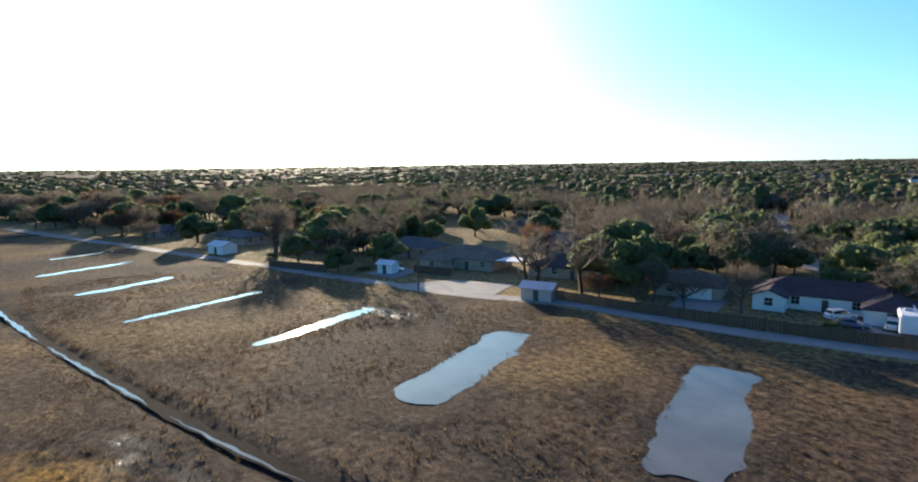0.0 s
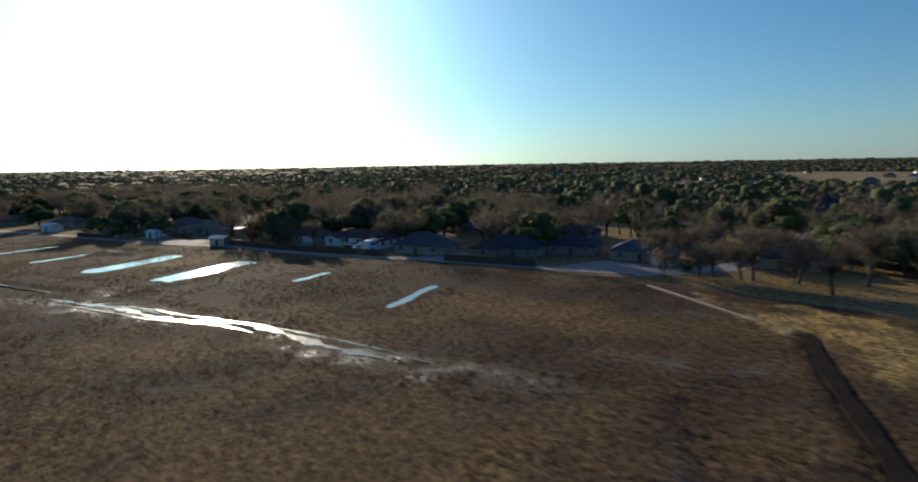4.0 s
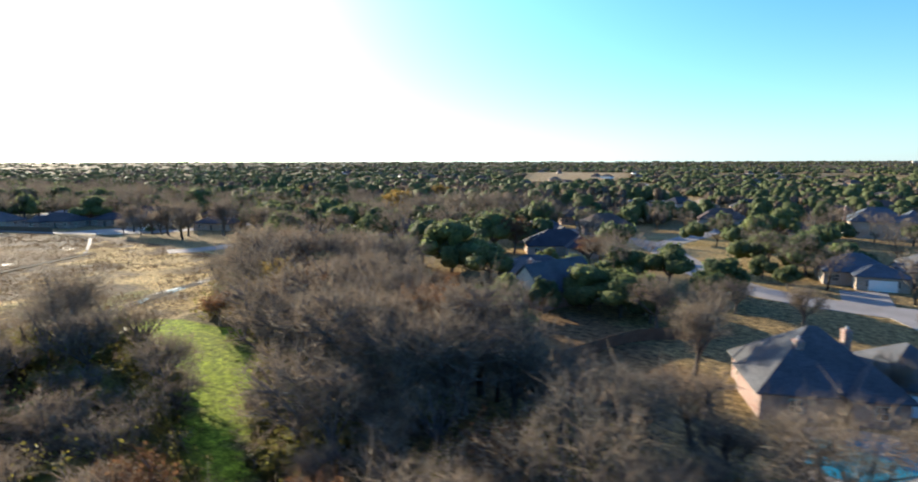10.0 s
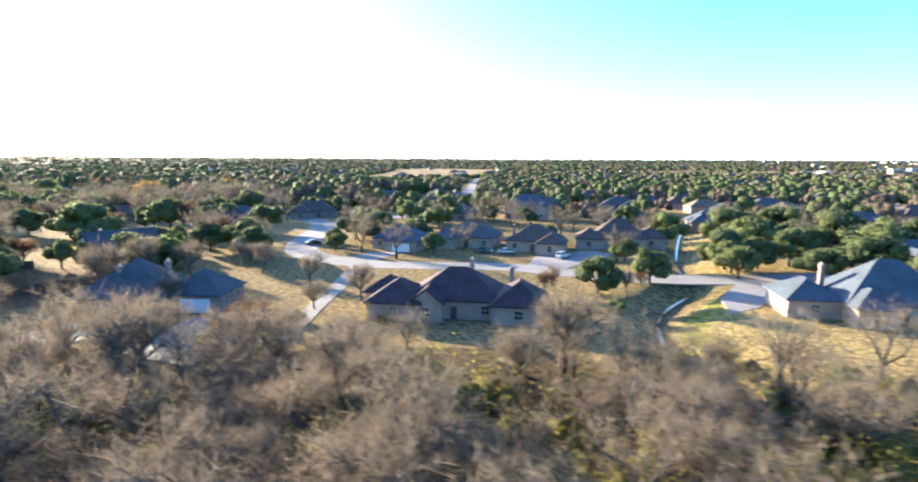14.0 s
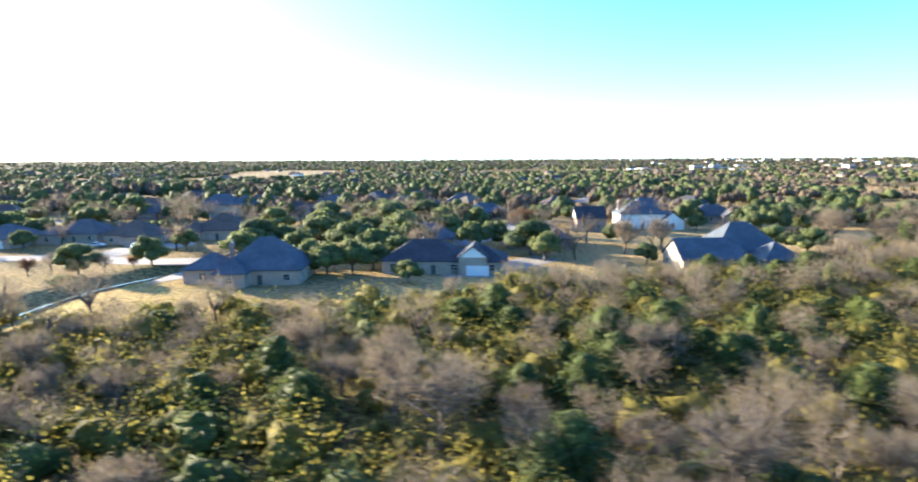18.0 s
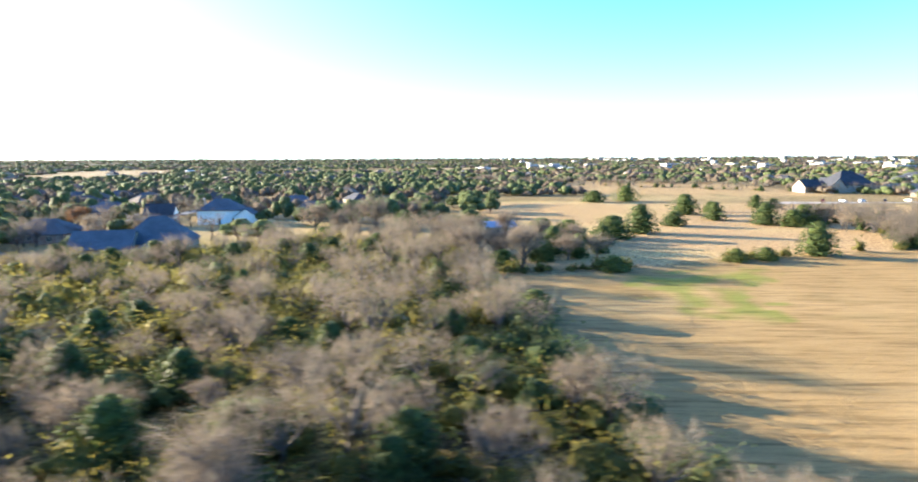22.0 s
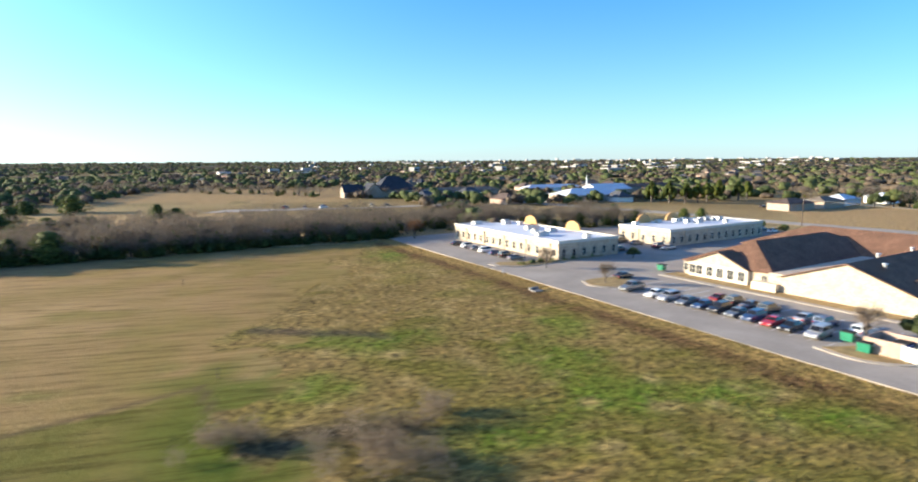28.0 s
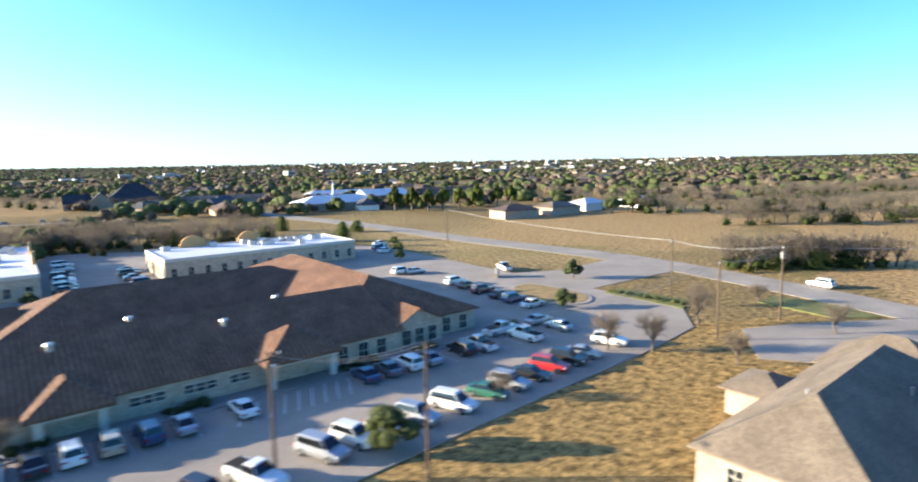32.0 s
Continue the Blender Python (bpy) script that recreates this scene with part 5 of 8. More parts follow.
house(417, 133, 6, [(-3, 0, 0, 18, 12, 3.0, H, 0.62), (9, -1, 0, 12, 10, 3.0, H, 0.55), (8, -3, 90, 8, 6, 4.0, G, 0.75)], ROOF_DARK, BRICK_TAN, "dark-roofed house with a white gable and garage", [(-4, 2, 7.8)], (9, -7.2, 0), WHITE)
house(482, 147, 14, [(4, 4, 0, 17, 13, 3.4, H, 0.95), (-7, -2, 0, 14, 11, 3.0, G, 0.7), (7, -6, 90, 9, 9, 3.0, H, 0.75)], ROOF_BLUE, BRICK_TAN, "big house with steep blue-grey and pale roofs", [(8, 6, 10)])
house(470, 226, 10, [(0, 0, 0, 16, 11, 5.4, H, 0.7), (10, -3, 90, 9, 8, 3.0, G, 0.7)], ROOF_BLUE, WHITE, "white two-storey house with blue-grey roof", [(-7, 2, 10.5)])
house(452, 214, 12, [(0, 0, 0, 10, 8, 4.6, G, 0.9)], ROOF_DARK, BRICK_RED, "tall red brick house with a white gable", [], None, WHITE)
for k, (x, y, t) in enumerate(((196, 180, 30), (206, 214, 30), (188, 240, 30), (196, 300, 40), (262, 232, 10), (240, 262, 10), (330, 240, 10), (362, 236, 8), (322, 300, 5), (280, 300, 10), (372, 290, 10), (410, 250, 8), (388, 320, 10), (440, 300, 12),
                                (210, 158, 30), (404, 168, 10), (436, 176, 12), (350, 330, 10), (246, 330, 20), (150, 250, 20), (110, 240, 20), (60, 240, 20), (0, 250, 20), (480, 290, 10), (500, 250, 10), (130, 310, 20), (50, 300, 20), (-80, 260, 20), (-160, 220, 20), (300, 352, 10), (420, 370, 10))):
    house(x, y, t, [(0, 0, 0, 18, 12, 3.0, H, 0.6), (5 - 10 * (k % 2), -5, 90, 10, 8, 3.0, (H, G)[k % 3 == 0], 0.6)], (ROOF_GREY, ROOF_BROWN, ROOF_DARK, ROOF_BLUE)[k % 4], (BRICK_TAN, BRICK_RED, BRICK_PINK)[k % 3],
          ("brick house with grey roof on a winter lawn", "brick house with brown roof on a winter lawn", "brick house with charcoal roof among trees", "brick house with blue-grey roof among trees")[k % 4], [(3, 2, 7)] if k % 2 else [])


# ---- streets, alleys and paths ----
def strip(name, line, width, material, label, category, z=0.06):
    return tagged(new(name, ribbon(name, smooth_line(line), width, z, material)), label, category, "", "structure")


def slab(name, outline, material, label, category, z=0.07):
    o = outline if sum(a[0] * b[1] - b[0] * a[1] for a, b in zip(outline, outline[1:] + outline[:1])) > 0 else outline[::-1]
    return tagged(new(name, Build().prism(o, z - 0.35, z).mesh(name, material)), label, category, "", "structure")


strip("alley", [(-330, -2), (-190, 40), (-98, 67), (-74, 79), (-46, 84.5), (-20, 93), (2, 103), (34, 112), (52, 119)], 4.2, CONCRETE, "narrow pale concrete alley along the meadow", "road")
strip("road_1", [(52, 119), (66, 140), (70, 170), (60, 220), (40, 300)], 8, CONCRETE, "pale concrete street between houses", "road")
strip("road_2", [(-20, 132), (-50, 147), (-72, 168), (-92, 205), (-130, 290)], 9, CONCRETE, "curving concrete street under trees", "road", 0.08)
strip("road_3", [(190, 215), (226, 191), (248, 150), (262, 131), (282, 124), (300, 128), (317, 133), (340, 131), (360, 136), (385, 150), (404, 165), (418, 187), (432, 260), (454, 375), (480, 520)], 9, CONCRETE, "concrete street winding through the houses", "road")
strip("road_4", [(282, 124), (292, 100), (298, 83), (305, 66)], 3.0, CONCRETE, "concrete footpath running to the woods", "path", 0.08)
strip("road_6", [(232, 190), (240, 240), (236, 309), (183, 462), (100, 712)], 8, CONCRETE, "long straight concrete street running off through trees", "road", 0.085)
strip("road_5", [(112, 104), (118, 125), (112, 200), (90, 300)], 8, CONCRETE, "street ending at the straw field", "road", 0.08)
for nm, o in (("driveway_1", [(-107, 66), (-104, 77), (-91, 84), (-86, 74), (-95, 70)]), ("driveway_2", [(-124, 66), (-128, 76), (-118, 78), (-114, 68)]), ("driveway_3", [(-58, 90), (-62, 100), (-54, 103), (-51, 93)]),
              ("driveway_4", [(-4, 101), (-8, 116), (2, 118), (6, 104)]), ("driveway_5", [(33, 112), (38, 131), (54, 134), (56, 120)]), ("driveway_6", [(284, 73), (285, 66), (291, 56), (300, 56), (300, 64), (293, 75)]),
              ("driveway_7", [(276, 140), (284, 142), (284, 128), (276, 128)]), ("driveway_8", [(318, 150), (330, 166), (336, 160), (328, 134), (320, 134)]), ("driveway_9", [(361, 107), (366, 114), (372, 132), (364, 136), (360, 118)]),
              ("driveway_10", [(419, 124), (430, 126), (444, 150), (436, 156)]), ("driveway_11", [(-32, 98), (-34, 106), (-24, 110), (-22, 100)])):
    slab(nm, o, CONCRETE, "pale concrete driveway beside a house", "driveway")
strip("brook_bed", [(355, 140), (352, 152), (351, 190), (352, 230), (359, 280)], 0.6, MUD_WATER, "thin water in the grassy channel beyond the street", "creek", -1.05)
strip("flume", [(61.5, 109), (78, 100), (94, 90.6)], 0.9, CURB, "narrow pale concrete flume at the end of the trench", "channel", 0.12)
strip("creek_bed", [(356.5, 62), (355.5, 76), (351.5, 92), (350.5, 108), (354.5, 124)], 0.55, MUD_WATER, "dark water in the grassy creek channel", "creek", -1.55)


def shore(name, outline, material, label, z, seed, wobble=1.0, category="water"):
    """A flat sheet of water with an uneven rim, closed below."""
    rng = np.random.default_rng(seed)
    line = smooth_line(outline + [outline[0]], 0.8)[:-1]
    o = [(x + (value_noise(x, y, 2.5, seed) + 0.15 * value_noise(x, y, 0.9, seed + 2)) * wobble, y + (value_noise(x, y, 2.5, seed + 1) + 0.15 * value_noise(x, y, 0.9, seed + 3)) * wobble) for x, y in line]
    area = sum(a[0] * b[1] - b[0] * a[1] for a, b in zip(o, o[1:] + o[:1]))
    b = Build()
    b.prism(o if area > 0 else o[::-1], z - 0.04, z)
    return tagged(new(name, b.mesh(name, material)), label, category, "", "structure")


def pond(k, a, b, width, z=0.10):
    """A long rainwater pond between two ends."""
    a, b = np.array(a), np.array(b)
    d = (b - a) / np.linalg.norm(b - a)
    n = np.array((-d[1], d[0])) * width / 2
    o = [tuple(p) for p in (a - n * 0.7, a * 0.7 + b * 0.3 - n, a * 0.3 + b * 0.7 - n, b - n * 0.9, b + n * 0.9, a * 0.3 + b * 0.7 + n, a * 0.7 + b * 0.3 + n, a + n * 0.7)]
    shore(f"pond_{k}", o, MUD_WATER, "shallow rainwater pond in dead grass", z, 300 + k, min(0.8, width * 0.2))


for k, (a, b, w_) in enumerate(PONDS, 1):
    pond(k, a, b, w_ + (3.0 if w_ > 3 else 0.6), -0.02 if w_ > 3 else 0.035)
shore("pasture_pond", [(568, 196), (575, 193), (581, 197), (582, 212), (576, 218), (569, 214)], MUD_WATER, "small blue pond among cedars in the pasture", 0.10, 340, 0.8)
bed = smooth_line(DITCH[::3] + [DITCH[-1]], 1.6)
tagged(new("ditch_bed", ribbon("ditch_bed", bed, [1.7 + 0.3 * math.sin(i * 0.9) + 0.2 * math.sin(i * 2.3) for i in range(len(bed))], -0.16, MUD)), "dark muddy bed of the meadow ditch", "ditch", "", "structure")
for k, (a, b, wide_) in enumerate(((0.02, 0.46, 0.9), (0.47, 0.60, 0.55), (0.615, 0.70, 0.4), (0.72, 0.77, 0.3)), 1):
    piece = [(x_ + 0.12 * math.sin(j * 1.3), y_ - 0.42 + 0.12 * math.sin(j * 2.1)) for j, (x_, y_) in enumerate(bed[int(a * len(bed)):int(b * len(bed))])]
    widths = [wide_ * (0.8 + 0.3 * math.sin(i * 0.7 + k) + 0.15 * math.sin(i * 2.9)) * min(1.0, 0.2 + 0.3 * min(i, len(piece) - 1 - i)) for i in range(len(piece))]
    tagged(new(f"ditch_water_{k}", ribbon("ditch_water", piece, widths, -0.145, MUD_WATER)), "thin water lying in the meadow ditch", "ditch", "", "structure")
for k, (off_, wide_, n0, n1, mat) in enumerate(((0.2, 1.5, 2, 56, WET_MUD), (-1.9, 0.6, 8, 40, WET_MUD), (2.2, 0.5, 16, 60, WET_MUD), (0.7, 0.4, 8, 24, MUD_WATER))):
    piece = [(x_ + 0.5 * math.sin(j * 0.31 + k * 2), y_ + off_ + 0.7 * math.sin(j * 0.23 + k)) for j, (x_, y_) in enumerate(BRAID)][n0:n1]
    tagged(new("mud_braid", ribbon("mud_braid", piece, [wide_ * (1 + 0.6 * math.sin(i * 0.9 + k) + 0.45 * math.sin(i * 2.3 + k)) * min(1.0, 0.2 + 0.2 * min(i, len(piece) - 1 - i)) for i in range(len(piece))], 0.045 + 0.004 * k, mat)), "wet silt and thin water braided over the meadow", "mud", "", "structure")
# Strip at ground level: mud colour that also carries the shade inside the trench.
cut = smooth_line(TRENCH, 1.6)
tagged(new("trench_bed", ribbon("trench_bed", cut, [1.9 + 0.25 * math.sin(i * 0.8) + 0.2 * math.sin(i * 2.1) for i in range(len(cut))], 0.03, MUD)), "dark strip across the meadow, trench mud with its shade coloured in", "ditch", "", "structure")
lane = smooth_line(PATH_LINE[4:-1:3], 1.2)
tagged(new("track_mud", ribbon("track_mud", lane, [2.3 + 0.5 * math.sin(i * 0.7) + 0.3 * math.sin(i * 1.9) for i in range(len(lane))], 0.07, MUD)), "wet muddy track between straw-coloured grass", "track", "", "structure")
for side_, (n0, n1) in itertools.product((-0.6, 0.5), ((4, 9), (12, 16), (19, 22), (27, 33), (37, 41), (46, 50), (55, 61), (66, 70))):
    piece = [(x_ + side_ + 0.25 * math.sin(n0 * 1.7 + side_) + 0.08 * math.sin(j * 1.1), y_ + 0.08 * math.sin(j * 1.7)) for j, (x_, y_) in enumerate(lane[n0:n1])]
    if len(piece) > 3:
        tagged(new("track_puddle", ribbon("track_puddle", piece, [(0.3 + 0.12 * math.sin(n0 * 2.3 + side_)) * (0.8 + 0.4 * math.sin(i * 1.3 + n0)) * min(1.0, 0.3 + 0.35 * min(i, len(piece) - 1 - i)) for i in range(len(piece))], 0.085, MUD_WATER)), "rainwater standing in a wheel rut", "puddle", "", "structure")


# ---- vehicles ----
SHAPES = {  # length, half width, hood height, roof height, and the cabin's foot and top along the length
    "sedan": (4.7, 0.90, 0.92, 1.45, (-1.75, 1.05), (-0.95, 0.25), 0.33),
    "suv": (4.7, 0.94, 1.08, 1.75, (-2.15, 1.05), (-1.90, 0.35), 0.37),
    "minivan": (5.0, 0.97, 1.05, 1.78, (-2.30, 1.50), (-2.10, 0.60), 0.35),
    "pickup": (5.7, 0.98, 1.12, 1.85, (-0.70, 1.25), (-0.45, 0.60), 0.40),
}
BODY = {"white": paint("white_car_paint", (0.72, 0.72, 0.70)), "silver": paint("silver_car_paint", (0.42, 0.43, 0.45), 0.5), "grey": paint("grey_car_paint", (0.16, 0.17, 0.18), 0.4),
        "black": paint("black_car_paint", (0.018, 0.018, 0.02)), "blue": paint("dark_blue_car_paint", (0.03, 0.06, 0.14), 0.2), "red": paint("red_car_paint", (0.36, 0.02, 0.025)),
        "green": paint("dark_green_car_paint", (0.03, 0.13, 0.09)), "tan": paint("beige_car_paint", (0.42, 0.36, 0.27), 0.2), "maroon": paint("maroon_car_paint", (0.13, 0.02, 0.025))}


def loft(sections):
    """A closed skin through rings of equal length."""
    b = Build()
    for r0, r1 in zip(sections, sections[1:]):
        n = len(r0)
        for i in range(n):
            j = (i + 1) % n
            b.face([r0[i], r0[j], r1[j], r1[i]])
    b.face(list(reversed(sections[0]))).face(sections[-1])
    return b


def make_car(kind, tone_name):
    length, hw, hood, top, foot, crest, wr = SHAPES[kind]
    ob = thing(kind, Matrix.Identity(4), f"{tone_name} {kind} parked on the concrete lot", "car", "parked cars")
    a = length / 2
    ring = lambda x, w, z0, z1: [Vector(p) for p in ((x, -w * 0.92, z0), (x, w * 0.92, z0), (x, w, (z0 + z1) / 2), (x, w * 0.93, z1), (x, -w * 0.93, z1), (x, -w, (z0 + z1) / 2))]
    tail = hood + (0.06 if kind in ("sedan", "pickup") else 0.05)
    body = loft([ring(-a, hw * 0.86, 0.42, tail - 0.22), ring(-a + 0.22, hw * 0.96, 0.27, tail - 0.03), ring(-a + 0.8, hw, 0.25, tail), ring(0, hw, 0.24, hood + 0.05), ring(a - 1.5, hw, 0.25, hood), ring(a - 0.35, hw * 0.95, 0.27, hood - 0.14), ring(a, hw * 0.82, 0.40, hood - 0.34)])
    child("body", body.mesh("body", BODY[tone_name]), ob)
    w0, w1 = hw * 0.93, hw * 0.72
    base, crown = hood + 0.02, top - 0.06
    lo = [Vector(p) for p in ((foot[0], -w0, base), (foot[1], -w0, base), (foot[1], w0, base), (foot[0], w0, base))]
    hi = [Vector(p) for p in ((crest[0], -w1, crown), (crest[1], -w1, crown), (crest[1], w1, crown), (crest[0], w1, crown))]
    cap = [Vector((p.x * 0.9 + 0.1 * (crest[0] + crest[1]) / 2, p.y * 0.86, top)) for p in hi]
    child("roof", loft([[p - Vector((0, 0, 0.1)) for p in lo], hi, cap]).mesh("roof", BODY[tone_name]), ob)
    for i, pane in enumerate(("side_window", "windscreen", "side_window", "rear_window")):
        j = (i + 1) % 4
        n = (lo[j] - lo[i]).cross(hi[i] - lo[i]).normalized() * 0.012
        at = lambda u, v: lo[i].lerp(lo[j], u).lerp(hi[i].lerp(hi[j], u), v) + n
        u0 = 0.04 if i % 2 == 0 else 0.06
        child(pane, Build().face([at(u0, 0.10), at(1 - u0, 0.10), at(1 - u0, 0.93), at(u0, 0.93)]).face([at(1 - u0, 0.10) - n, at(u0, 0.10) - n, at(u0, 0.93) - n, at(1 - u0, 0.93) - n]).mesh(pane, CAR_GLASS), ob)
    if kind == "pickup":
        child("cargo_bed", Build().box(-a + 0.15, foot[0] - 0.1, -hw * 0.78, hw * 0.78, tail - 0.1, tail + 0.03).mesh("cargo_bed", RUBBER), ob, "dark open cargo bed")
    tyre = Build().tube((0, -0.11, 0), (0, 0.11, 0), wr, wr, 12).mesh("tyre", RUBBER)
    rim = Build().tube((0, -0.125, 0), (0, 0.125, 0), wr * 0.62, wr * 0.62, 10).mesh("rim", ALLOY)
    for x in (-a + 0.95, a - 0.95):
        for s in (-1, 1):
            wheel = child("wheel", tyre, ob, "", pose(x, s * (hw - 0.08), wr))
            child("rim", rim, wheel)
    lamp = Build().box(-0.06, 0.06, -0.2, 0.2, -0.08, 0.08, 0.02)
    front, rear = lamp.mesh("headlight", LAMP_CLEAR), lamp.mesh("taillight", LAMP_RED)
    for s in (-1, 1):
        child("headlight", front, ob, "", pose(a - 0.10, s * hw * 0.66, hood - 0.30))
        child("taillight", rear, ob, "", pose(-a + 0.06, s * hw * 0.70, tail - 0.25))
    return ob


FLEET = {}


def car(kind, tone_name, x, y, turn, z=0.10, label=""):
    key = (kind, tone_name)
    m = pose(x, y, z, 0, 0, turn)
    if key not in FLEET:
        FLEET[key] = make_car(kind, tone_name)
        FLEET[key].matrix_basis = m
        ob = FLEET[key]
    else:
        ob = copy_thing(FLEET[key], m)
    if label:
        ob["label"] = label
    return ob


# ---- medical office park ----
OT = 18.0                                     # turn of the office grid
OFFICE = pose(867.3, 67.5, 0, 0, 0, OT)


def off(u, v):
    p = OFFICE @ Vector((u, v, 0))
    return (p.x, p.y)


LOT = [(799, 188), (805, 165), (819.6, 112), (833.6, 59), (840.3, 36), (843.6, 24), (850, 24), (852, 34), (857, 37.5), (866, 40), (880, 44.3), (896, 50.7), (920, 60.8), (938.5, 68.2), (951.6, 74.5), (958, 84), (955, 97), (946, 124), (938, 150), (930, 178), (905, 200), (880, 196), (845, 204)]
slab("parking_lot", LOT, PAVING, "broad worn concrete parking lot of the offices", "parking lot", 0.10)


def island(name, outline, label="mulched brown grass island with a concrete curb"):
    c = np.mean(outline, 0)
    big = smooth_line(outline + [outline[0]], 1.0)[:-1]
    area = sum(a[0] * b[1] - b[0] * a[1] for a, b in zip(big, big[1:] + big[:1]))
    big = big if area > 0 else big[::-1]
    small = [(c[0] + (x - c[0]) * 0.9, c[1] + (y - c[1]) * 0.9) for x, y in big]
    ob = tagged(new(name, Build().prism(big, -0.2, 0.24).mesh(name, CURB)), label, "curb island", "", "structure")
    tagged(new(name + "_turf", Build().prism(small, 0.0, 0.28).mesh(name, TURF)), "short brown winter turf inside the curb", "lawn", "", "structure")
    return ob


TURF = plain("brown_turf", (0.34, 0.235, 0.10), 0.95, 0, 0.3, 2.0, 0.6)
LAWN = plain("green_turf", (0.17, 0.175, 0.06), 0.95, 0, 0.3, 2.0, 0.6)
island("island_1", [(829.5, 108), (829, 103), (834, 100), (840, 104), (840, 109), (834, 110)])
island("island_2", [(840, 60), (841, 54), (846, 50.5), (853, 50.5), (858, 53), (859, 58), (852, 60), (846, 59)])
island("island_3", [off(-4.5, -7), off(-4, -9.5), off(0, -10), off(2.5, -8), off(2, -3), off(-3.5, -3)])
island("island_4", [(817, 129), (825, 127), (838, 132), (850, 136), (849, 139), (834, 133), (818, 134)])
island("island_5", [(938, 96), (945, 93), (949, 99), (944, 112), (938, 108)])
slab("side_lawn", [off(-4.5, -2), off(-0.2, -2), off(-0.2, 22), off(1.3, 24), off(1.3, 46), off(-3.5, 46)], TURF, "strip of brown turf beside the office wall", "lawn", 0.16)
slab("side_walk", [off(-5.8, -6), off(-4.5, -6), off(-3.5, 46), off(-5.0, 46)], CURB, "pale concrete walk along the office", "pavement", 0.22)
slab("front_walk", [off(0.4, -3.2), off(59, -3.2), off(59, 1.8), off(0.4, 1.8)], CONCRETE, "concrete walk in front of the office", "pavement", 0.20)
for k in range(30):
    for v0, v1 in ((-8.6, -3.3),):
        u = 3 + k * 2.75
        if 17 < u < 34 or u > 66:
            continue
        slab("stall_line", [off(u, v0), off(u + 0.12, v0), off(u + 0.12, v1), off(u, v1)], LINE, "white painted parking stall line", "line", 0.108)
for k in range(17):
    x0, y0 = 834 + k * 0.75, 100 - k * 2.6
    slab("stall_line", [(x0 - 2.5, y0 - 0.8), (x0 - 2.5, y0 - 0.95), (x0 + 12, y0 + 3.6), (x0 + 12, y0 + 3.75)], LINE, "white painted parking stall line", "line", 0.108)
for k in range(9):
    slab("hatch_line", [off(20 + k * 1.5, -9), off(20.15 + k * 1.5, -9), off(22.2 + k * 1.5, -4.2), off(22.05 + k * 1.5, -4.2)], LINE, "white hatching before the entrance", "line", 0.108)

main = thing("office_building", OFFICE, "long cream stone medical office with clay tile roofs", "building")


def wing(u0, u1, v0, v1, h, roof, pitch, wall=STONE, turn=0, win=True):
    l, w = (u1 - u0, v1 - v0) if turn == 0 else (v1 - v0, u1 - u0)
    return block(main, (u0 + u1) / 2, (v0 + v1) / 2, turn, l, w, h, roof, pitch, ROOF_TILE, wall, STONE, False)


wing(0, 44, -0.3, 22, 3.1, G, 0.36)
wing(1.5, 50, 24.5, 44.3, 3.2, H, 0.43)
wing(36, 58.5, 2, 53, 3.2, H, 0.41, STONE)
wing(0.6, 5, 29, 42.5, 3.1, G, 0.42, TRIM)
wing(43.6, 51.2, 0.4, 9, 3.2, G, 0.5, STONE, 90)
child("wall", Build().box(0.8, 45, 21.7, 24.8, -0.2, 3.4).mesh("wall", STONE), main)
# entrance canopies on posts
for u0, u1, v0, h, nm in ((25.6, 33.8, -2.6, 3.4, "porch"), (4.6, 10.6, -2.0, 3.1, "porch")):
    c = child(nm, hip_roof(u1 - u0, 6 - v0, h, 0.55, 0.6, 0.35).mesh(nm, ROOF_TILE), main, "clay tiled entrance canopy", pose((u0 + u1) / 2, (v0 + 6) / 2, 0))
    child("beam", Build().box(-(u1 - u0) / 2, (u1 - u0) / 2, -(6 - v0) / 2, (6 - v0) / 2, h - 0.75, h - 0.2).mesh("beam", TRIM), c)
    for du in (-1, 1):
        child("post", Build().box(-0.35, 0.35, -0.35, 0.35, 0.1, h - 0.6, 0.03).mesh("post", TRIM), c, "", pose(du * ((u1 - u0) / 2 - 0.5), -(6 - v0) / 2 + 0.5, 0))
for u, v in ((35.6, -0.32), (38.4, -0.32), (41, -0.32), (45.3, 0.38), (47.4, 0.38), (49.5, 0.38), (53.2, 1.98), (56.2, 1.98)):
    add_window(main, pose(u, v, 0.5), 1.3, 2.0)
for u in (13, 14.1, 15.2, 18, 19.1, 20.2, 22.6, 23.7):
    add_window(main, pose(u, -0.32, 1.35), 0.9, 0.9)
for v in (26, 44):
    add_window(main, pose(1.5, v, 0.9, 0, 0, 270) @ pose(0, -0.01, 0), 1.1, 1.6)
for v in (30.3, 32.7, 35.1, 37.5, 39.9, 41.6):
    add_window(main, pose(0.6, v, 0.7, 0, 0, 270) @ pose(0, -0.01, 0), 1.4, 1.9)
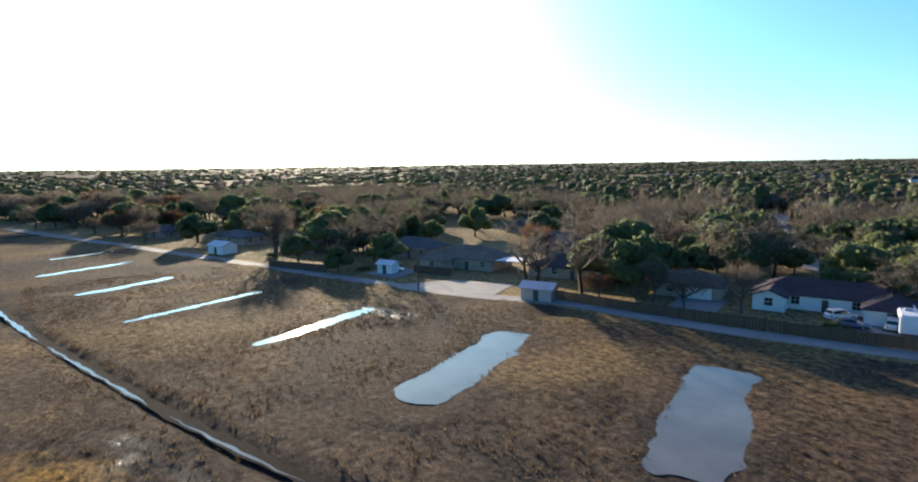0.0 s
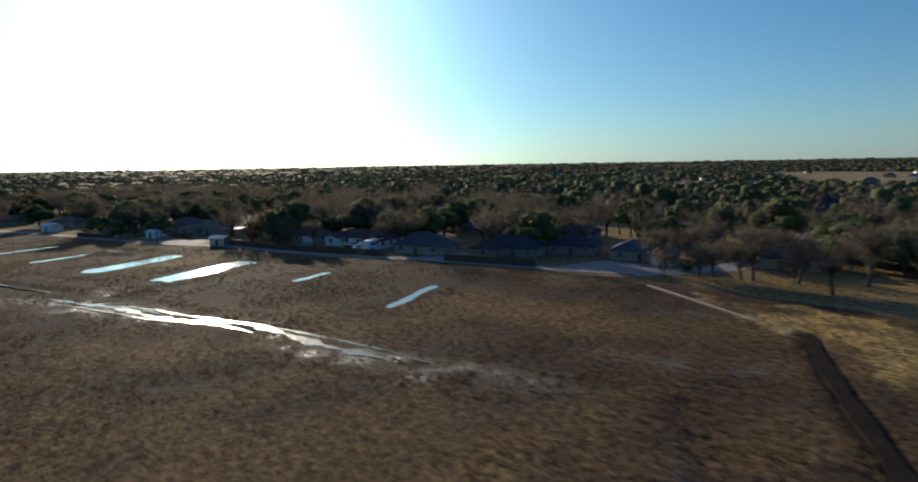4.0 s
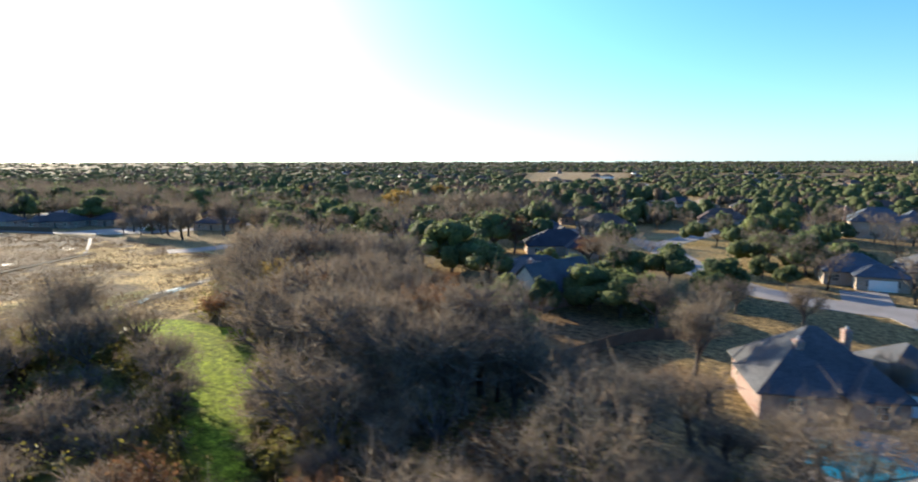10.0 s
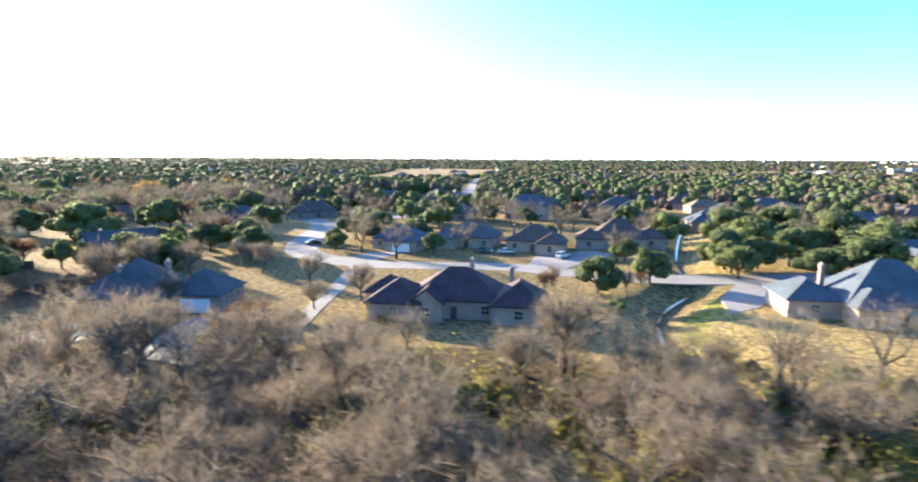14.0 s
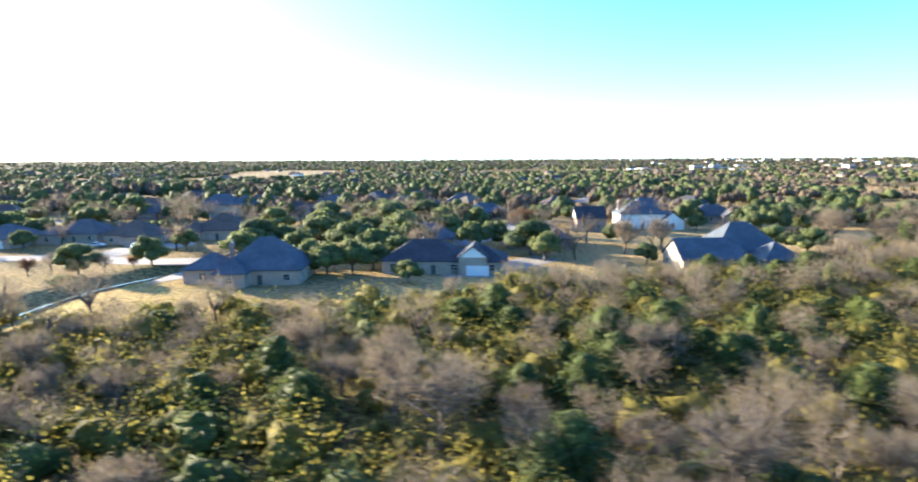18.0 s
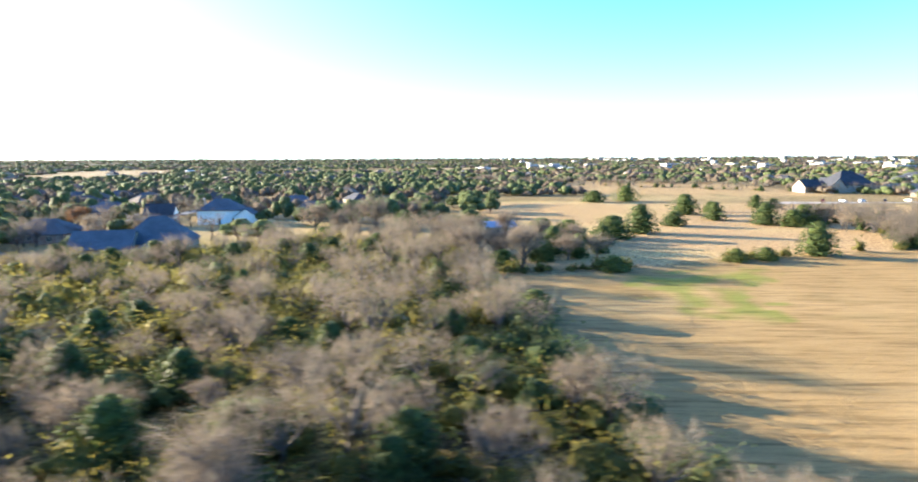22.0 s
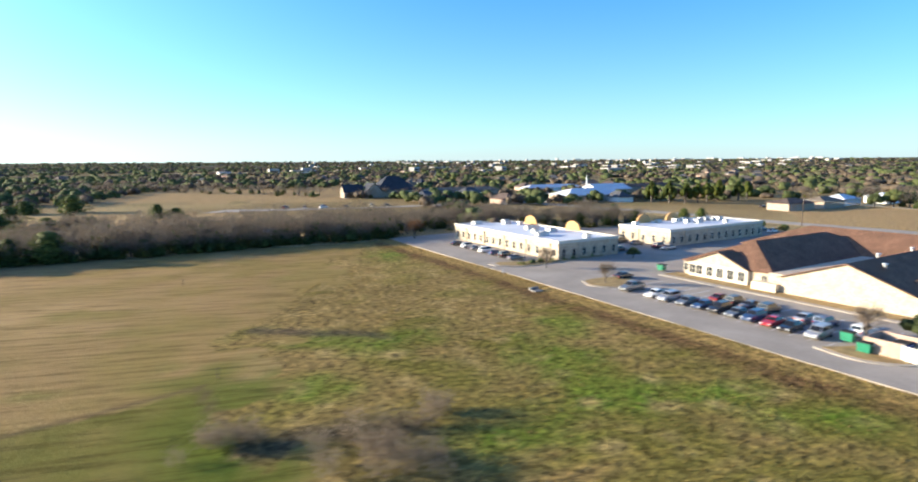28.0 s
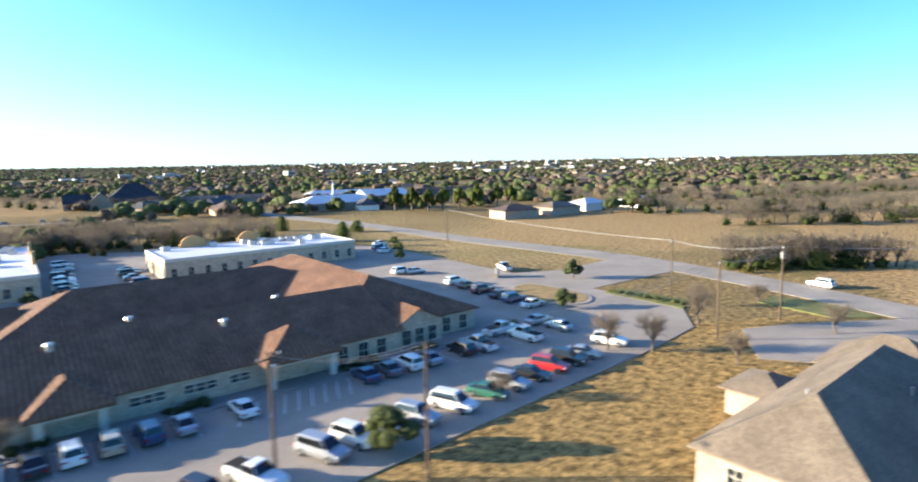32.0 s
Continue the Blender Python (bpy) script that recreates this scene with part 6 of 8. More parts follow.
for u, v in ((7, 8), (15, 12.5), (24, 7), (33, 14)):
    z = 3.1 + 4.2 - abs(v - 10.85) * 0.36
    vent = child("roof_vent", Build().tube((0, 0, -0.5), (0, 0, 0.55), 0.3, 0.3, 8).tube((0, 0, 0.55), (0, 0, 0.8), 0.48, 0.40, 8).mesh("roof_vent", METAL), main, "round metal roof vent", pose(u, v, z))
child("parapet", Build().box(-1.3, 0.5, 22.2, 27, 0, 1.6).mesh("parapet", STUCCO), main, "low plastered screen wall")


PALE_STONE = bricks("pale_tan_stone", (0.60, 0.49, 0.36, 1), (0.44, 0.35, 0.26, 1), (0.5, 0.44, 0.36, 1), 0.6, 0.25)


def flat_office(x, y, turn, l, w, h, arches, label):
    ob = thing("flat_roofed_office", pose(x, y, 0, 0, 0, turn), label, "building", "flat-roofed offices")
    a, b = l / 2, w / 2
    child("wall", Build().box(-a, a, -b, b, -0.3, h - 0.3).mesh("wall", PALE_STONE), ob)
    child("roof", Build().box(-a + 0.35, a - 0.35, -b + 0.35, b - 0.35, h - 0.32, h - 0.2).mesh("roof", MEMBRANE), ob, "white roof membrane")
    for x0, x1, y0, y1 in ((-a - 0.12, a + 0.12, -b - 0.12, -b + 0.35), (-a - 0.12, a + 0.12, b - 0.35, b + 0.12), (-a - 0.12, -a + 0.35, -b + 0.35, b - 0.35), (a - 0.35, a + 0.12, -b + 0.35, b - 0.35)):
        child("parapet", Build().box(x0, x1, y0, y1, h - 0.6, h + 0.1, 0.04).mesh("parapet", TRIM), ob)
    for side, length, depth in ((0, l, b), (180, l, b), (90, w, a), (270, w, a)):
        n = int(length / 3.4)
        m = pose(0, 0, 0, 0, 0, side)
        for k in range(n):
            q = (k + 0.5) * length / n - length / 2
            add_window(ob, m @ pose(q, -depth - 0.01, 0.9), 1.1, 1.9)
            if k % 3 == 1:
                child("pilaster", Build().box(-0.35, 0.35, -0.25, 0, 0, h - 0.6, 0.02).mesh("pilaster", STONE), ob, "", m @ pose(q + length / n / 2, -depth, 0))
    rng = np.random.default_rng(int(x))
    for k in range(12):
        px, py = rng.uniform(-a + 3, a - 3), rng.uniform(-b + 3, b - 3)
        s = rng.uniform(0.7, 1.4)
        unit = child("air_conditioner", Build().box(-s, s, -s * 0.7, s * 0.7, 0, 1.1, 0.05).mesh("air_conditioner", METAL), ob, "grey rooftop air conditioner", pose(px, py, h - 0.2))
        child("fan_grille", Build().tube((0, 0, 1.1), (0, 0, 1.2), s * 0.5, s * 0.5, 10).mesh("fan_grille", DARK_TRIM), unit)
    for ax, ay, at in arches:
        arch = [(-3.4, h - 0.3)] + [(-3.0 * math.cos(t) * 1.0, h + 0.4 + 2.2 * math.sin(t)) for t in np.linspace(0, math.pi, 12)] + [(3.4, h - 0.3)]
        g = Build()
        f, r = [(x_, -0.3, z_) for x_, z_ in arch], [(x_, 0.3, z_) for x_, z_ in arch]
        g.face(f[::-1]).face(r)
        for i in range(len(arch) - 1):
            g.face([f[i], f[i + 1], r[i + 1], r[i]])
        child("arched_parapet", g.mesh("arched_parapet", ARCH), ob, "round-topped ochre parapet", pose(ax, ay, 0, 0, 0, at))
    return ob


ARCH = plain("ochre_stucco", (0.56, 0.33, 0.14), 0.9, 0, 0.12, 1.5, 0.15)
flat_office(837, 160, 17, 20.5, 51, 4.9, [(10.0, 12, 90), (10.0, -8, 90)], "cream stucco office with a white flat roof")
flat_office(893.5, 162.5, 18, 45.5, 19.5, 4.9, [(-12, 9.5, 0), (2, 9.5, 0)], "long cream office with a white flat roof")

# bins in their enclosure
enclosure = thing("bin_enclosure", pose(848.3, 53.4, 0.24, 0, 0, OT), "low brick bin enclosure with open steel gates", "enclosure")
for x0, x1, y0, y1 in ((-2.4, -2.2, 0, 4.2), (2.2, 2.4, 0, 4.2), (-2.4, 2.4, 4.2, 4.4)):
    child("panel", Build().box(x0, x1, y0, y1, 0, 2.0, 0.03).mesh("panel", BRICK_PINK), enclosure)
for s in (-1, 1):
    gate = child("gate", Build().box(-0.05, 0.05, -2.0, 0, 0.1, 1.9).mesh("gate", METAL), enclosure, "open grey steel gate", pose(s * 2.45, 0, 0, 0, 0, s * 14))
    for k in range(5):
        child("board", Build().box(-0.08, 0.08, -0.38, 0, 0.15, 1.85).mesh("board", METAL), gate, "", pose(0, -0.4 * k - 0.02, 0))
PLASTIC_BLUE = plain("blue_steel_bin", (0.01, 0.06, 0.30), 0.5, 0, 0.2, 2, 0.2)
PLASTIC_GREEN = plain("green_steel_bin", (0.015, 0.20, 0.11), 0.5, 0, 0.2, 2, 0.2)
for mat, x, y, w, text in ((PLASTIC_BLUE, 849.2, 55.0, 1.9, "large blue steel refuse bin inside an enclosure"), (PLASTIC_GREEN, 844.6, 56.3, 1.6, "green steel refuse bin on a curb island"), (PLASTIC_GREEN, 846.4, 60.6, 1.2, "small green bin near parked cars"), (PLASTIC_GREEN, 851.5, 113.5, 1.4, "dark green refuse bin beside the drive")):
    ob = thing("refuse_bin", pose(x, y, 0.26, 0, 0, OT), text, "bin", "refuse bins")
    body = loft([[Vector((-w / 2 * k, -0.8 * k, z)), Vector((w / 2 * k, -0.8 * k, z)), Vector((w / 2 * k, 0.8 * k, z)), Vector((-w / 2 * k, 0.8 * k, z))] for k, z in ((0.88, 0.1), (1.0, 1.3))])
    child("body", body.mesh("body", mat), ob)
    child("lid", Build().box(-w / 2 - 0.05, w / 2 + 0.05, -0.85, 0.85, 1.3, 1.42, 0.03).mesh("lid", RUBBER), ob, "black plastic lid")
    child("rib", Build().box(-w / 2 - 0.06, w / 2 + 0.06, -0.86, -0.78, 0.75, 0.9).mesh("rib", mat), ob)
    child("sticker", Build().box(-0.25, 0.25, -0.90, -0.87, 0.95, 1.2).mesh("sticker", LINE), ob, "pale worn sticker")

# parked cars, row by row
tones = ["black", "silver", "grey", "white", "blue", "black", "grey", "maroon", "silver", "white", "black", "tan"]
rng = random.Random(5)
ROW_A = [(835.0, 97.6, "pickup", "grey"), (836.2, 91.5, "sedan", "white"), (837, 88.4, "suv", "silver"), (838.3, 85, "sedan", "grey"), (839.4, 82, "sedan", "blue"), (840.2, 79, "suv", "black"), (841.2, 76, "sedan", "grey"), (842, 73.2, "suv", "blue"), (842.8, 70.2, "sedan", "red"), (843.4, 67.3, "sedan", "black"), (844.6, 63.6, "minivan", "silver")]
ROW_B = [(845.5, 85.5, "sedan", "maroon"), (846.2, 82.6, "suv", "black"), (847.0, 79.7, "sedan", "grey"), (847.8, 76.6, "suv", "black"), (849.2, 70.6, "sedan", "silver"), (850, 67.7, "suv", "blue"), (851.2, 62.6, "suv", "white")]
for x, y, kind, tone_name in ROW_A:
    car(kind, tone_name, x, y, OT + 180 + rng.uniform(-3, 3))
for x, y, kind, tone_name in ROW_B:
    car(kind, tone_name, x, y, OT + rng.uniform(-3, 3))
car("sedan", "black", 839.3, 108.5, OT)
FRONT = [(1.5, "pickup", "white"), (4.4, "sedan", "black"), (7.0, "suv", "white"), (10.0, "suv", "tan"), (13.0, "suv", "blue"), (16.0, "sedan", "silver"), (21.5, "sedan", "white"), (35.5, "sedan", "blue"), (38.5, "sedan", "grey"), (41.3, "suv", "white"), (44.2, "sedan", "silver"), (49.5, "suv", "black"), (52.5, "pickup", "white"), (60, "pickup", "white"), (67, "sedan", "silver")]
for u, kind, tone_name in FRONT:
    x, y = off(u, -6.0 if u < 55 else -7)
    car(kind, tone_name, x, y, OT + 90 + rng.uniform(-4, 4))
EDGE_ROW = [(861, 43.2, "suv", "silver"), (865, 44.8, "pickup", "green"), (869.4, 46.4, "suv", "black"), (874.2, 48.2, "sedan", "grey"), (877, 49.2, "suv", "silver"), (879.8, 50.2, "suv", "white"), (884, 52, "suv", "white"), (886.9, 52.8, "suv", "black"), (890.4, 54.2, "pickup", "white"), (895.8, 56.6, "minivan", "silver"), (898.8, 57.8, "suv", "white"), (902.2, 59, "sedan", "white"), (905.2, 60, "suv", "silver"), (909.4, 61.4, "minivan", "white"), (913.8, 62.9, "sedan", "green"), (917.0, 64.2, "suv", "silver"), (920.4, 65.7, "sedan", "black"), (923.6, 67.2, "suv", "red"), (926.8, 68.4, "suv", "black"), (929.8, 69.7, "sedan", "silver"), (935.8, 72.6, "suv", "white")]
for x, y, kind, tone_name in EDGE_ROW:
    car(kind, tone_name, x, y, OT - 68 + rng.uniform(-4, 4))
for x, y, kind, tone_name in ((924.6, 83, "pickup", "white"), (932, 85.5, "sedan", "silver"), (936, 95, "sedan", "white"), (934.6, 99.5, "suv", "blue"), (933.8, 103.4, "sedan", "black"), (932.4, 108.4, "suv", "maroon"), (931.3, 113.5, "sedan", "black"), (930.4, 118, "suv", "white"), (926.4, 132.5, "sedan", "silver"), (923.4, 133.5, "suv", "white"),
                             (927.5, 166, "sedan", "white"), (927.2, 171, "suv", "blue"), (928.6, 176, "sedan", "silver"), (929.6, 181, "sedan", "white")):
    car(kind, tone_name, x, y, OT + rng.uniform(-5, 5))
for k, (x, y) in enumerate([(816.9, 166), (818.6, 160), (820.0, 155), (821.3, 150.5), (822.6, 146), (823.8, 141.5), (825, 137)] + [(852.5, 160.5), (853.5, 157), (854.5, 153.5), (855.4, 150), (856.3, 146.5), (857.2, 143), (850, 171), (849, 175), (848, 179)] + [(865, 163.5), (866.2, 158), (868, 152.5), (870.8, 145), (871.6, 141.5)]):
    car(("sedan", "suv", "sedan", "minivan")[k % 4], tones[k % 12], x, y, OT + rng.uniform(-4, 4))
car("pickup", "white", 946, 128, OT + 70)
car("suv", "white", 992, 86, 100, 0.1, "white van driving along the road")
# cars in the neighbourhood
for x, y, t, kind, tone_name, text in ((-29, 104, 105, "minivan", "white", "white car beside a house"), (14, 121, 20, "sedan", "white", "white car on a driveway"), (-122, 73, 40, "sedan", "silver", "silver car in a driveway"), (304, 150, 10, "sedan", "black", "black car on a front lawn drive"), (310, 151, 10, "sedan", "silver", "silver car on a front drive"), (325, 150, 70, "suv", "white", "white car in a driveway"), (254.5, 145, 60, "sedan", "black", "dark car parked on the street"), (-33, 100, 20, "sedan", "blue", "blue car by a fence"), (-36, 104, 60, "suv", "white", "white car beside a fence")):
    car(kind, tone_name, x, y, t, 0.08, text)

# a white motor coach by the fence
coach = thing("motor_coach", pose(-27.5, 105, 0.05, 0, 0, 110), "white motor coach parked by the fence", "coach")
child("body", loft([[Vector((x, -w, z0)), Vector((x, w, z0)), Vector((x, w, z1)), Vector((x, w * 0.85, z1 + 0.25)), Vector((x, -w * 0.85, z1 + 0.25)), Vector((x, -w, z1))] for x, w, z0, z1 in ((-4.6, 1.15, 0.5, 2.75), (-4.3, 1.25, 0.4, 2.9), (4.0, 1.25, 0.4, 2.9), (4.5, 1.15, 0.5, 2.5))]).mesh("body", WHITE), coach)
for s in (-1, 1):
    for x in (-2.9, -1.3, 0.3, 1.9):
        child("side_window", Build().box(x - 0.7, x + 0.7, s * 1.25 - 0.02, s * 1.25 + 0.02, 1.7, 2.4).mesh("side_window", CAR_GLASS), coach, "dark side window")
    for x in (-2.8, 3.0):
        child("wheel", Build().tube((x, s * 1.2 - 0.14, 0.45), (x, s * 1.2 + 0.14, 0.45), 0.45, 0.45, 12).mesh("wheel", RUBBER), coach)
child("air_conditioner", Build().box(-1, 0.2, -0.5, 0.5, 3.1, 3.4, 0.05).mesh("air_conditioner", METAL), coach)

# brown-roofed house near the end of the flight
last = thing("brick_office_house", pose(937.6, 40.9, 0, 0, 0, 20), "pink brick building with a broad tan shingle roof", "building")
block(last, 0, 0, 0, 29, 12, 3.0, H, 0.65, ROOF_TAN, BRICK_PINK, None, True, (0,))
block(last, 2.5, 7.6, 0, 6.2, 5.4, 2.7, H, 0.4, ROOF_TAN, BRICK_PINK, None, False)
block(last, 6.5, -9.5, 90, 16, 12, 3.0, H, 0.62, ROOF_TAN, BRICK_PINK, None, True, (90, 270))
block(last, 17, 1.0, 90, 11, 9, 3.0, H, 0.6, ROOF_TAN, BRICK_PINK, None, False)
child("door", DOOR, last, "white side door", pose(-14.52, -3, 0, 0, 0, 270))
for x, y in ((-7.5, 0.9), (2.6, -3.5), (6.2, -5.0)):
    child("roof_vent", Build().tube((x, y, 4.5), (x, y, 7.3 - abs(y) * 0.5), 0.10, 0.10, 8).tube((x, y, 7.3 - abs(y) * 0.5), (x, y, 7.45 - abs(y) * 0.5), 0.14, 0.14, 8).mesh("roof_vent", METAL), last)
# ---- poles and cables ----
POLES = [(891.9, 53.8, 10.6), (903.1, 49.8, 11.2), (950, 68.4, 11.2), (966, 72.4, 11.6), (961, 90.5, 10.6), (949.8, 177, 10.5), (1010, 60, 11.5), (880, 30, 11)]


def utility_pole(x, y, tall, arms=True, can=False):
    ob = thing("utility_pole", pose(x, y, 0, 0, 0, 40), "weathered wooden utility pole standing in winter grass", "pole", "utility poles")
    child("shaft", Build().tube((0, 0, -0.5), (0, 0, tall), 0.16, 0.11, 8).mesh("shaft", POLE), ob)
    if arms:
        arm = child("crossarm", Build().box(-1.2, 1.2, -0.06, 0.06, tall - 0.6, tall - 0.47).mesh("crossarm", POLE), ob)
        for k in (-1.05, 0, 1.05):
            child("insulator", Build().tube((k, 0, tall - 0.47), (k, 0, tall - 0.22), 0.06, 0.04, 6).mesh("insulator", LINE), arm)
    if can:
        child("transformer", Build().tube((0.35, 0, tall - 2.2), (0.35, 0, tall - 1.2), 0.28, 0.28, 10).mesh("transformer", METAL), ob, "grey steel transformer can")
    return ob


for i, (x, y, tall) in enumerate(POLES):
    utility_pole(x, y, tall, i not in (1,), i in (0, 3))
utility_pole(-99.6, 65.2, 9.0)
utility_pole(-57, 160, 9.0, False)
utility_pole(375, 175, 9.0, False)


def cable(a, b, sag):
    line = bpy.data.curves.new("cable", "CURVE")
    line.dimensions = "3D"
    line.bevel_depth = 0.018
    s = line.splines.new("POLY")
    s.points.add(14)
    for i in range(15):
        t = i / 14
        p = Vector(a).lerp(Vector(b), t)
        s.points[i].co = (p.x, p.y, p.z - sag * 4 * t * (1 - t), 1)
    ob = new("power_cable", line)
    line.materials.append(WIRE)
    return tagged(ob, "thin sagging overhead power cable", "cable", "power cables")


for i, j in ((0, 1), (1, 2), (2, 3), (3, 6), (4, 3), (5, 4)):
    for k in (-0.9, 0.0, 0.9):
        (x0, y0, z0), (x1, y1, z1) = POLES[i], POLES[j]
        cable((x0 + k * 0.6, y0 - k * 0.6, z0 - 0.25), (x1 + k * 0.6, y1 - k * 0.6, z1 - 0.25), 0.9)

# ---- meadow fence, sheds and yard things ----
FENCE = smooth_line([(-78, 80), (-60, 83.5), (-46, 87.5), (-30, 92), (-14, 98.5)], 2.4)
fence = thing("wooden_fence", Matrix.Identity(4), "tall brown weathered wooden privacy fence along the alley", "fence")
for i, (p, q) in enumerate(zip(FENCE, FENCE[1:])):
    a = Vector((*p, 0))
    d = Vector((*q, 0)) - a
    t = math.degrees(math.atan2(d.y, d.x))
    child("post", Build().box(-0.06, 0.06, -0.06, 0.06, -0.2, 1.95).mesh("post", TIMBER), fence, "", pose(a.x, a.y, 0, 0, 0, t))
    n = int(d.length / 0.40)
    for k in range(n):
        at = a + d * ((k + 0.5) / n)
        if "picket" not in taken:
            taken["picket"] = [Build().box(-0.19, 0.19, -0.02, 0.02, 0.02, h_, 0.008).mesh("board", TIMBER) for h_ in (1.82, 1.86, 1.78)]
        child("board", taken["picket"][(i * 7 + k * 5) % 3], fence, "", pose(at.x, at.y, 0, 0, 0, t))
    for z in (0.4, 1.5):
        child("rail", Build().box(0, d.length, 0.03, 0.08, z, z + 0.09).mesh("rail", TIMBER), fence, "", pose(a.x, a.y, 0, 0, 0, t))
fence_2 = thing("wooden_fence", Matrix.Identity(4), "grey-brown wooden fence in the shade of trees", "fence")
for line in ([(240.6, 64.3), (245, 75), (249.6, 86), (258, 92)], [(214, 84), (220, 90)], [(5, 104), (30, 112)], [(-118, 76), (-108, 80)], [(-150, 52), (-132, 60)]):
    line = smooth_line(line, 2.4)
    for p, q in zip(line, line[1:]):
        a, d = Vector((*p, 0)), Vector((q[0] - p[0], q[1] - p[1], 0))
        child("panel", Build().box(0, d.length - 0.03, -0.03, 0.03, 0, 1.75, 0.01).mesh("panel", TIMBER), fence_2, "", pose(a.x, a.y, 0, 0, 0, math.degrees(math.atan2(d.y, d.x))))


def shed(x, y, turn, l, w, h, roof_mat, wall_mat, label):
    ob = thing("shed", pose(x, y, 0, 0, 0, turn), label, "shed", "garden sheds")
    block(ob, 0, 0, 0, l, w, h, G, 0.4, roof_mat, wall_mat, None, False)
    child("door", DOOR, ob, "", pose(0, -w / 2 - 0.01, 0))
    return ob


shed(-78, 78.5, 25, 6, 4, 2.4, METAL, METAL, "pale metal shed beside the alley")
shed(-121.5, 71, 25, 4, 3.2, 2.3, MEMBRANE, WHITE, "small white shed with white roof")
shed(-184, 50, 20, 7, 5, 2.6, MEMBRANE, WHITE, "white shed beyond the meadow")
shed(207, 88, 40, 3.4, 2.4, 1.9, MEMBRANE, WHITE, "small white shed in shade of trees")
shed(332, 196, 10, 4, 3, 2.2, MEMBRANE, WHITE, "white garden shed on a lawn")
shed(760, 200, 15, 4.5, 3.5, 2.4, MEMBRANE, WHITE, "small white shed behind a hedge")
shed(576, 188, 15, 12, 7, 3.0, METAL, BRICK_TAN, "low grey farm shed behind cedars")
shed(592, 176, 20, 6, 4, 2.6, METAL, METAL, "grey tin shed behind cedars")
carport = thing("carport", pose(-105, 95, 0, 0, 0, 25), "white flat-roofed carport on thin posts", "carport")
child("roof", Build().box(-4, 4, -3, 3, 2.5, 2.68, 0.03).mesh("roof", MEMBRANE), carport)
for x in (-3.7, 3.7):
    for y in (-2.7, 2.7):
        child("post", Build().tube((x, y, -0.1), (x, y, 2.5), 0.06, 0.06, 6).mesh("post", WHITE), carport)

# swimming pool behind the brick house
deck = [(269, 57), (271, 54.5), (276, 55), (281, 60), (282, 66), (277, 68), (270, 65.5)]
slab("pool_deck", smooth_line(deck + [deck[0]], 1.0)[:-1], CURB, "pale stone deck round the pool", "deck", 0.14)
shore("pool_water", [(270.6, 58), (272.5, 56.6), (276, 57.5), (279.6, 61.5), (280, 64.5), (276.5, 66), (271.5, 63.6)], POOL_WATER, "clear turquoise water in a swimming pool", 0.17, 700, 0.1)

# road and shops beyond the offices
strip("main_road", [(866, 420), (908, 306), (934, 250), (958, 182), (979, 132), (985, 100), (987.5, 66), (990, 10), (990, -120)], 10, ASPHALT, "broad grey road past the offices", "road", 0.07)
slab("drive_mouth", [(944, 124), (950, 102), (966, 107), (981, 111), (976, 130), (958, 122)], PAVING, "concrete driveway mouth joining the road", "driveway", 0.085)
slab("east_drive", [(949, 60.5), (957, 71), (966, 70), (984, 65), (984, 55), (968, 52), (955, 56)], PAVING, "concrete drive beside the tan-roofed building", "driveway", 0.082)
slab("verge_1", [(953, 99), (957.5, 100.5), (962.5, 87), (957.5, 83.5)], LAWN, "clipped green verge by the drive", "lawn", 0.20)
slab("verge_2", [(972, 82), (978, 84), (981.5, 74), (980.5, 67), (974, 70)], LAWN, "green verge between drive and road", "lawn", 0.18)
sign = thing("monument_sign", pose(941, 121, 0.1, 0, 0, 60), "low stone monument sign beside the drive", "sign")
child("plinth", Build().box(-1.5, 1.5, -0.4, 0.4, 0, 1.0, 0.05).mesh("plinth", STONE), sign)
child("panel", Build().box(-1.2, 1.2, -0.3, 0.3, 1.0, 2.0, 0.05).mesh("panel", TRIM), sign)

# ---- small things in the mixed field and yards ----
STUB = Build().tube((0, 0, -0.3), (0.03, 0, 1.3), 0.10, 0.08, 7).mesh("wooden_stub", POLE)
for x, y in ((749, 126), (764.5, 68.3), (768.7, 53.5), (771.4, 37.6)):
    ob = new("wooden_stub", STUB)
    ob.matrix_basis = pose(x, y, 0, 2, 3, x)
    tagged(ob, "short weathered wooden stub in rough grass", "post", "wooden stubs")
inlet = thing("drain_inlet", pose(817.0, 103.3, 0, 0, 0, OT), "low concrete drain inlet in grass beside the lot", "drain")
child("headwall", Build().box(-1.0, 1.0, -0.2, 0.2, -0.2, 0.55, 0.04).mesh("headwall", CONCRETE), inlet)
child("apron", Build().box(-1.0, 1.0, -1.6, -0.2, -0.2, 0.10, 0.03).mesh("apron", CONCRETE), inlet)
child("pipe", Build().tube((0, -0.45, 0.25), (0, -0.1, 0.25), 0.22, 0.22, 10).mesh("pipe", RUBBER), inlet)
hydrant = thing("fire_hydrant", pose(816.4, 121, 0), "small pale fire hydrant beside the lot", "hydrant")
child("barrel", Build().tube((0, 0, -0.1), (0, 0, 0.65), 0.13, 0.12, 8).mesh("barrel", LINE), hydrant)
child("cap", Build().tube((0, 0, 0.65), (0, 0, 0.82), 0.16, 0.06, 8).mesh("cap", LINE), hydrant)


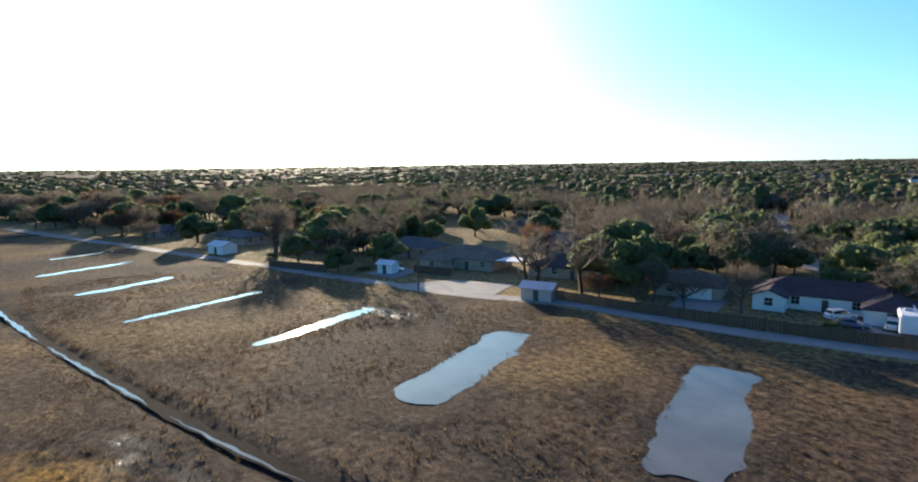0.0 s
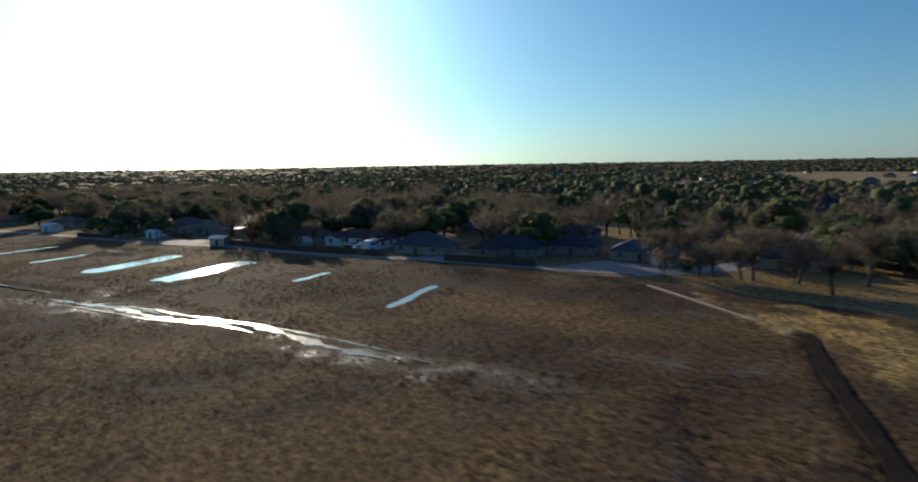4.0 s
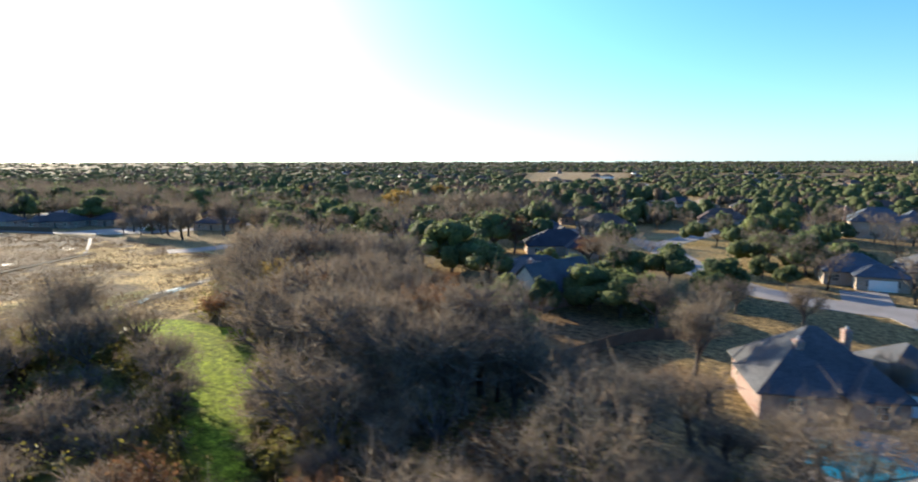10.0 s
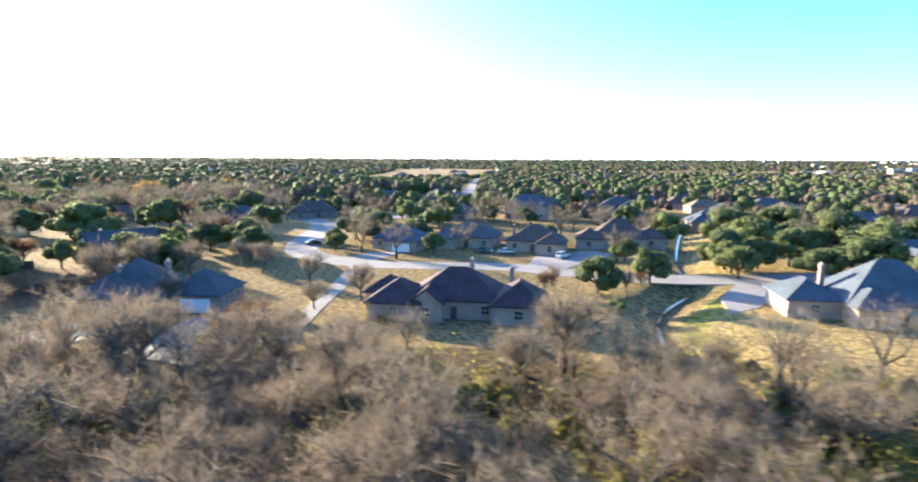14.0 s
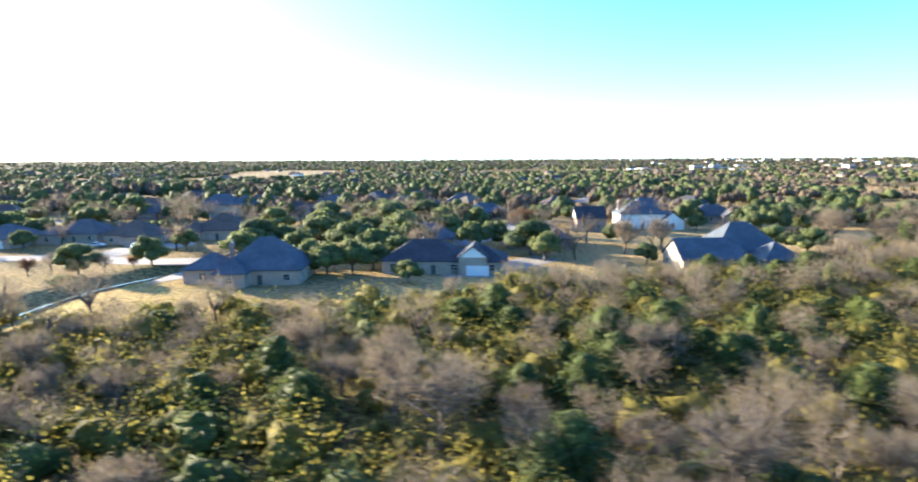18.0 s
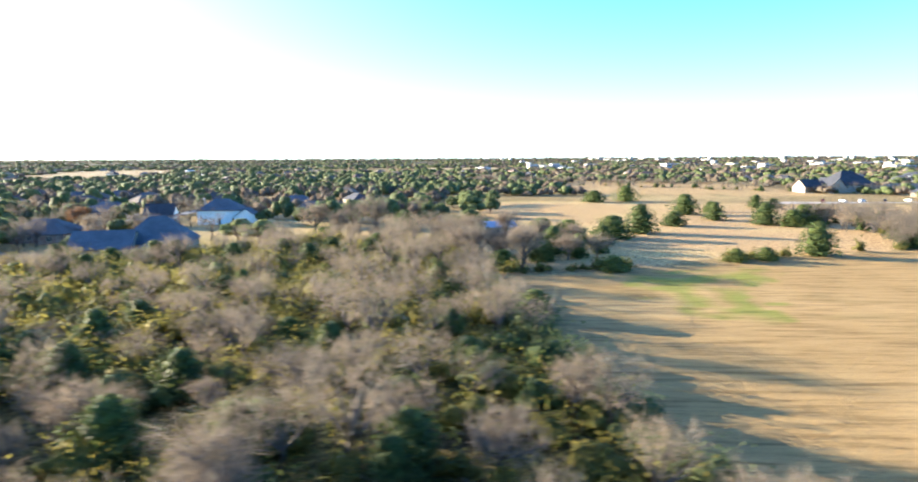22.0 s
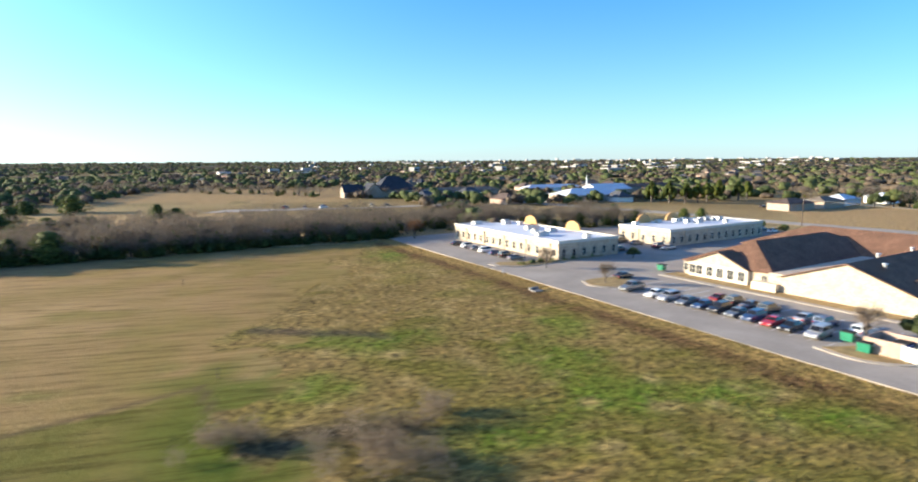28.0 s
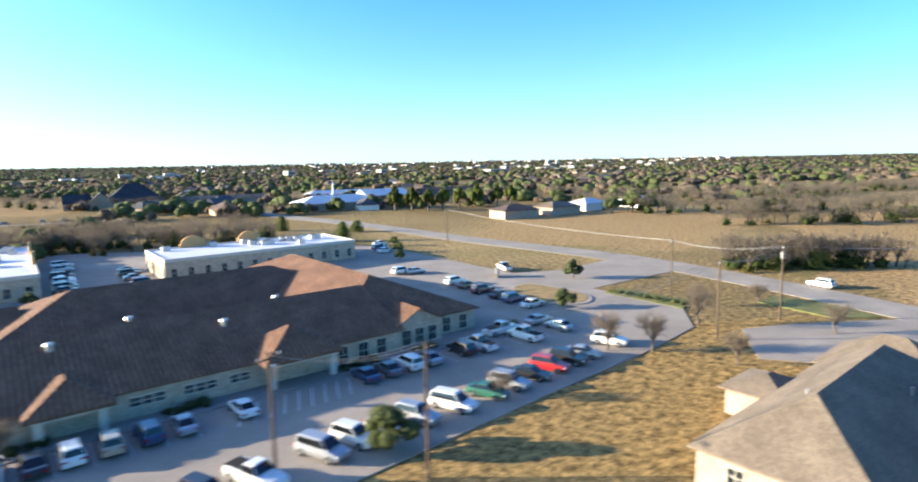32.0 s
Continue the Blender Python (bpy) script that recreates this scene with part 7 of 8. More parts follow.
# ---- trees of the neighbourhood ----
HOMES = np.array([(o.location.x, o.location.y) for o in scene.collection.objects if o.parent is None and "category" in o.keys() and o["category"] in ("house", "building", "shed", "carport")])
LANES = [[(-330, -2), (-98, 67), (-20, 93), (52, 119)], [(52, 119), (66, 140), (70, 170), (60, 220), (40, 300)], [(-20, 132), (-50, 147), (-72, 168), (-92, 205), (-130, 290)],
         [(190, 215), (226, 191), (248, 150), (262, 131), (282, 124), (317, 133), (360, 136), (404, 165), (418, 187), (454, 375), (480, 520)], [(282, 124), (298, 83), (305, 66)], [(232, 190), (240, 240), (236, 309), (183, 462), (100, 712)], [(353, 140), (353, 230), (368, 330)], [(112, 104), (118, 125), (112, 200), (90, 300)],
         [(905, 300), (930, 245), (951, 172), (981, 111), (991, 68), (996, -100)]]


def clear_of(x, y, home=11.0, lane=6.0):
    ok = np.ones(len(x), bool)
    for hx, hy in HOMES:
        ok &= np.hypot(x - hx, y - hy) > home
    for line in LANES:
        ok &= near_line(x, y, line) > lane
    return ok


for x, y, s, wd in ((-150, 60, 0.95, 1), (-156, 81, 0.9, 0.9), (-172, 103, 1.2, 1.1), (-160, 110, 1.15, 1), (-220, 72, 0.8, 1), (-250, 90, 1.1, 1.2), (-70, 180, 1.2, 1.1), (-61, 172, 1.2, 1.15), (-52, 178, 1.15, 1.1), (-36, 143, 1.1, 1.2), (-130, 62, 0.7, 0.9),
                     (57, 200, 1.3, 1), (98, 156, 1.25, 1.1), (108, 160, 1.2, 1.1), (86, 165, 1.1, 1.2), (118, 182, 1.2, 1.1), (64, 176, 1.2, 1.2), (237, 124, 1.05, 1.1), (246, 127, 1.1, 1), (256, 204, 1.1, 1), (262, 225, 1.1, 1.1), (272, 161, 0.9, 1), (212, 223, 1.1, 1), (231, 112, 0.8, 1),
                     (267, 137, 0.75, 0.9), (270, 155, 1.0, 1), (245, 219, 1.1, 1), (238, 130, 1.0, 1.2), (293, 143, 0.7, 1), (339, 114, 0.75, 1.1), (348, 187, 1.0, 1), (364, 194, 1.15, 1.2), (378, 210, 1.15, 1.2), (369, 178, 1.2, 1.1), (390, 184, 1.25, 1.1), (382, 195, 1.2, 1.2), (404, 195, 1.2, 1.2), (363, 145, 0.9, 1.3),
                     (399, 125, 0.95, 1), (414, 117, 0.6, 1.1), (436, 155, 1.0, 1.1), (364, 153, 1.0, 1.3), (388, 126, 0.9, 0.9), (390, 150, 1.15, 1.2), (390, 222, 1.2, 1.1), (413, 208, 1.1, 1.1), (440, 148, 0.9, 1), (464, 148, 0.8, 1), (506, 168, 1.1, 1.3), (498, 172, 1.1, 1.2), (489, 220, 0.9, 1), (420, 162, 1.0, 1.1), (340, 150, 0.9, 1.0), (406, 150, 1.1, 1.1), (379, 140, 0.9, 1.1), (262, 168, 1.0, 1.1), (262, 145, 0.8, 1.0)):
    plant(OAK, x, y, s, wd, "neighbourhood oaks")
for x, y in ((364, 139), (369, 154), (376, 160), (383, 178), (389, 161), (396, 172), (401, 178), (408, 178), (374, 202), (384, 206), (394, 210), (401, 214), (394, 123), (402, 130), (406, 138), (399, 142), (411, 254), (404, 236), (396, 190), (412, 190)):
    plant(OAK, x, y, 1.0 + 0.15 * math.sin(x * 3), 1.15, "neighbourhood oaks")
for x, y, s in ((96, 164, 1.5), (104, 178, 1.5), (88, 156, 1.35), (115, 164, 1.4), (38, 165, 1.4), (48, 185, 1.5), (80, 172, 1.35), (128, 160, 1.3), (-38, 138, 1.3), (-70, 118, 1.1), (-72, 148, 1.4), (20, 182, 1.4), (62, 196, 1.5)):
    plant(OAK, x, y, s, 1.1, "neighbourhood oaks", 0.0, "tall spreading dark green live oak by the meadow")
for x, y, s in ((68, 127, 1.25), (76, 128, 1.2), (84, 130, 1.3), (95, 136, 1.3), (55, 128, 1.2), (108, 140, 1.2), (144, 190, 1.4), (154, 225, 1.5), (132, 178, 1.3), (55, 150, 1.4), (120, 145, 1.3), (136, 150, 1.3)):
    plant(BARE, x, y, s, 1.15, "yard trees", 0.0, "tall leafless tree shading the meadow's edge")
plant(GOLDEN, 117, 209, 1.6, 1.1, "golden trees")
for x, y, s in ((-56, 92, 1.0), (-63, 93, 0.9), (-48, 96, 0.85), (-109, 155, 1.5), (-85, 140, 1.5), (-70, 128, 1.4), (-96, 128, 1.3), (59, 122, 0.9), (66, 124, 0.9), (74, 127, 0.95), (84, 127, 0.9), (251, 92, 0.85), (257, 98, 0.8), (278, 74, 0.6), (279, 59, 0.75), (298, 84, 0.7), (302, 92, 0.8), (260, 110, 0.9), (270, 105, 0.8), (286, 100, 0.7), (344, 116, 0.5), (330, 116, 0.5), (410, 142, 0.9), (395, 140, 0.8),
                (470, 170, 1.0), (460, 162, 1.1), (528, 178, 1.1), (538, 182, 1.3), (518, 185, 1.3), (934, 70.5, 0.5), (915, 62, 0.45), (939, 68, 0.5), (945, 60, 0.4), (953, 75, 0.55), (967, 64, 0.5), (828, 124, 0.55), (833, 104.5, 0.45), (850, 61, 0.5), (961, 84, 0.45), (849, 46, 0.3), (972, 82, 0.5), (870, 66, 0.35)):
    plant(BARE, x, y, s, 1.0, "yard trees", 0.0, "leafless grey-brown tree beside a yard or lot")
for x, y, s in ((-70, 86, 0.75), (-120, 120, 1.2), (-200, 92, 1.1), (95, 175, 1.2), (200, 150, 1.0), (213, 92, 0.9), (195, 128, 1.0), (225, 140, 0.9), (430, 200, 1.0), (807, 186, 0.6), (330, 110, 0.4), (346, 122, 0.35)):
    plant(RUSTY, x, y, s, 1.1, "rust-leaved trees")
for x, y, s, wd in ((236, 72, 0.95, 0.9), (238, 100, 0.85, 1.1), (244, 98, 0.9, 1.1), (249, 97, 0.85, 1.2), (241, 106, 0.9, 1.1), (226, 92, 0.8, 0.9), (232, 94, 0.8, 0.9), (228, 78, 0.8, 0.8)):
    plant(OAK, x, y, s, wd, "yard evergreens", 0.0, "dark green live oak in a shaded back yard")
for k in range(26):
    plant(BARE if k % 4 else JUNIPER, 562 + rng.uniform(0, 44), 128 + rng.uniform(0, 42), rng.uniform(0.6, 1.0), 1.1, "field edge trees")
for k in range(18):
    plant(OAK, 520 + rng.uniform(0, 60), 205 + rng.uniform(0, 120), rng.uniform(0.8, 1.1), 1.0, "neighbourhood oaks")
for x, y, s in ((83, 296, 1.4), (-20, 290, 1.2), (215, 78, 0.7), (122, 210, 1.0)):
    plant(GOLDEN, x, y, s, 1.2, "golden trees")
for x, y, s, wd in ((451, 75, 1.15, 1.2), (458, 77, 1.25, 1.1), (470, 83, 0.9, 1), (481, 56, 0.9, 1.1), (461, 45, 0.9, 1.2), (484, 49, 0.8, 1.3), (464, 72, 0.8, 1.0), (476, 66, 0.9, 1.2), (446, 70, 0.7, 1.0), (579, 87, 0.85, 1.4), (563, 106, 0.8, 1.2),
                     (563, 172, 1.0, 1.4), (568, 180, 1.1, 1.3), (568, 192, 1.0, 1.4), (590, 150, 0.8, 1.3), (590, 177, 0.95, 1.2), (598, 175, 1.05, 1.4), (612, 180, 1.0, 1.6), (624, 192, 1.05, 1.3), (642, 213, 0.9, 1.4), (664, 232, 0.9, 1.2), (661, 257, 1.1, 1.4), (706, 288, 0.8, 1.2), (714, 287, 0.8, 1.4), (656, 147, 0.95, 1.2), (693, 157, 0.9, 1.5), (710, 165, 1.0, 1.3), (697, 160, 0.9, 1.6), (640, 140, 0.45, 1.6), (632, 138, 0.4, 1.8), (600, 126, 0.5, 1.8), (677, 270, 0.8, 1), (586, 140, 0.6, 1.5), (576, 130, 0.7, 1.4), (606, 165, 0.7, 1.2), (545, 200, 0.9, 1.3), (636, 330, 1.1, 1.6), (655, 335, 1.0, 1.7)):
    plant(JUNIPER, x, y, s * (1.3 if y > 120 else 1.0), wd * 1.1, "field cedars")
for x, y, s in ((901.5, 55.5, 0.42), (855.5, 58, 0.5), (955, 113, 0.5), (940.5, 92, 0.5), (854.5, 131, 0.35), (856.8, 42.5, 0.6), (928, 152, 0.35), (931, 165, 0.3), (933, 178, 0.3), (917, 186, 0.4), (1052, 238, 1.1), (1062, 236, 1.1), (1070, 234, 1.0), (1083, 240, 0.6)):
    plant(OAK, x, y, s, 1.0, "parking lot trees", 0.1, "small leafy evergreen tree near the parking lot")
for x, y in ((973, 297), (980, 292), (988, 292), (1000, 300), (1012, 306), (1023, 302), (1034, 308), (966, 304)):
    plant(PINE_TREE, x, y, 1.0, 1.0, "roadside pines")
for x, y in ((905, 236), (930, 220), (898, 205), (886, 204), (872, 200), (921, 196)):
    plant(JUNIPER, x, y, 0.9, 1.1, "cedars behind the offices")

# clipped and wild shrubs
for k, (x, y, s) in enumerate([(*off(u, -1.6), 0.42) for u in (3, 5, 16, 17.5, 19, 35, 37, 39, 46, 48, 63)] + [(954.5 + 0.62 * i, 98.5 - 1.65 * i, 0.35) for i in range(9)] + [(824 + 3 * i, 129.5 + i, 0.5) for i in range(8)] + [(300, 76, 0.8), (312, 82, 0.7), (292, 70, 0.9), (344, 104, 0.7), (-128, 68, 0.8), (-34, 96, 0.7), (60, 131, 0.8), (-165, 58, 0.9)]):
    if k == 0:
        SHRUB_ME = [tri_mesh("shrub", *sh, LIVE_OAK) for sh in SHRUBS]
    ob = new("shrub", SHRUB_ME[k % 3])
    ob.matrix_basis = pose(x, y, 0.1, 0, 0, 40 * k) @ Matrix.Diagonal((s * 1.2, s * 1.2, s, 1))
    tagged(ob, "dark green evergreen shrub by a wall or lot", "shrub", "shrubs")

# fill between the houses
FILL = [(-420, -20), (-190, 46), (-98, 80), (-20, 104), (60, 124), (150, 112), (200, 110), (240, 100), (262, 100), (330, 104), (360, 120), (440, 138), (520, 190), (560, 240), (560, 420), (-420, 420)]
x, y, rng_f = scatter(FILL, 9.0, 401)
dense = np.where(x < 200, 0.78, np.where(y > 230, 0.6, 0.40))
dense = dense * np.clip(0.75 + 0.9 * value_noise(x, y, 42, 402), 0.12, 1.25)
keep = clear_of(x, y, 9.5, 6.5) & (rng_f.random(len(x)) < dense)
x, y = x[keep], y[keep]
pick = rng_f.random(len(x))
oak_p = np.where(x < 200, 0.42, 0.38)
green_i, brown_i = np.flatnonzero(pick < oak_p), np.flatnonzero(pick >= oak_p)
near_green = green_i[y[green_i] < 215][:125]
for i in near_green:
    plant(OAK, x[i], y[i], rng_f.uniform(0.7, 1.2) * (1.35 if x[i] < 200 else 1.0), rng_f.uniform(0.9, 1.2), "neighbourhood oaks")
near_brown = brown_i[y[brown_i] < 190][:55]
for i in near_brown:
    plant(RUSTY if rng_f.random() < 0.22 else BARE, x[i], y[i], rng_f.uniform(0.8, 1.3) * (1.25 if x[i] < 200 else 1.0), rng_f.uniform(0.95, 1.25), "yard trees")
LOW_OAK = leaf_tree(601, 8, 4.8, 180, 0.7, 0.28, 10, 0)
LOW_BARE = bare_tree(602, 9, 4.4, 8, 3, 3, 0.04)
MID_BARE = bare_tree(603, 7, 4.0, 7, 2, 3, 0.04)
rng_w = np.random.default_rng(501)
def far_crown(seed, lumps, leaves, size, jag=0.24):
    """A distant crown: a few crumpled masses with leaf sprays on their skins. lumps: x, y, z, radius, half height."""
    sets = []
    for i, (x_, y_, z_, r_, h_) in enumerate(lumps):
        v, t = blob(seed + i, r_, r_, h_, 0, 4, 7, jag)
        sets.append((v + np.array((x_, y_, z_)), t))
        if leaves:
            d = rng_w.normal(size=(leaves, 3))
            d[:, 2] = np.abs(d[:, 2])
            d /= np.linalg.norm(d, axis=1)[:, None]
            sets.append(leaf_quads(np.array((x_, y_, z_)) + d * np.array((r_, r_, h_)) * 1.04, rng_w.uniform(0.6, 1.5, leaves) * size, rng_w, d, 0.7))
    return join(sets)


def far_twigs(seed, lumps, count, length, width):
    """Twig sprays standing out of the masses of a distant bare crown."""
    r = np.random.default_rng(seed)
    ends = []
    for x_, y_, z_, r_, h_ in lumps:
        d = r.normal(size=(count, 3))
        d[:, 2] = np.abs(d[:, 2])
        d /= np.linalg.norm(d, axis=1)[:, None]
        ends += [(np.array((x_, y_, z_)) + k * np.array((r_, r_, h_)) * 0.8, k + np.array((0, 0, 0.4))) for k in d]
    return twig_tris(ends, length, width, r)


BARE_LUMPS = ((0, 0, 4.0, 1.9, 2.2), (2.2, -1.1, 3.0, 1.5, 1.7), (-1.9, 1.5, 2.8, 1.5, 1.6))
DIM_LUMPS = ((0, 0, 2.6, 2.9, 2.6), (-2.8, 1.4, 2.2, 2.2, 2.1))
FAR_G = far_crown(605, ((0, 0, 4.3, 2.6, 2.9), (2.7, 1.2, 3.3, 2.1, 2.4), (-2.2, 1.9, 3.0, 2.0, 2.2), (0.3, -2.6, 3.1, 1.9, 2.1)), 14, 0.85, 0.32)
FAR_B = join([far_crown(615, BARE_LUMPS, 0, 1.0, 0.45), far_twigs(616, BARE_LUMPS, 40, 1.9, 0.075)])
DIM_G = far_crown(625, ((0, 0, 3.0, 3.4, 3.2), (3.2, 1.6, 2.4, 2.6, 2.5)), 8, 1.5, 0.4)
DIM_B = join([far_crown(635, DIM_LUMPS, 0, 1.0, 0.45), far_twigs(636, DIM_LUMPS, 16, 2.4, 0.22)])
# Near bark colour, darker than TWIGS: the crowns' self-shading is put into the tone.
SHADED_BRANCHES = twiggy("far_branches_shade_tinted", (0.135, 0.112, 0.088, 1), (0.19, 0.158, 0.122, 1))
rest_g = np.setdiff1d(green_i, near_green)
rest_b = np.setdiff1d(brown_i, near_brown)
deep_g, deep_b = y[rest_g] > 235, y[rest_b] > 235
def yard_rows(index, low, high):
    """Places for the joined yard trees; those by the meadow are older and taller."""
    r_ = rows_of(x[index], y[index], rng_f, low, high)
    r_[:, 4:] *= np.where(x[index] < 200, 1.3, 1.0)[:, None]
    return r_


stuff("yard_evergreens", [spread(LOW_OAK[1], yard_rows(rest_g[~deep_g], 0.8, 1.35)), spread(FAR_G, yard_rows(rest_g[deep_g], 0.9, 1.3))], LIVE_OAK, "dark green live oaks among distant houses", "trees")
stuff("yard_bare_trees", [spread(LOW_BARE[1], yard_rows(rest_b[~deep_b], 0.9, 1.4))], TWIGS, "leafless trees among nearer houses", "trees")
stuff("yard_branches", [spread(THIN_LIMBS[0], yard_rows(rest_b[~deep_b], 0.9, 1.4)), spread(FAR_B, yard_rows(rest_b[deep_b], 0.9, 1.3))], SHADED_BRANCHES, "grey branches of leafless trees among distant houses", "trees")

# hedgerows
HEDGES = [smooth_line([(576, 122), (600, 128), (636, 140), (662, 148), (690, 159), (718, 165), (757, 177), (800, 190)], 2.0)]
pts = np.array(HEDGES[0])
rng_h = np.random.default_rng(411)
thick = np.concatenate([pts + rng_h.normal(size=pts.shape) * (0.5 + 0.012 * np.clip(pts[:, :1] - 660, 0, 150)) + (0, 1.5) for _ in range(3)])
wall_of_wood = np.stack([rng_h.uniform(692, 812, 420), np.zeros(420)], -1)
wall_of_wood[:, 1] = np.interp(wall_of_wood[:, 0], pts[:, 0], pts[:, 1]) + rng_h.uniform(1, 38, 420)
more = np.stack([rng_h.uniform(812, 900, 170), rng_h.uniform(196, 232, 170)], -1)
def belt(line, count, wide):
    """Random places along a broken line."""
    l = np.array(smooth_line(line, 3.0))
    p = l[rng_h.integers(0, len(l), count)]
    return p + rng_h.normal(size=p.shape) * wide


creek_wood = np.concatenate([belt([(994, 108), (1002, 105), (1012, 101), (1022, 96)], 70, 2.5), belt([(1058, 173), (1100, 158), (1145, 140), (1200, 120)], 70, 4), belt([(1060, 235), (1123, 206), (1180, 180), (1260, 150)], 160, 8),
                             belt([(1090, 330), (1209, 280), (1365, 299)], 200, 14), belt([(560, 600), (712, 500), (838, 395)], 160, 10), belt([(690, 218), (733, 232), (790, 240), (850, 246)], 120, 6)])
wild = np.concatenate([wall_of_wood, more, creek_wood])
thick = thick[(thick[:, 0] > 682) | (thick[:, 0] < 604) | (np.abs(thick[:, 0] - 638) < 9) | (rng_h.random(len(thick)) < 0.13)]
thick_far = thick[thick[:, 0] > 680]
LOOSE = [shrub_leaves(120 + k, t, w, 100, 0.55) for k, (t, w) in enumerate(((2.6, 2.0), (3.4, 2.2), (1.8, 2.2)))]
stuff("hedgerow_twigs", [spread(MID_BARE[1], rows_of(wild[:, 0], wild[:, 1], rng_h, 0.8, 1.25)), spread(MID_BARE[1], rows_of(thick_far[:, 0], thick_far[:, 1], rng_h, 0.5, 0.85))], TWIGS, "tangled leafless hedgerow beyond the hayfield", "hedgerow")
stuff("hedgerow_limbs", [spread(THIN_LIMBS[2], rows_of(wild[::2, 0], wild[::2, 1], rng_h, 0.8, 1.2))], BARK, "grey limbs of the hedgerow", "hedgerow")
low = np.concatenate([thick[rng_h.random(len(thick)) < 0.45], wild[rng_h.random(len(wild)) < 0.18]])
stuff("hedgerow_shrubs", [spread(LOOSE[k], rows_of(low[k::3, 0], low[k::3, 1], rng_h, 0.4, 0.95)) for k in range(3)], OLIVE, "low olive-green shrubs along the hayfield", "shrubs")
low = np.concatenate([thick_far[rng_h.random(len(thick_far)) < 0.4], wild[rng_h.random(len(wild)) < 0.22]])
stuff("hedgerow_evergreens", [spread(LOOSE[k], rows_of(low[k::3, 0], low[k::3, 1], rng_h, 0.6, 1.3, 1.25)) for k in range(3)], CEDAR, "dark evergreen bushes in the hedgerow", "shrubs")
for x, y, s, wd in ((695, 160, 1.1, 1.3), (702, 163, 1.2, 1.3), (708, 166, 1.1, 1.5), (730, 172, 0.9, 1.2), (764, 184, 0.9, 1.3), (790, 196, 1.0, 1.3), (742, 190, 1.1, 1.2), (820, 212, 1.2, 1.3), (846, 220, 1.1, 1.2), (868, 222, 1.2, 1.2)):
    plant(JUNIPER, x, y, s * 0.8, wd, "hedgerow cedars")
for x, y, s in ((1008, 100, 0.8), (1016, 98, 0.9), (1000, 103, 0.7), (1110, 207, 1.0), (1114, 205, 1.1), (1118, 203, 1.0), (1099, 161, 1.0), (1131, 163, 1.0), (1136, 160, 1.0), (1141, 157, 0.9), (700, 224, 1.1), (690, 216, 1.2), (683, 210, 1.1), (676, 216, 1.2)):
    plant(JUNIPER, x, y, s, 1.5, "field cedars")
# thin grey brush in the mixed field
bx, by = rng_h.normal(782.0, 2.6, 26), rng_h.normal(44.5, 2.6, 26)
bx, by = np.concatenate([bx, rng_h.normal(767, 2.2, 10), rng_h.normal(788, 1.8, 9)]), np.concatenate([by, rng_h.normal(50, 1.2, 10), rng_h.normal(51.5, 1.2, 9)])
r = rows_of(bx, by, rng_h, 0.34, 0.62)
r[:, 2] = -2.3 * r[:, 5]
FINE = bare_tree(640, 6.5, 3.4, 6, 4, 3, 0.03)
stuff("field_brush", [spread(FINE[1], r)], TWIGS, "thin leafless grey brush standing in rough grass", "brush")
verge = np.array(smooth_line([(588, 34), (583, 52), (579, 72), (571, 110)], 1.6))
verge = np.concatenate([verge + rng_h.normal(size=verge.shape) * 1.2 for _ in range(2)])
stuff("wood_edge_shrubs", [spread(SHRUBS[k], rows_of(verge[k::3, 0], verge[k::3, 1], rng_h, 0.6, 1.3)) for k in range(3)], LIVE_OAK, "dark green shrubs at the edge of the woods", "shrubs")

# ---- far land: woods, roofs and town to the horizon ----
def far_places(n, low, high):
    a = np.radians(rng_w.uniform(-72, 104, n))
    d = low * (high / low) ** (rng_w.random(n) ** 0.8)
    return 330 - np.sin(a) * d, np.cos(a) * d


fx, fy = far_places(16500, 330, 4700)
inner = (fx > -420) & (fx < 560) & (fy < 400)
hold = ~inner & (fy > np.interp(fx, [-4500, -420, -300, 0], [-700, 0, 40, 100])) & ~((fx > 560) & (fx < 830) & (fy < 380)) & ~((fx > 640) & (fx < 800) & (fy < 560)) & ~((fx > 850) & (fx < 1150) & (fy < 300)) & ~((fx > 1000) & (fx < 1350) & (fy < 190))
open_land = value_noise(fx, fy, 170, 91)
for field in ([(-310, 1340), (-70, 1370), (70, 750), (-50, 680)], [(430, 1500), (620, 1560), (640, 1250), (500, 1200)]):
    hold &= ~inside(fx, fy, field)
hold &= near_line(fx, fy, LANES[5]) > 9
hold &= (open_land < 0.55)
fx, fy = fx[hold], fy[hold]
is_g = rng_w.random(len(fx)) < np.where(fx < 560, 0.62, 0.42)
big = np.where(fx < 200, 1.5, 1.2) + np.clip((np.hypot(fx - 330, fy) - 800) / 1500, 0, 1.1)


def far_rows(mask):
    r = rows_of(fx[mask], fy[mask], rng_w, 0.75, 1.25)
    r[:, 4] *= big[mask]
    r[:, 5] *= 0.85
    r[:, 2] = rise(fx[mask], fy[mask]) - 0.3
    return r


dim = np.hypot(fx - 330, fy) > 760
stuff("far_evergreens", [spread(FAR_G, far_rows(is_g & ~dim)), spread(DIM_G, far_rows(is_g & dim))], LIVE_OAK, "dark evergreen woods to the horizon", "woodland")
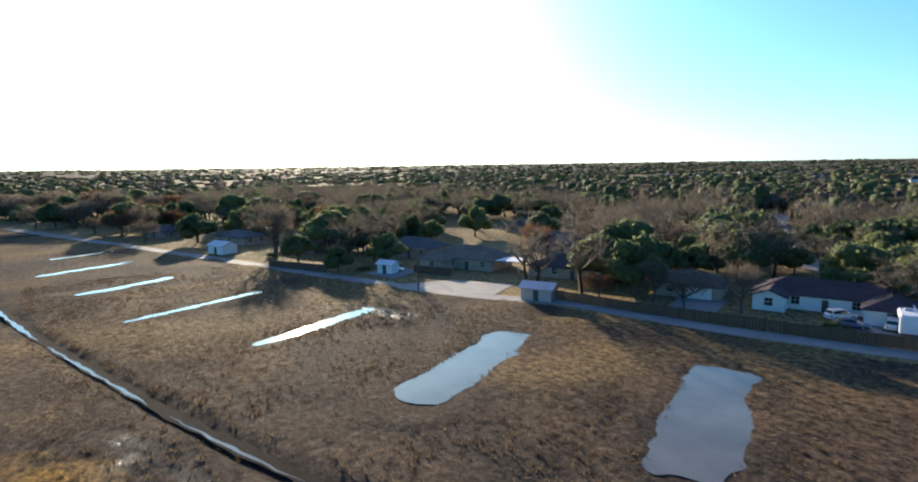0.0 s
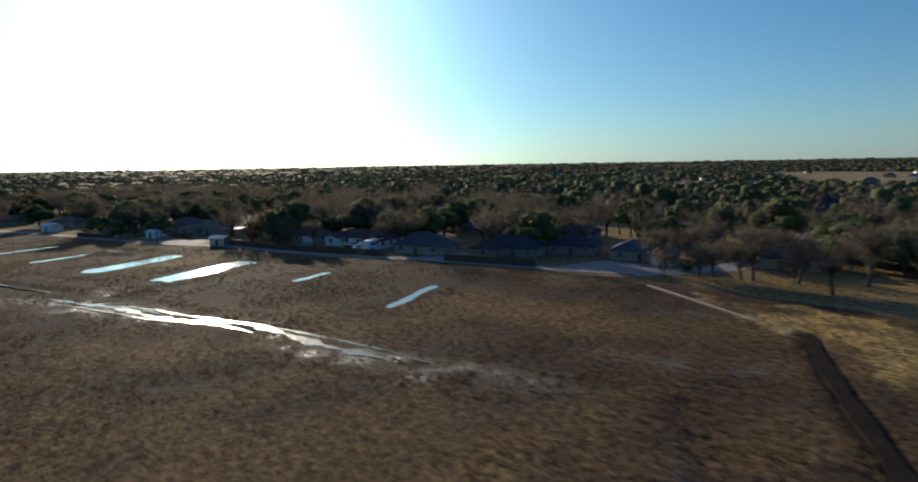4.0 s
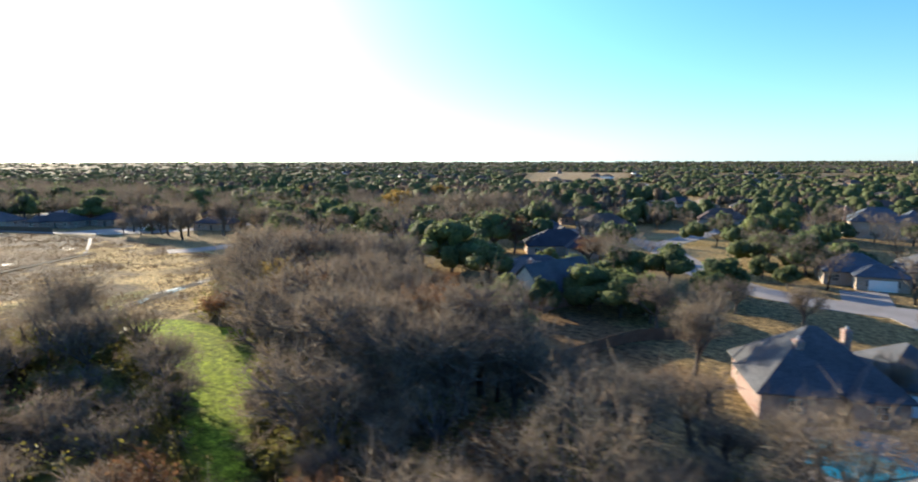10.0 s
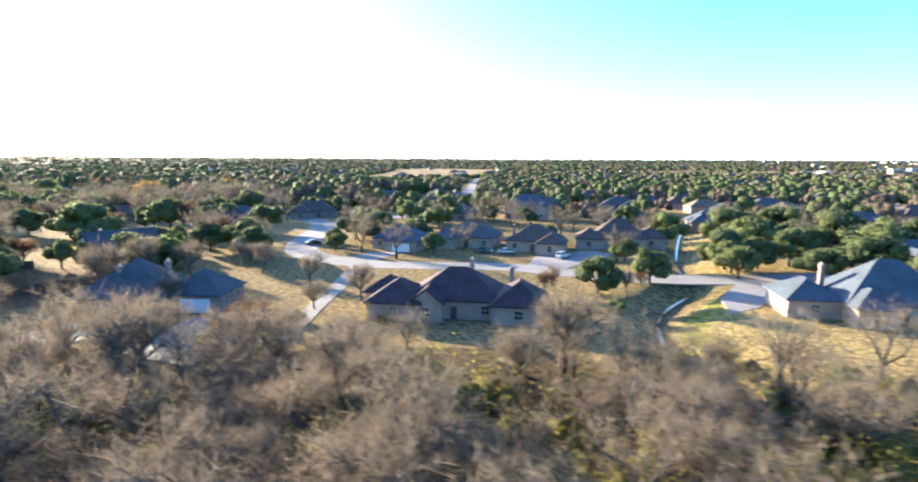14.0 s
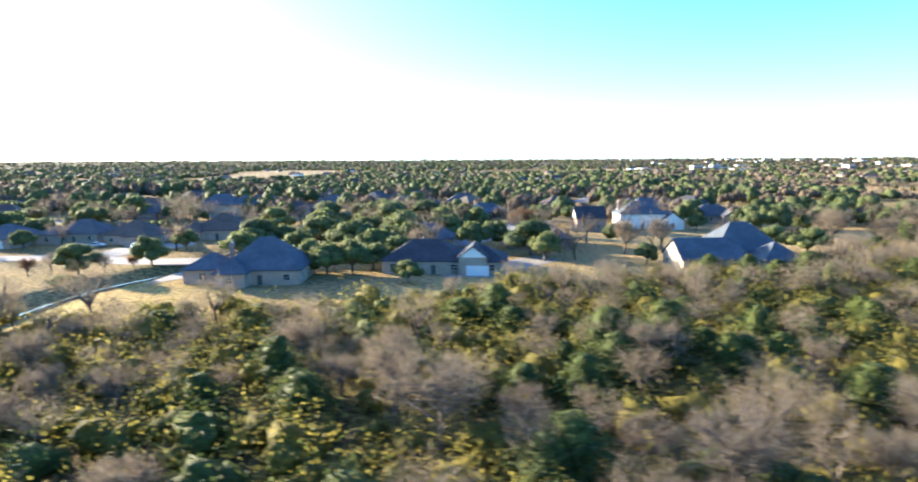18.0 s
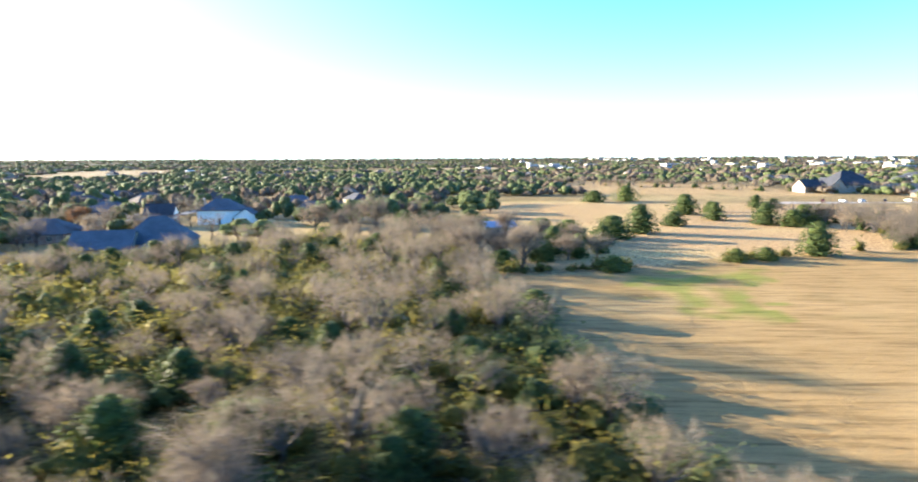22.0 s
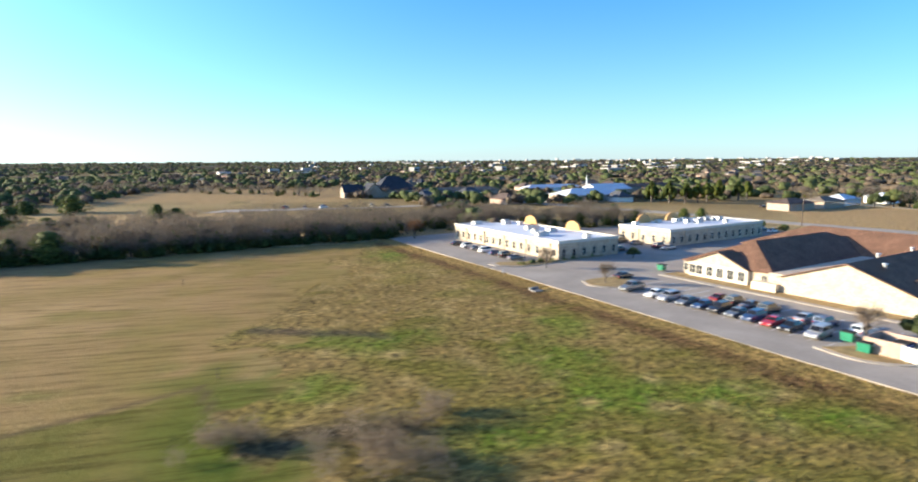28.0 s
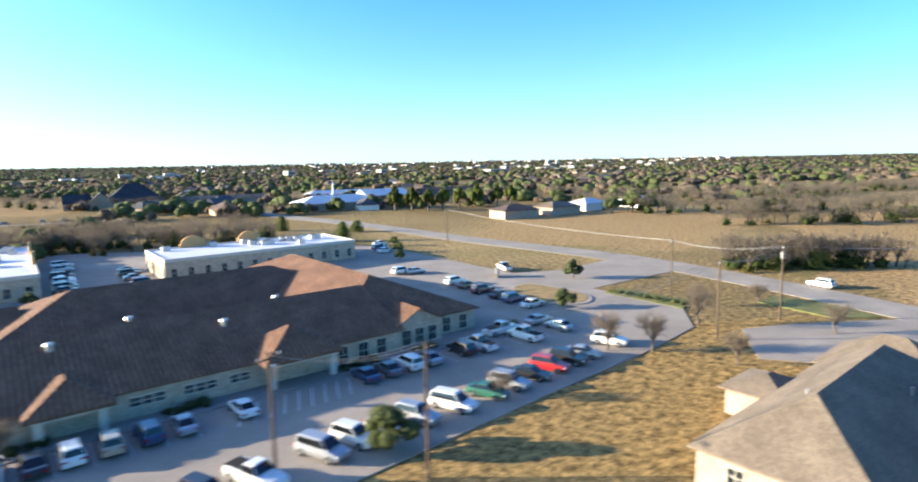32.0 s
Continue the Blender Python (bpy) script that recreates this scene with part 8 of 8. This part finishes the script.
stuff("far_bare_woods", [spread(FAR_B, far_rows(~is_g & ~dim)), spread(DIM_B, far_rows(~is_g & dim))], SHADED_BRANCHES, "leafless brown woods to the horizon", "woodland")

# distant houses and town
FAR_ROOFS = (ROOF_GREY, ROOF_BROWN, ROOF_DARK, ROOF_TAN)
far_house = []
for k in range(8):
    ob = thing("distant_house", pose(0, 0, 0), "distant brick house with a pale roof among trees", "house", "distant houses")
    child("wall", Build().box(-8, 8, -5, 5, -0.3, 3.0).mesh("wall", (BRICK_TAN, WHITE, BRICK_RED, BRICK_PINK)[k % 4]), ob)
    child("roof", hip_roof(16, 10, 3.0, 0.6).mesh("roof", FAR_ROOFS[k // 2]), ob)
    far_house.append(ob)
spots = []
while len(spots) < 150:
    a = rng_w.uniform(-1, 1)
    d = 300 * (1900 / 300) ** rng_w.random()
    x, y = 560 + a * d * 1.25, d
    if (560 < x < 830 and y < 640) or (840 < x < 1160 and y < 320) or (x > 990 and y < 480) or any(abs(x - p) + abs(y - q) < 24 for p, q in spots):
        continue
    spots.append((x, y))
for k, (x, y) in enumerate(spots):
    m_ = pose(x, y, 0, 0, 0, rng_w.uniform(0, 360))
    if k < 8:
        far_house[k].matrix_basis = m_
    else:
        copy_thing(far_house[k % 8], m_)
WHITE_WALL = plain("pale_tilt_wall", (0.42, 0.40, 0.38), 0.8, 0, 0.1, 0.3, 0)
halls = []
for k, (l, w_, h_) in enumerate(((34, 18, 5), (56, 26, 6), (26, 16, 5), (20, 16, 11))):
    ob = thing("distant_warehouse", pose(0, 0, 0), "distant pale flat-roofed commercial building", "building", "distant town")
    child("wall", Build().box(-l / 2, l / 2, -w_ / 2, w_ / 2, -0.5, h_).mesh("wall", WHITE_WALL), ob)
    child("roof", Build().box(-l / 2 + 0.4, l / 2 - 0.4, -w_ / 2 + 0.4, w_ / 2 - 0.4, h_, h_ + 0.25).mesh("roof", (MEMBRANE, CONCRETE, ROOF_TAN, CURB)[k]), ob)
    child("window_band", Build().box(-l * 0.42, l * 0.42, -w_ / 2 - 0.08, -w_ / 2, h_ * 0.4, h_ * 0.65).mesh("window_band", GLASS), ob)
    halls.append(ob)
for k in range(130):
    d = rng_w.uniform(1200, 4200)
    x, y = 520 + d * rng_w.uniform(0.05, 1.15), d
    if k < 4:
        halls[k].matrix_basis = pose(x, y, float(rise(x, y)), 0, 0, 20)
    else:
        copy_thing(halls[int(rng_w.integers(4))], pose(x, y, float(rise(x, y)), 0, 0, rng_w.choice((18, 108, 40))))

# church with dark hips, long school with white roof, small shops
church = thing("church", pose(822, 420, 0, 0, 0, 12), "large tan church with steep dark roofs", "church")
for bl in ((8, 0, 0, 30, 22, 5, H, 0.85), (-10, -6, 90, 16, 13, 4, G, 0.9), (-22, 0, 0, 14, 12, 4, G, 0.8)):
    block(church, *bl, ROOF_DARK, BRICK_TAN, BRICK_TAN, False)
slab("church_lot", [(730, 330), (800, 322), (850, 335), (850, 320), (720, 312)], PAVING, "pale parking lot by the church", "parking lot", 0.07)
school = thing("school_building", pose(941, 334, 0, 0, 0, 12), "long brick building with a white metal roof", "building")
block(school, 0, 0, 0, 46, 20, 4.2, H, 0.35, MEMBRANE, BRICK_TAN, None, False)
block(school, 46, 40, 0, 30, 20, 4.6, G, 0.35, MEMBRANE, BRICK_TAN, WHITE, False)
child("steeple", Build().tube((-2, 0, 6), (-2, 0, 16), 0.9, 0.1, 6).mesh("steeple", WHITE), school, "thin white steeple")
for k, (x, y, t, l) in enumerate(((1028, 246, 15, 18), (1052, 258, 15, 16), (1003, 240, 10, 18), (1085, 262, 10, 14), (880, 420, 10, 60), (960, 440, 10, 50), (1040, 430, 10, 60))):
    ob = thing("low_shop", pose(x, y, 0, 0, 0, t), "low commercial building with a shallow roof beside the road", "shop", "low shops")
    block(ob, 0, 0, 0, l, 12, 3.6, H, 0.35, (ROOF_TAN, MEMBRANE, ROOF_BROWN, MEMBRANE)[k % 4], (BRICK_TAN, WHITE)[k % 2], None, False)
for k, (x, y) in enumerate(((1000, 255), (1006, 256), (1012, 257), (1030, 258), (1036, 259), (1050, 255), (1062, 262), (760, 326), (770, 325), (780, 324), (792, 324), (806, 326), (815, 327), (900, 326), (910, 327))):
    car(("sedan", "suv")[k % 2], tones[k % 12], x, y, 20 + 40 * (k % 3), 0.08, "parked car beside a distant building")

# ---- dead grass tufts on the meadow and fields ----
rng_t = np.random.default_rng(601)


def tuft_set(blades, tall, seed):
    r = np.random.default_rng(seed)
    a = r.uniform(0, 6.28, blades)
    root = np.stack([np.cos(a) * 0.28, np.sin(a) * 0.28, np.zeros(blades)], -1) * r.uniform(0.2, 1, (blades, 1))
    tip = root + np.stack([np.cos(a) * 0.16, np.sin(a) * 0.16, np.full(blades, tall)], -1) * r.uniform(0.6, 1.1, (blades, 1))
    side = np.stack([-np.sin(a), np.cos(a), np.zeros(blades)], -1) * 0.05
    v = np.stack([root - side, root + side, tip], 1).reshape(-1, 3)
    return v, np.arange(len(v)).reshape(-1, 3)


def ground_z(x, y):
    return (value_noise(x, y, 4, 4) * 0.07 + value_noise(x, y, 8, 8) * 0.10) * 0.9


x, y = rng_t.uniform(-160, 200, 80000), rng_t.uniform(0, 110, 80000)
ok = inside(x, y, MEADOW) & (near_line(x, y, DITCH) > 1.6) & (near_line(x, y, TRENCH) > 1.6) & (near_line(x, y, PATH_LINE) > 1.7)
thin_out = 0.5 + 0.5 * value_noise(x, y, 7, 66) + 0.35 * value_noise(x, y, 25, 25)
ok &= rng_t.random(len(x)) < thin_out
for a, b, w_ in (((-52, 33), (-64, 58.5), 3.2), ((-25, 42), (-35.5, 67.5), 3.6), ((-83.5, 26.7), (-92, 49.5), 1.4), ((-111, 13.7), (-120, 39), 1.1), ((-141.6, 9.5), (-150, 28.4), 1.5), ((0, 62), (-3.5, 73), 1.0), ((36, 61), (28, 79), 1.0)):
    ok &= near_line(x, y, [a, b]) > w_
x, y = x[ok], y[ok]
z = ground_z(x, y)
r = np.stack([x, y, z - 0.03, rng_t.uniform(0, 6.28, len(x)), rng_t.uniform(0.7, 1.7, len(x)), rng_t.uniform(0.5, 1.2, len(x))], -1)
stuff("meadow_grass", [spread(tuft_set(7, 0.30, 611), r)], STRAW, "tufts of dead brown meadow grass", "grass")
x, y = rng_t.uniform(735, 860, 26000), rng_t.uniform(22, 130, 26000)
ok = inside(x, y, GREEN_FIELD) & (rng_t.random(len(x)) < 0.45 + 0.5 * value_noise(x, y, 8, 67))
x, y = x[ok], y[ok]
r = np.stack([x, y, np.zeros(len(x)) + 0.0, rng_t.uniform(0, 6.28, len(x)), rng_t.uniform(0.6, 1.4, len(x)), rng_t.uniform(0.3, 0.8, len(x))], -1)
FIELD_BLADES = twiggy("mixed_field_blades", (0.085, 0.095, 0.02, 1), (0.29, 0.22, 0.08, 1))
stuff("field_grass", [spread(tuft_set(7, 0.20, 612), r)], FIELD_BLADES, "pale dead grass tufts in the green field", "grass")
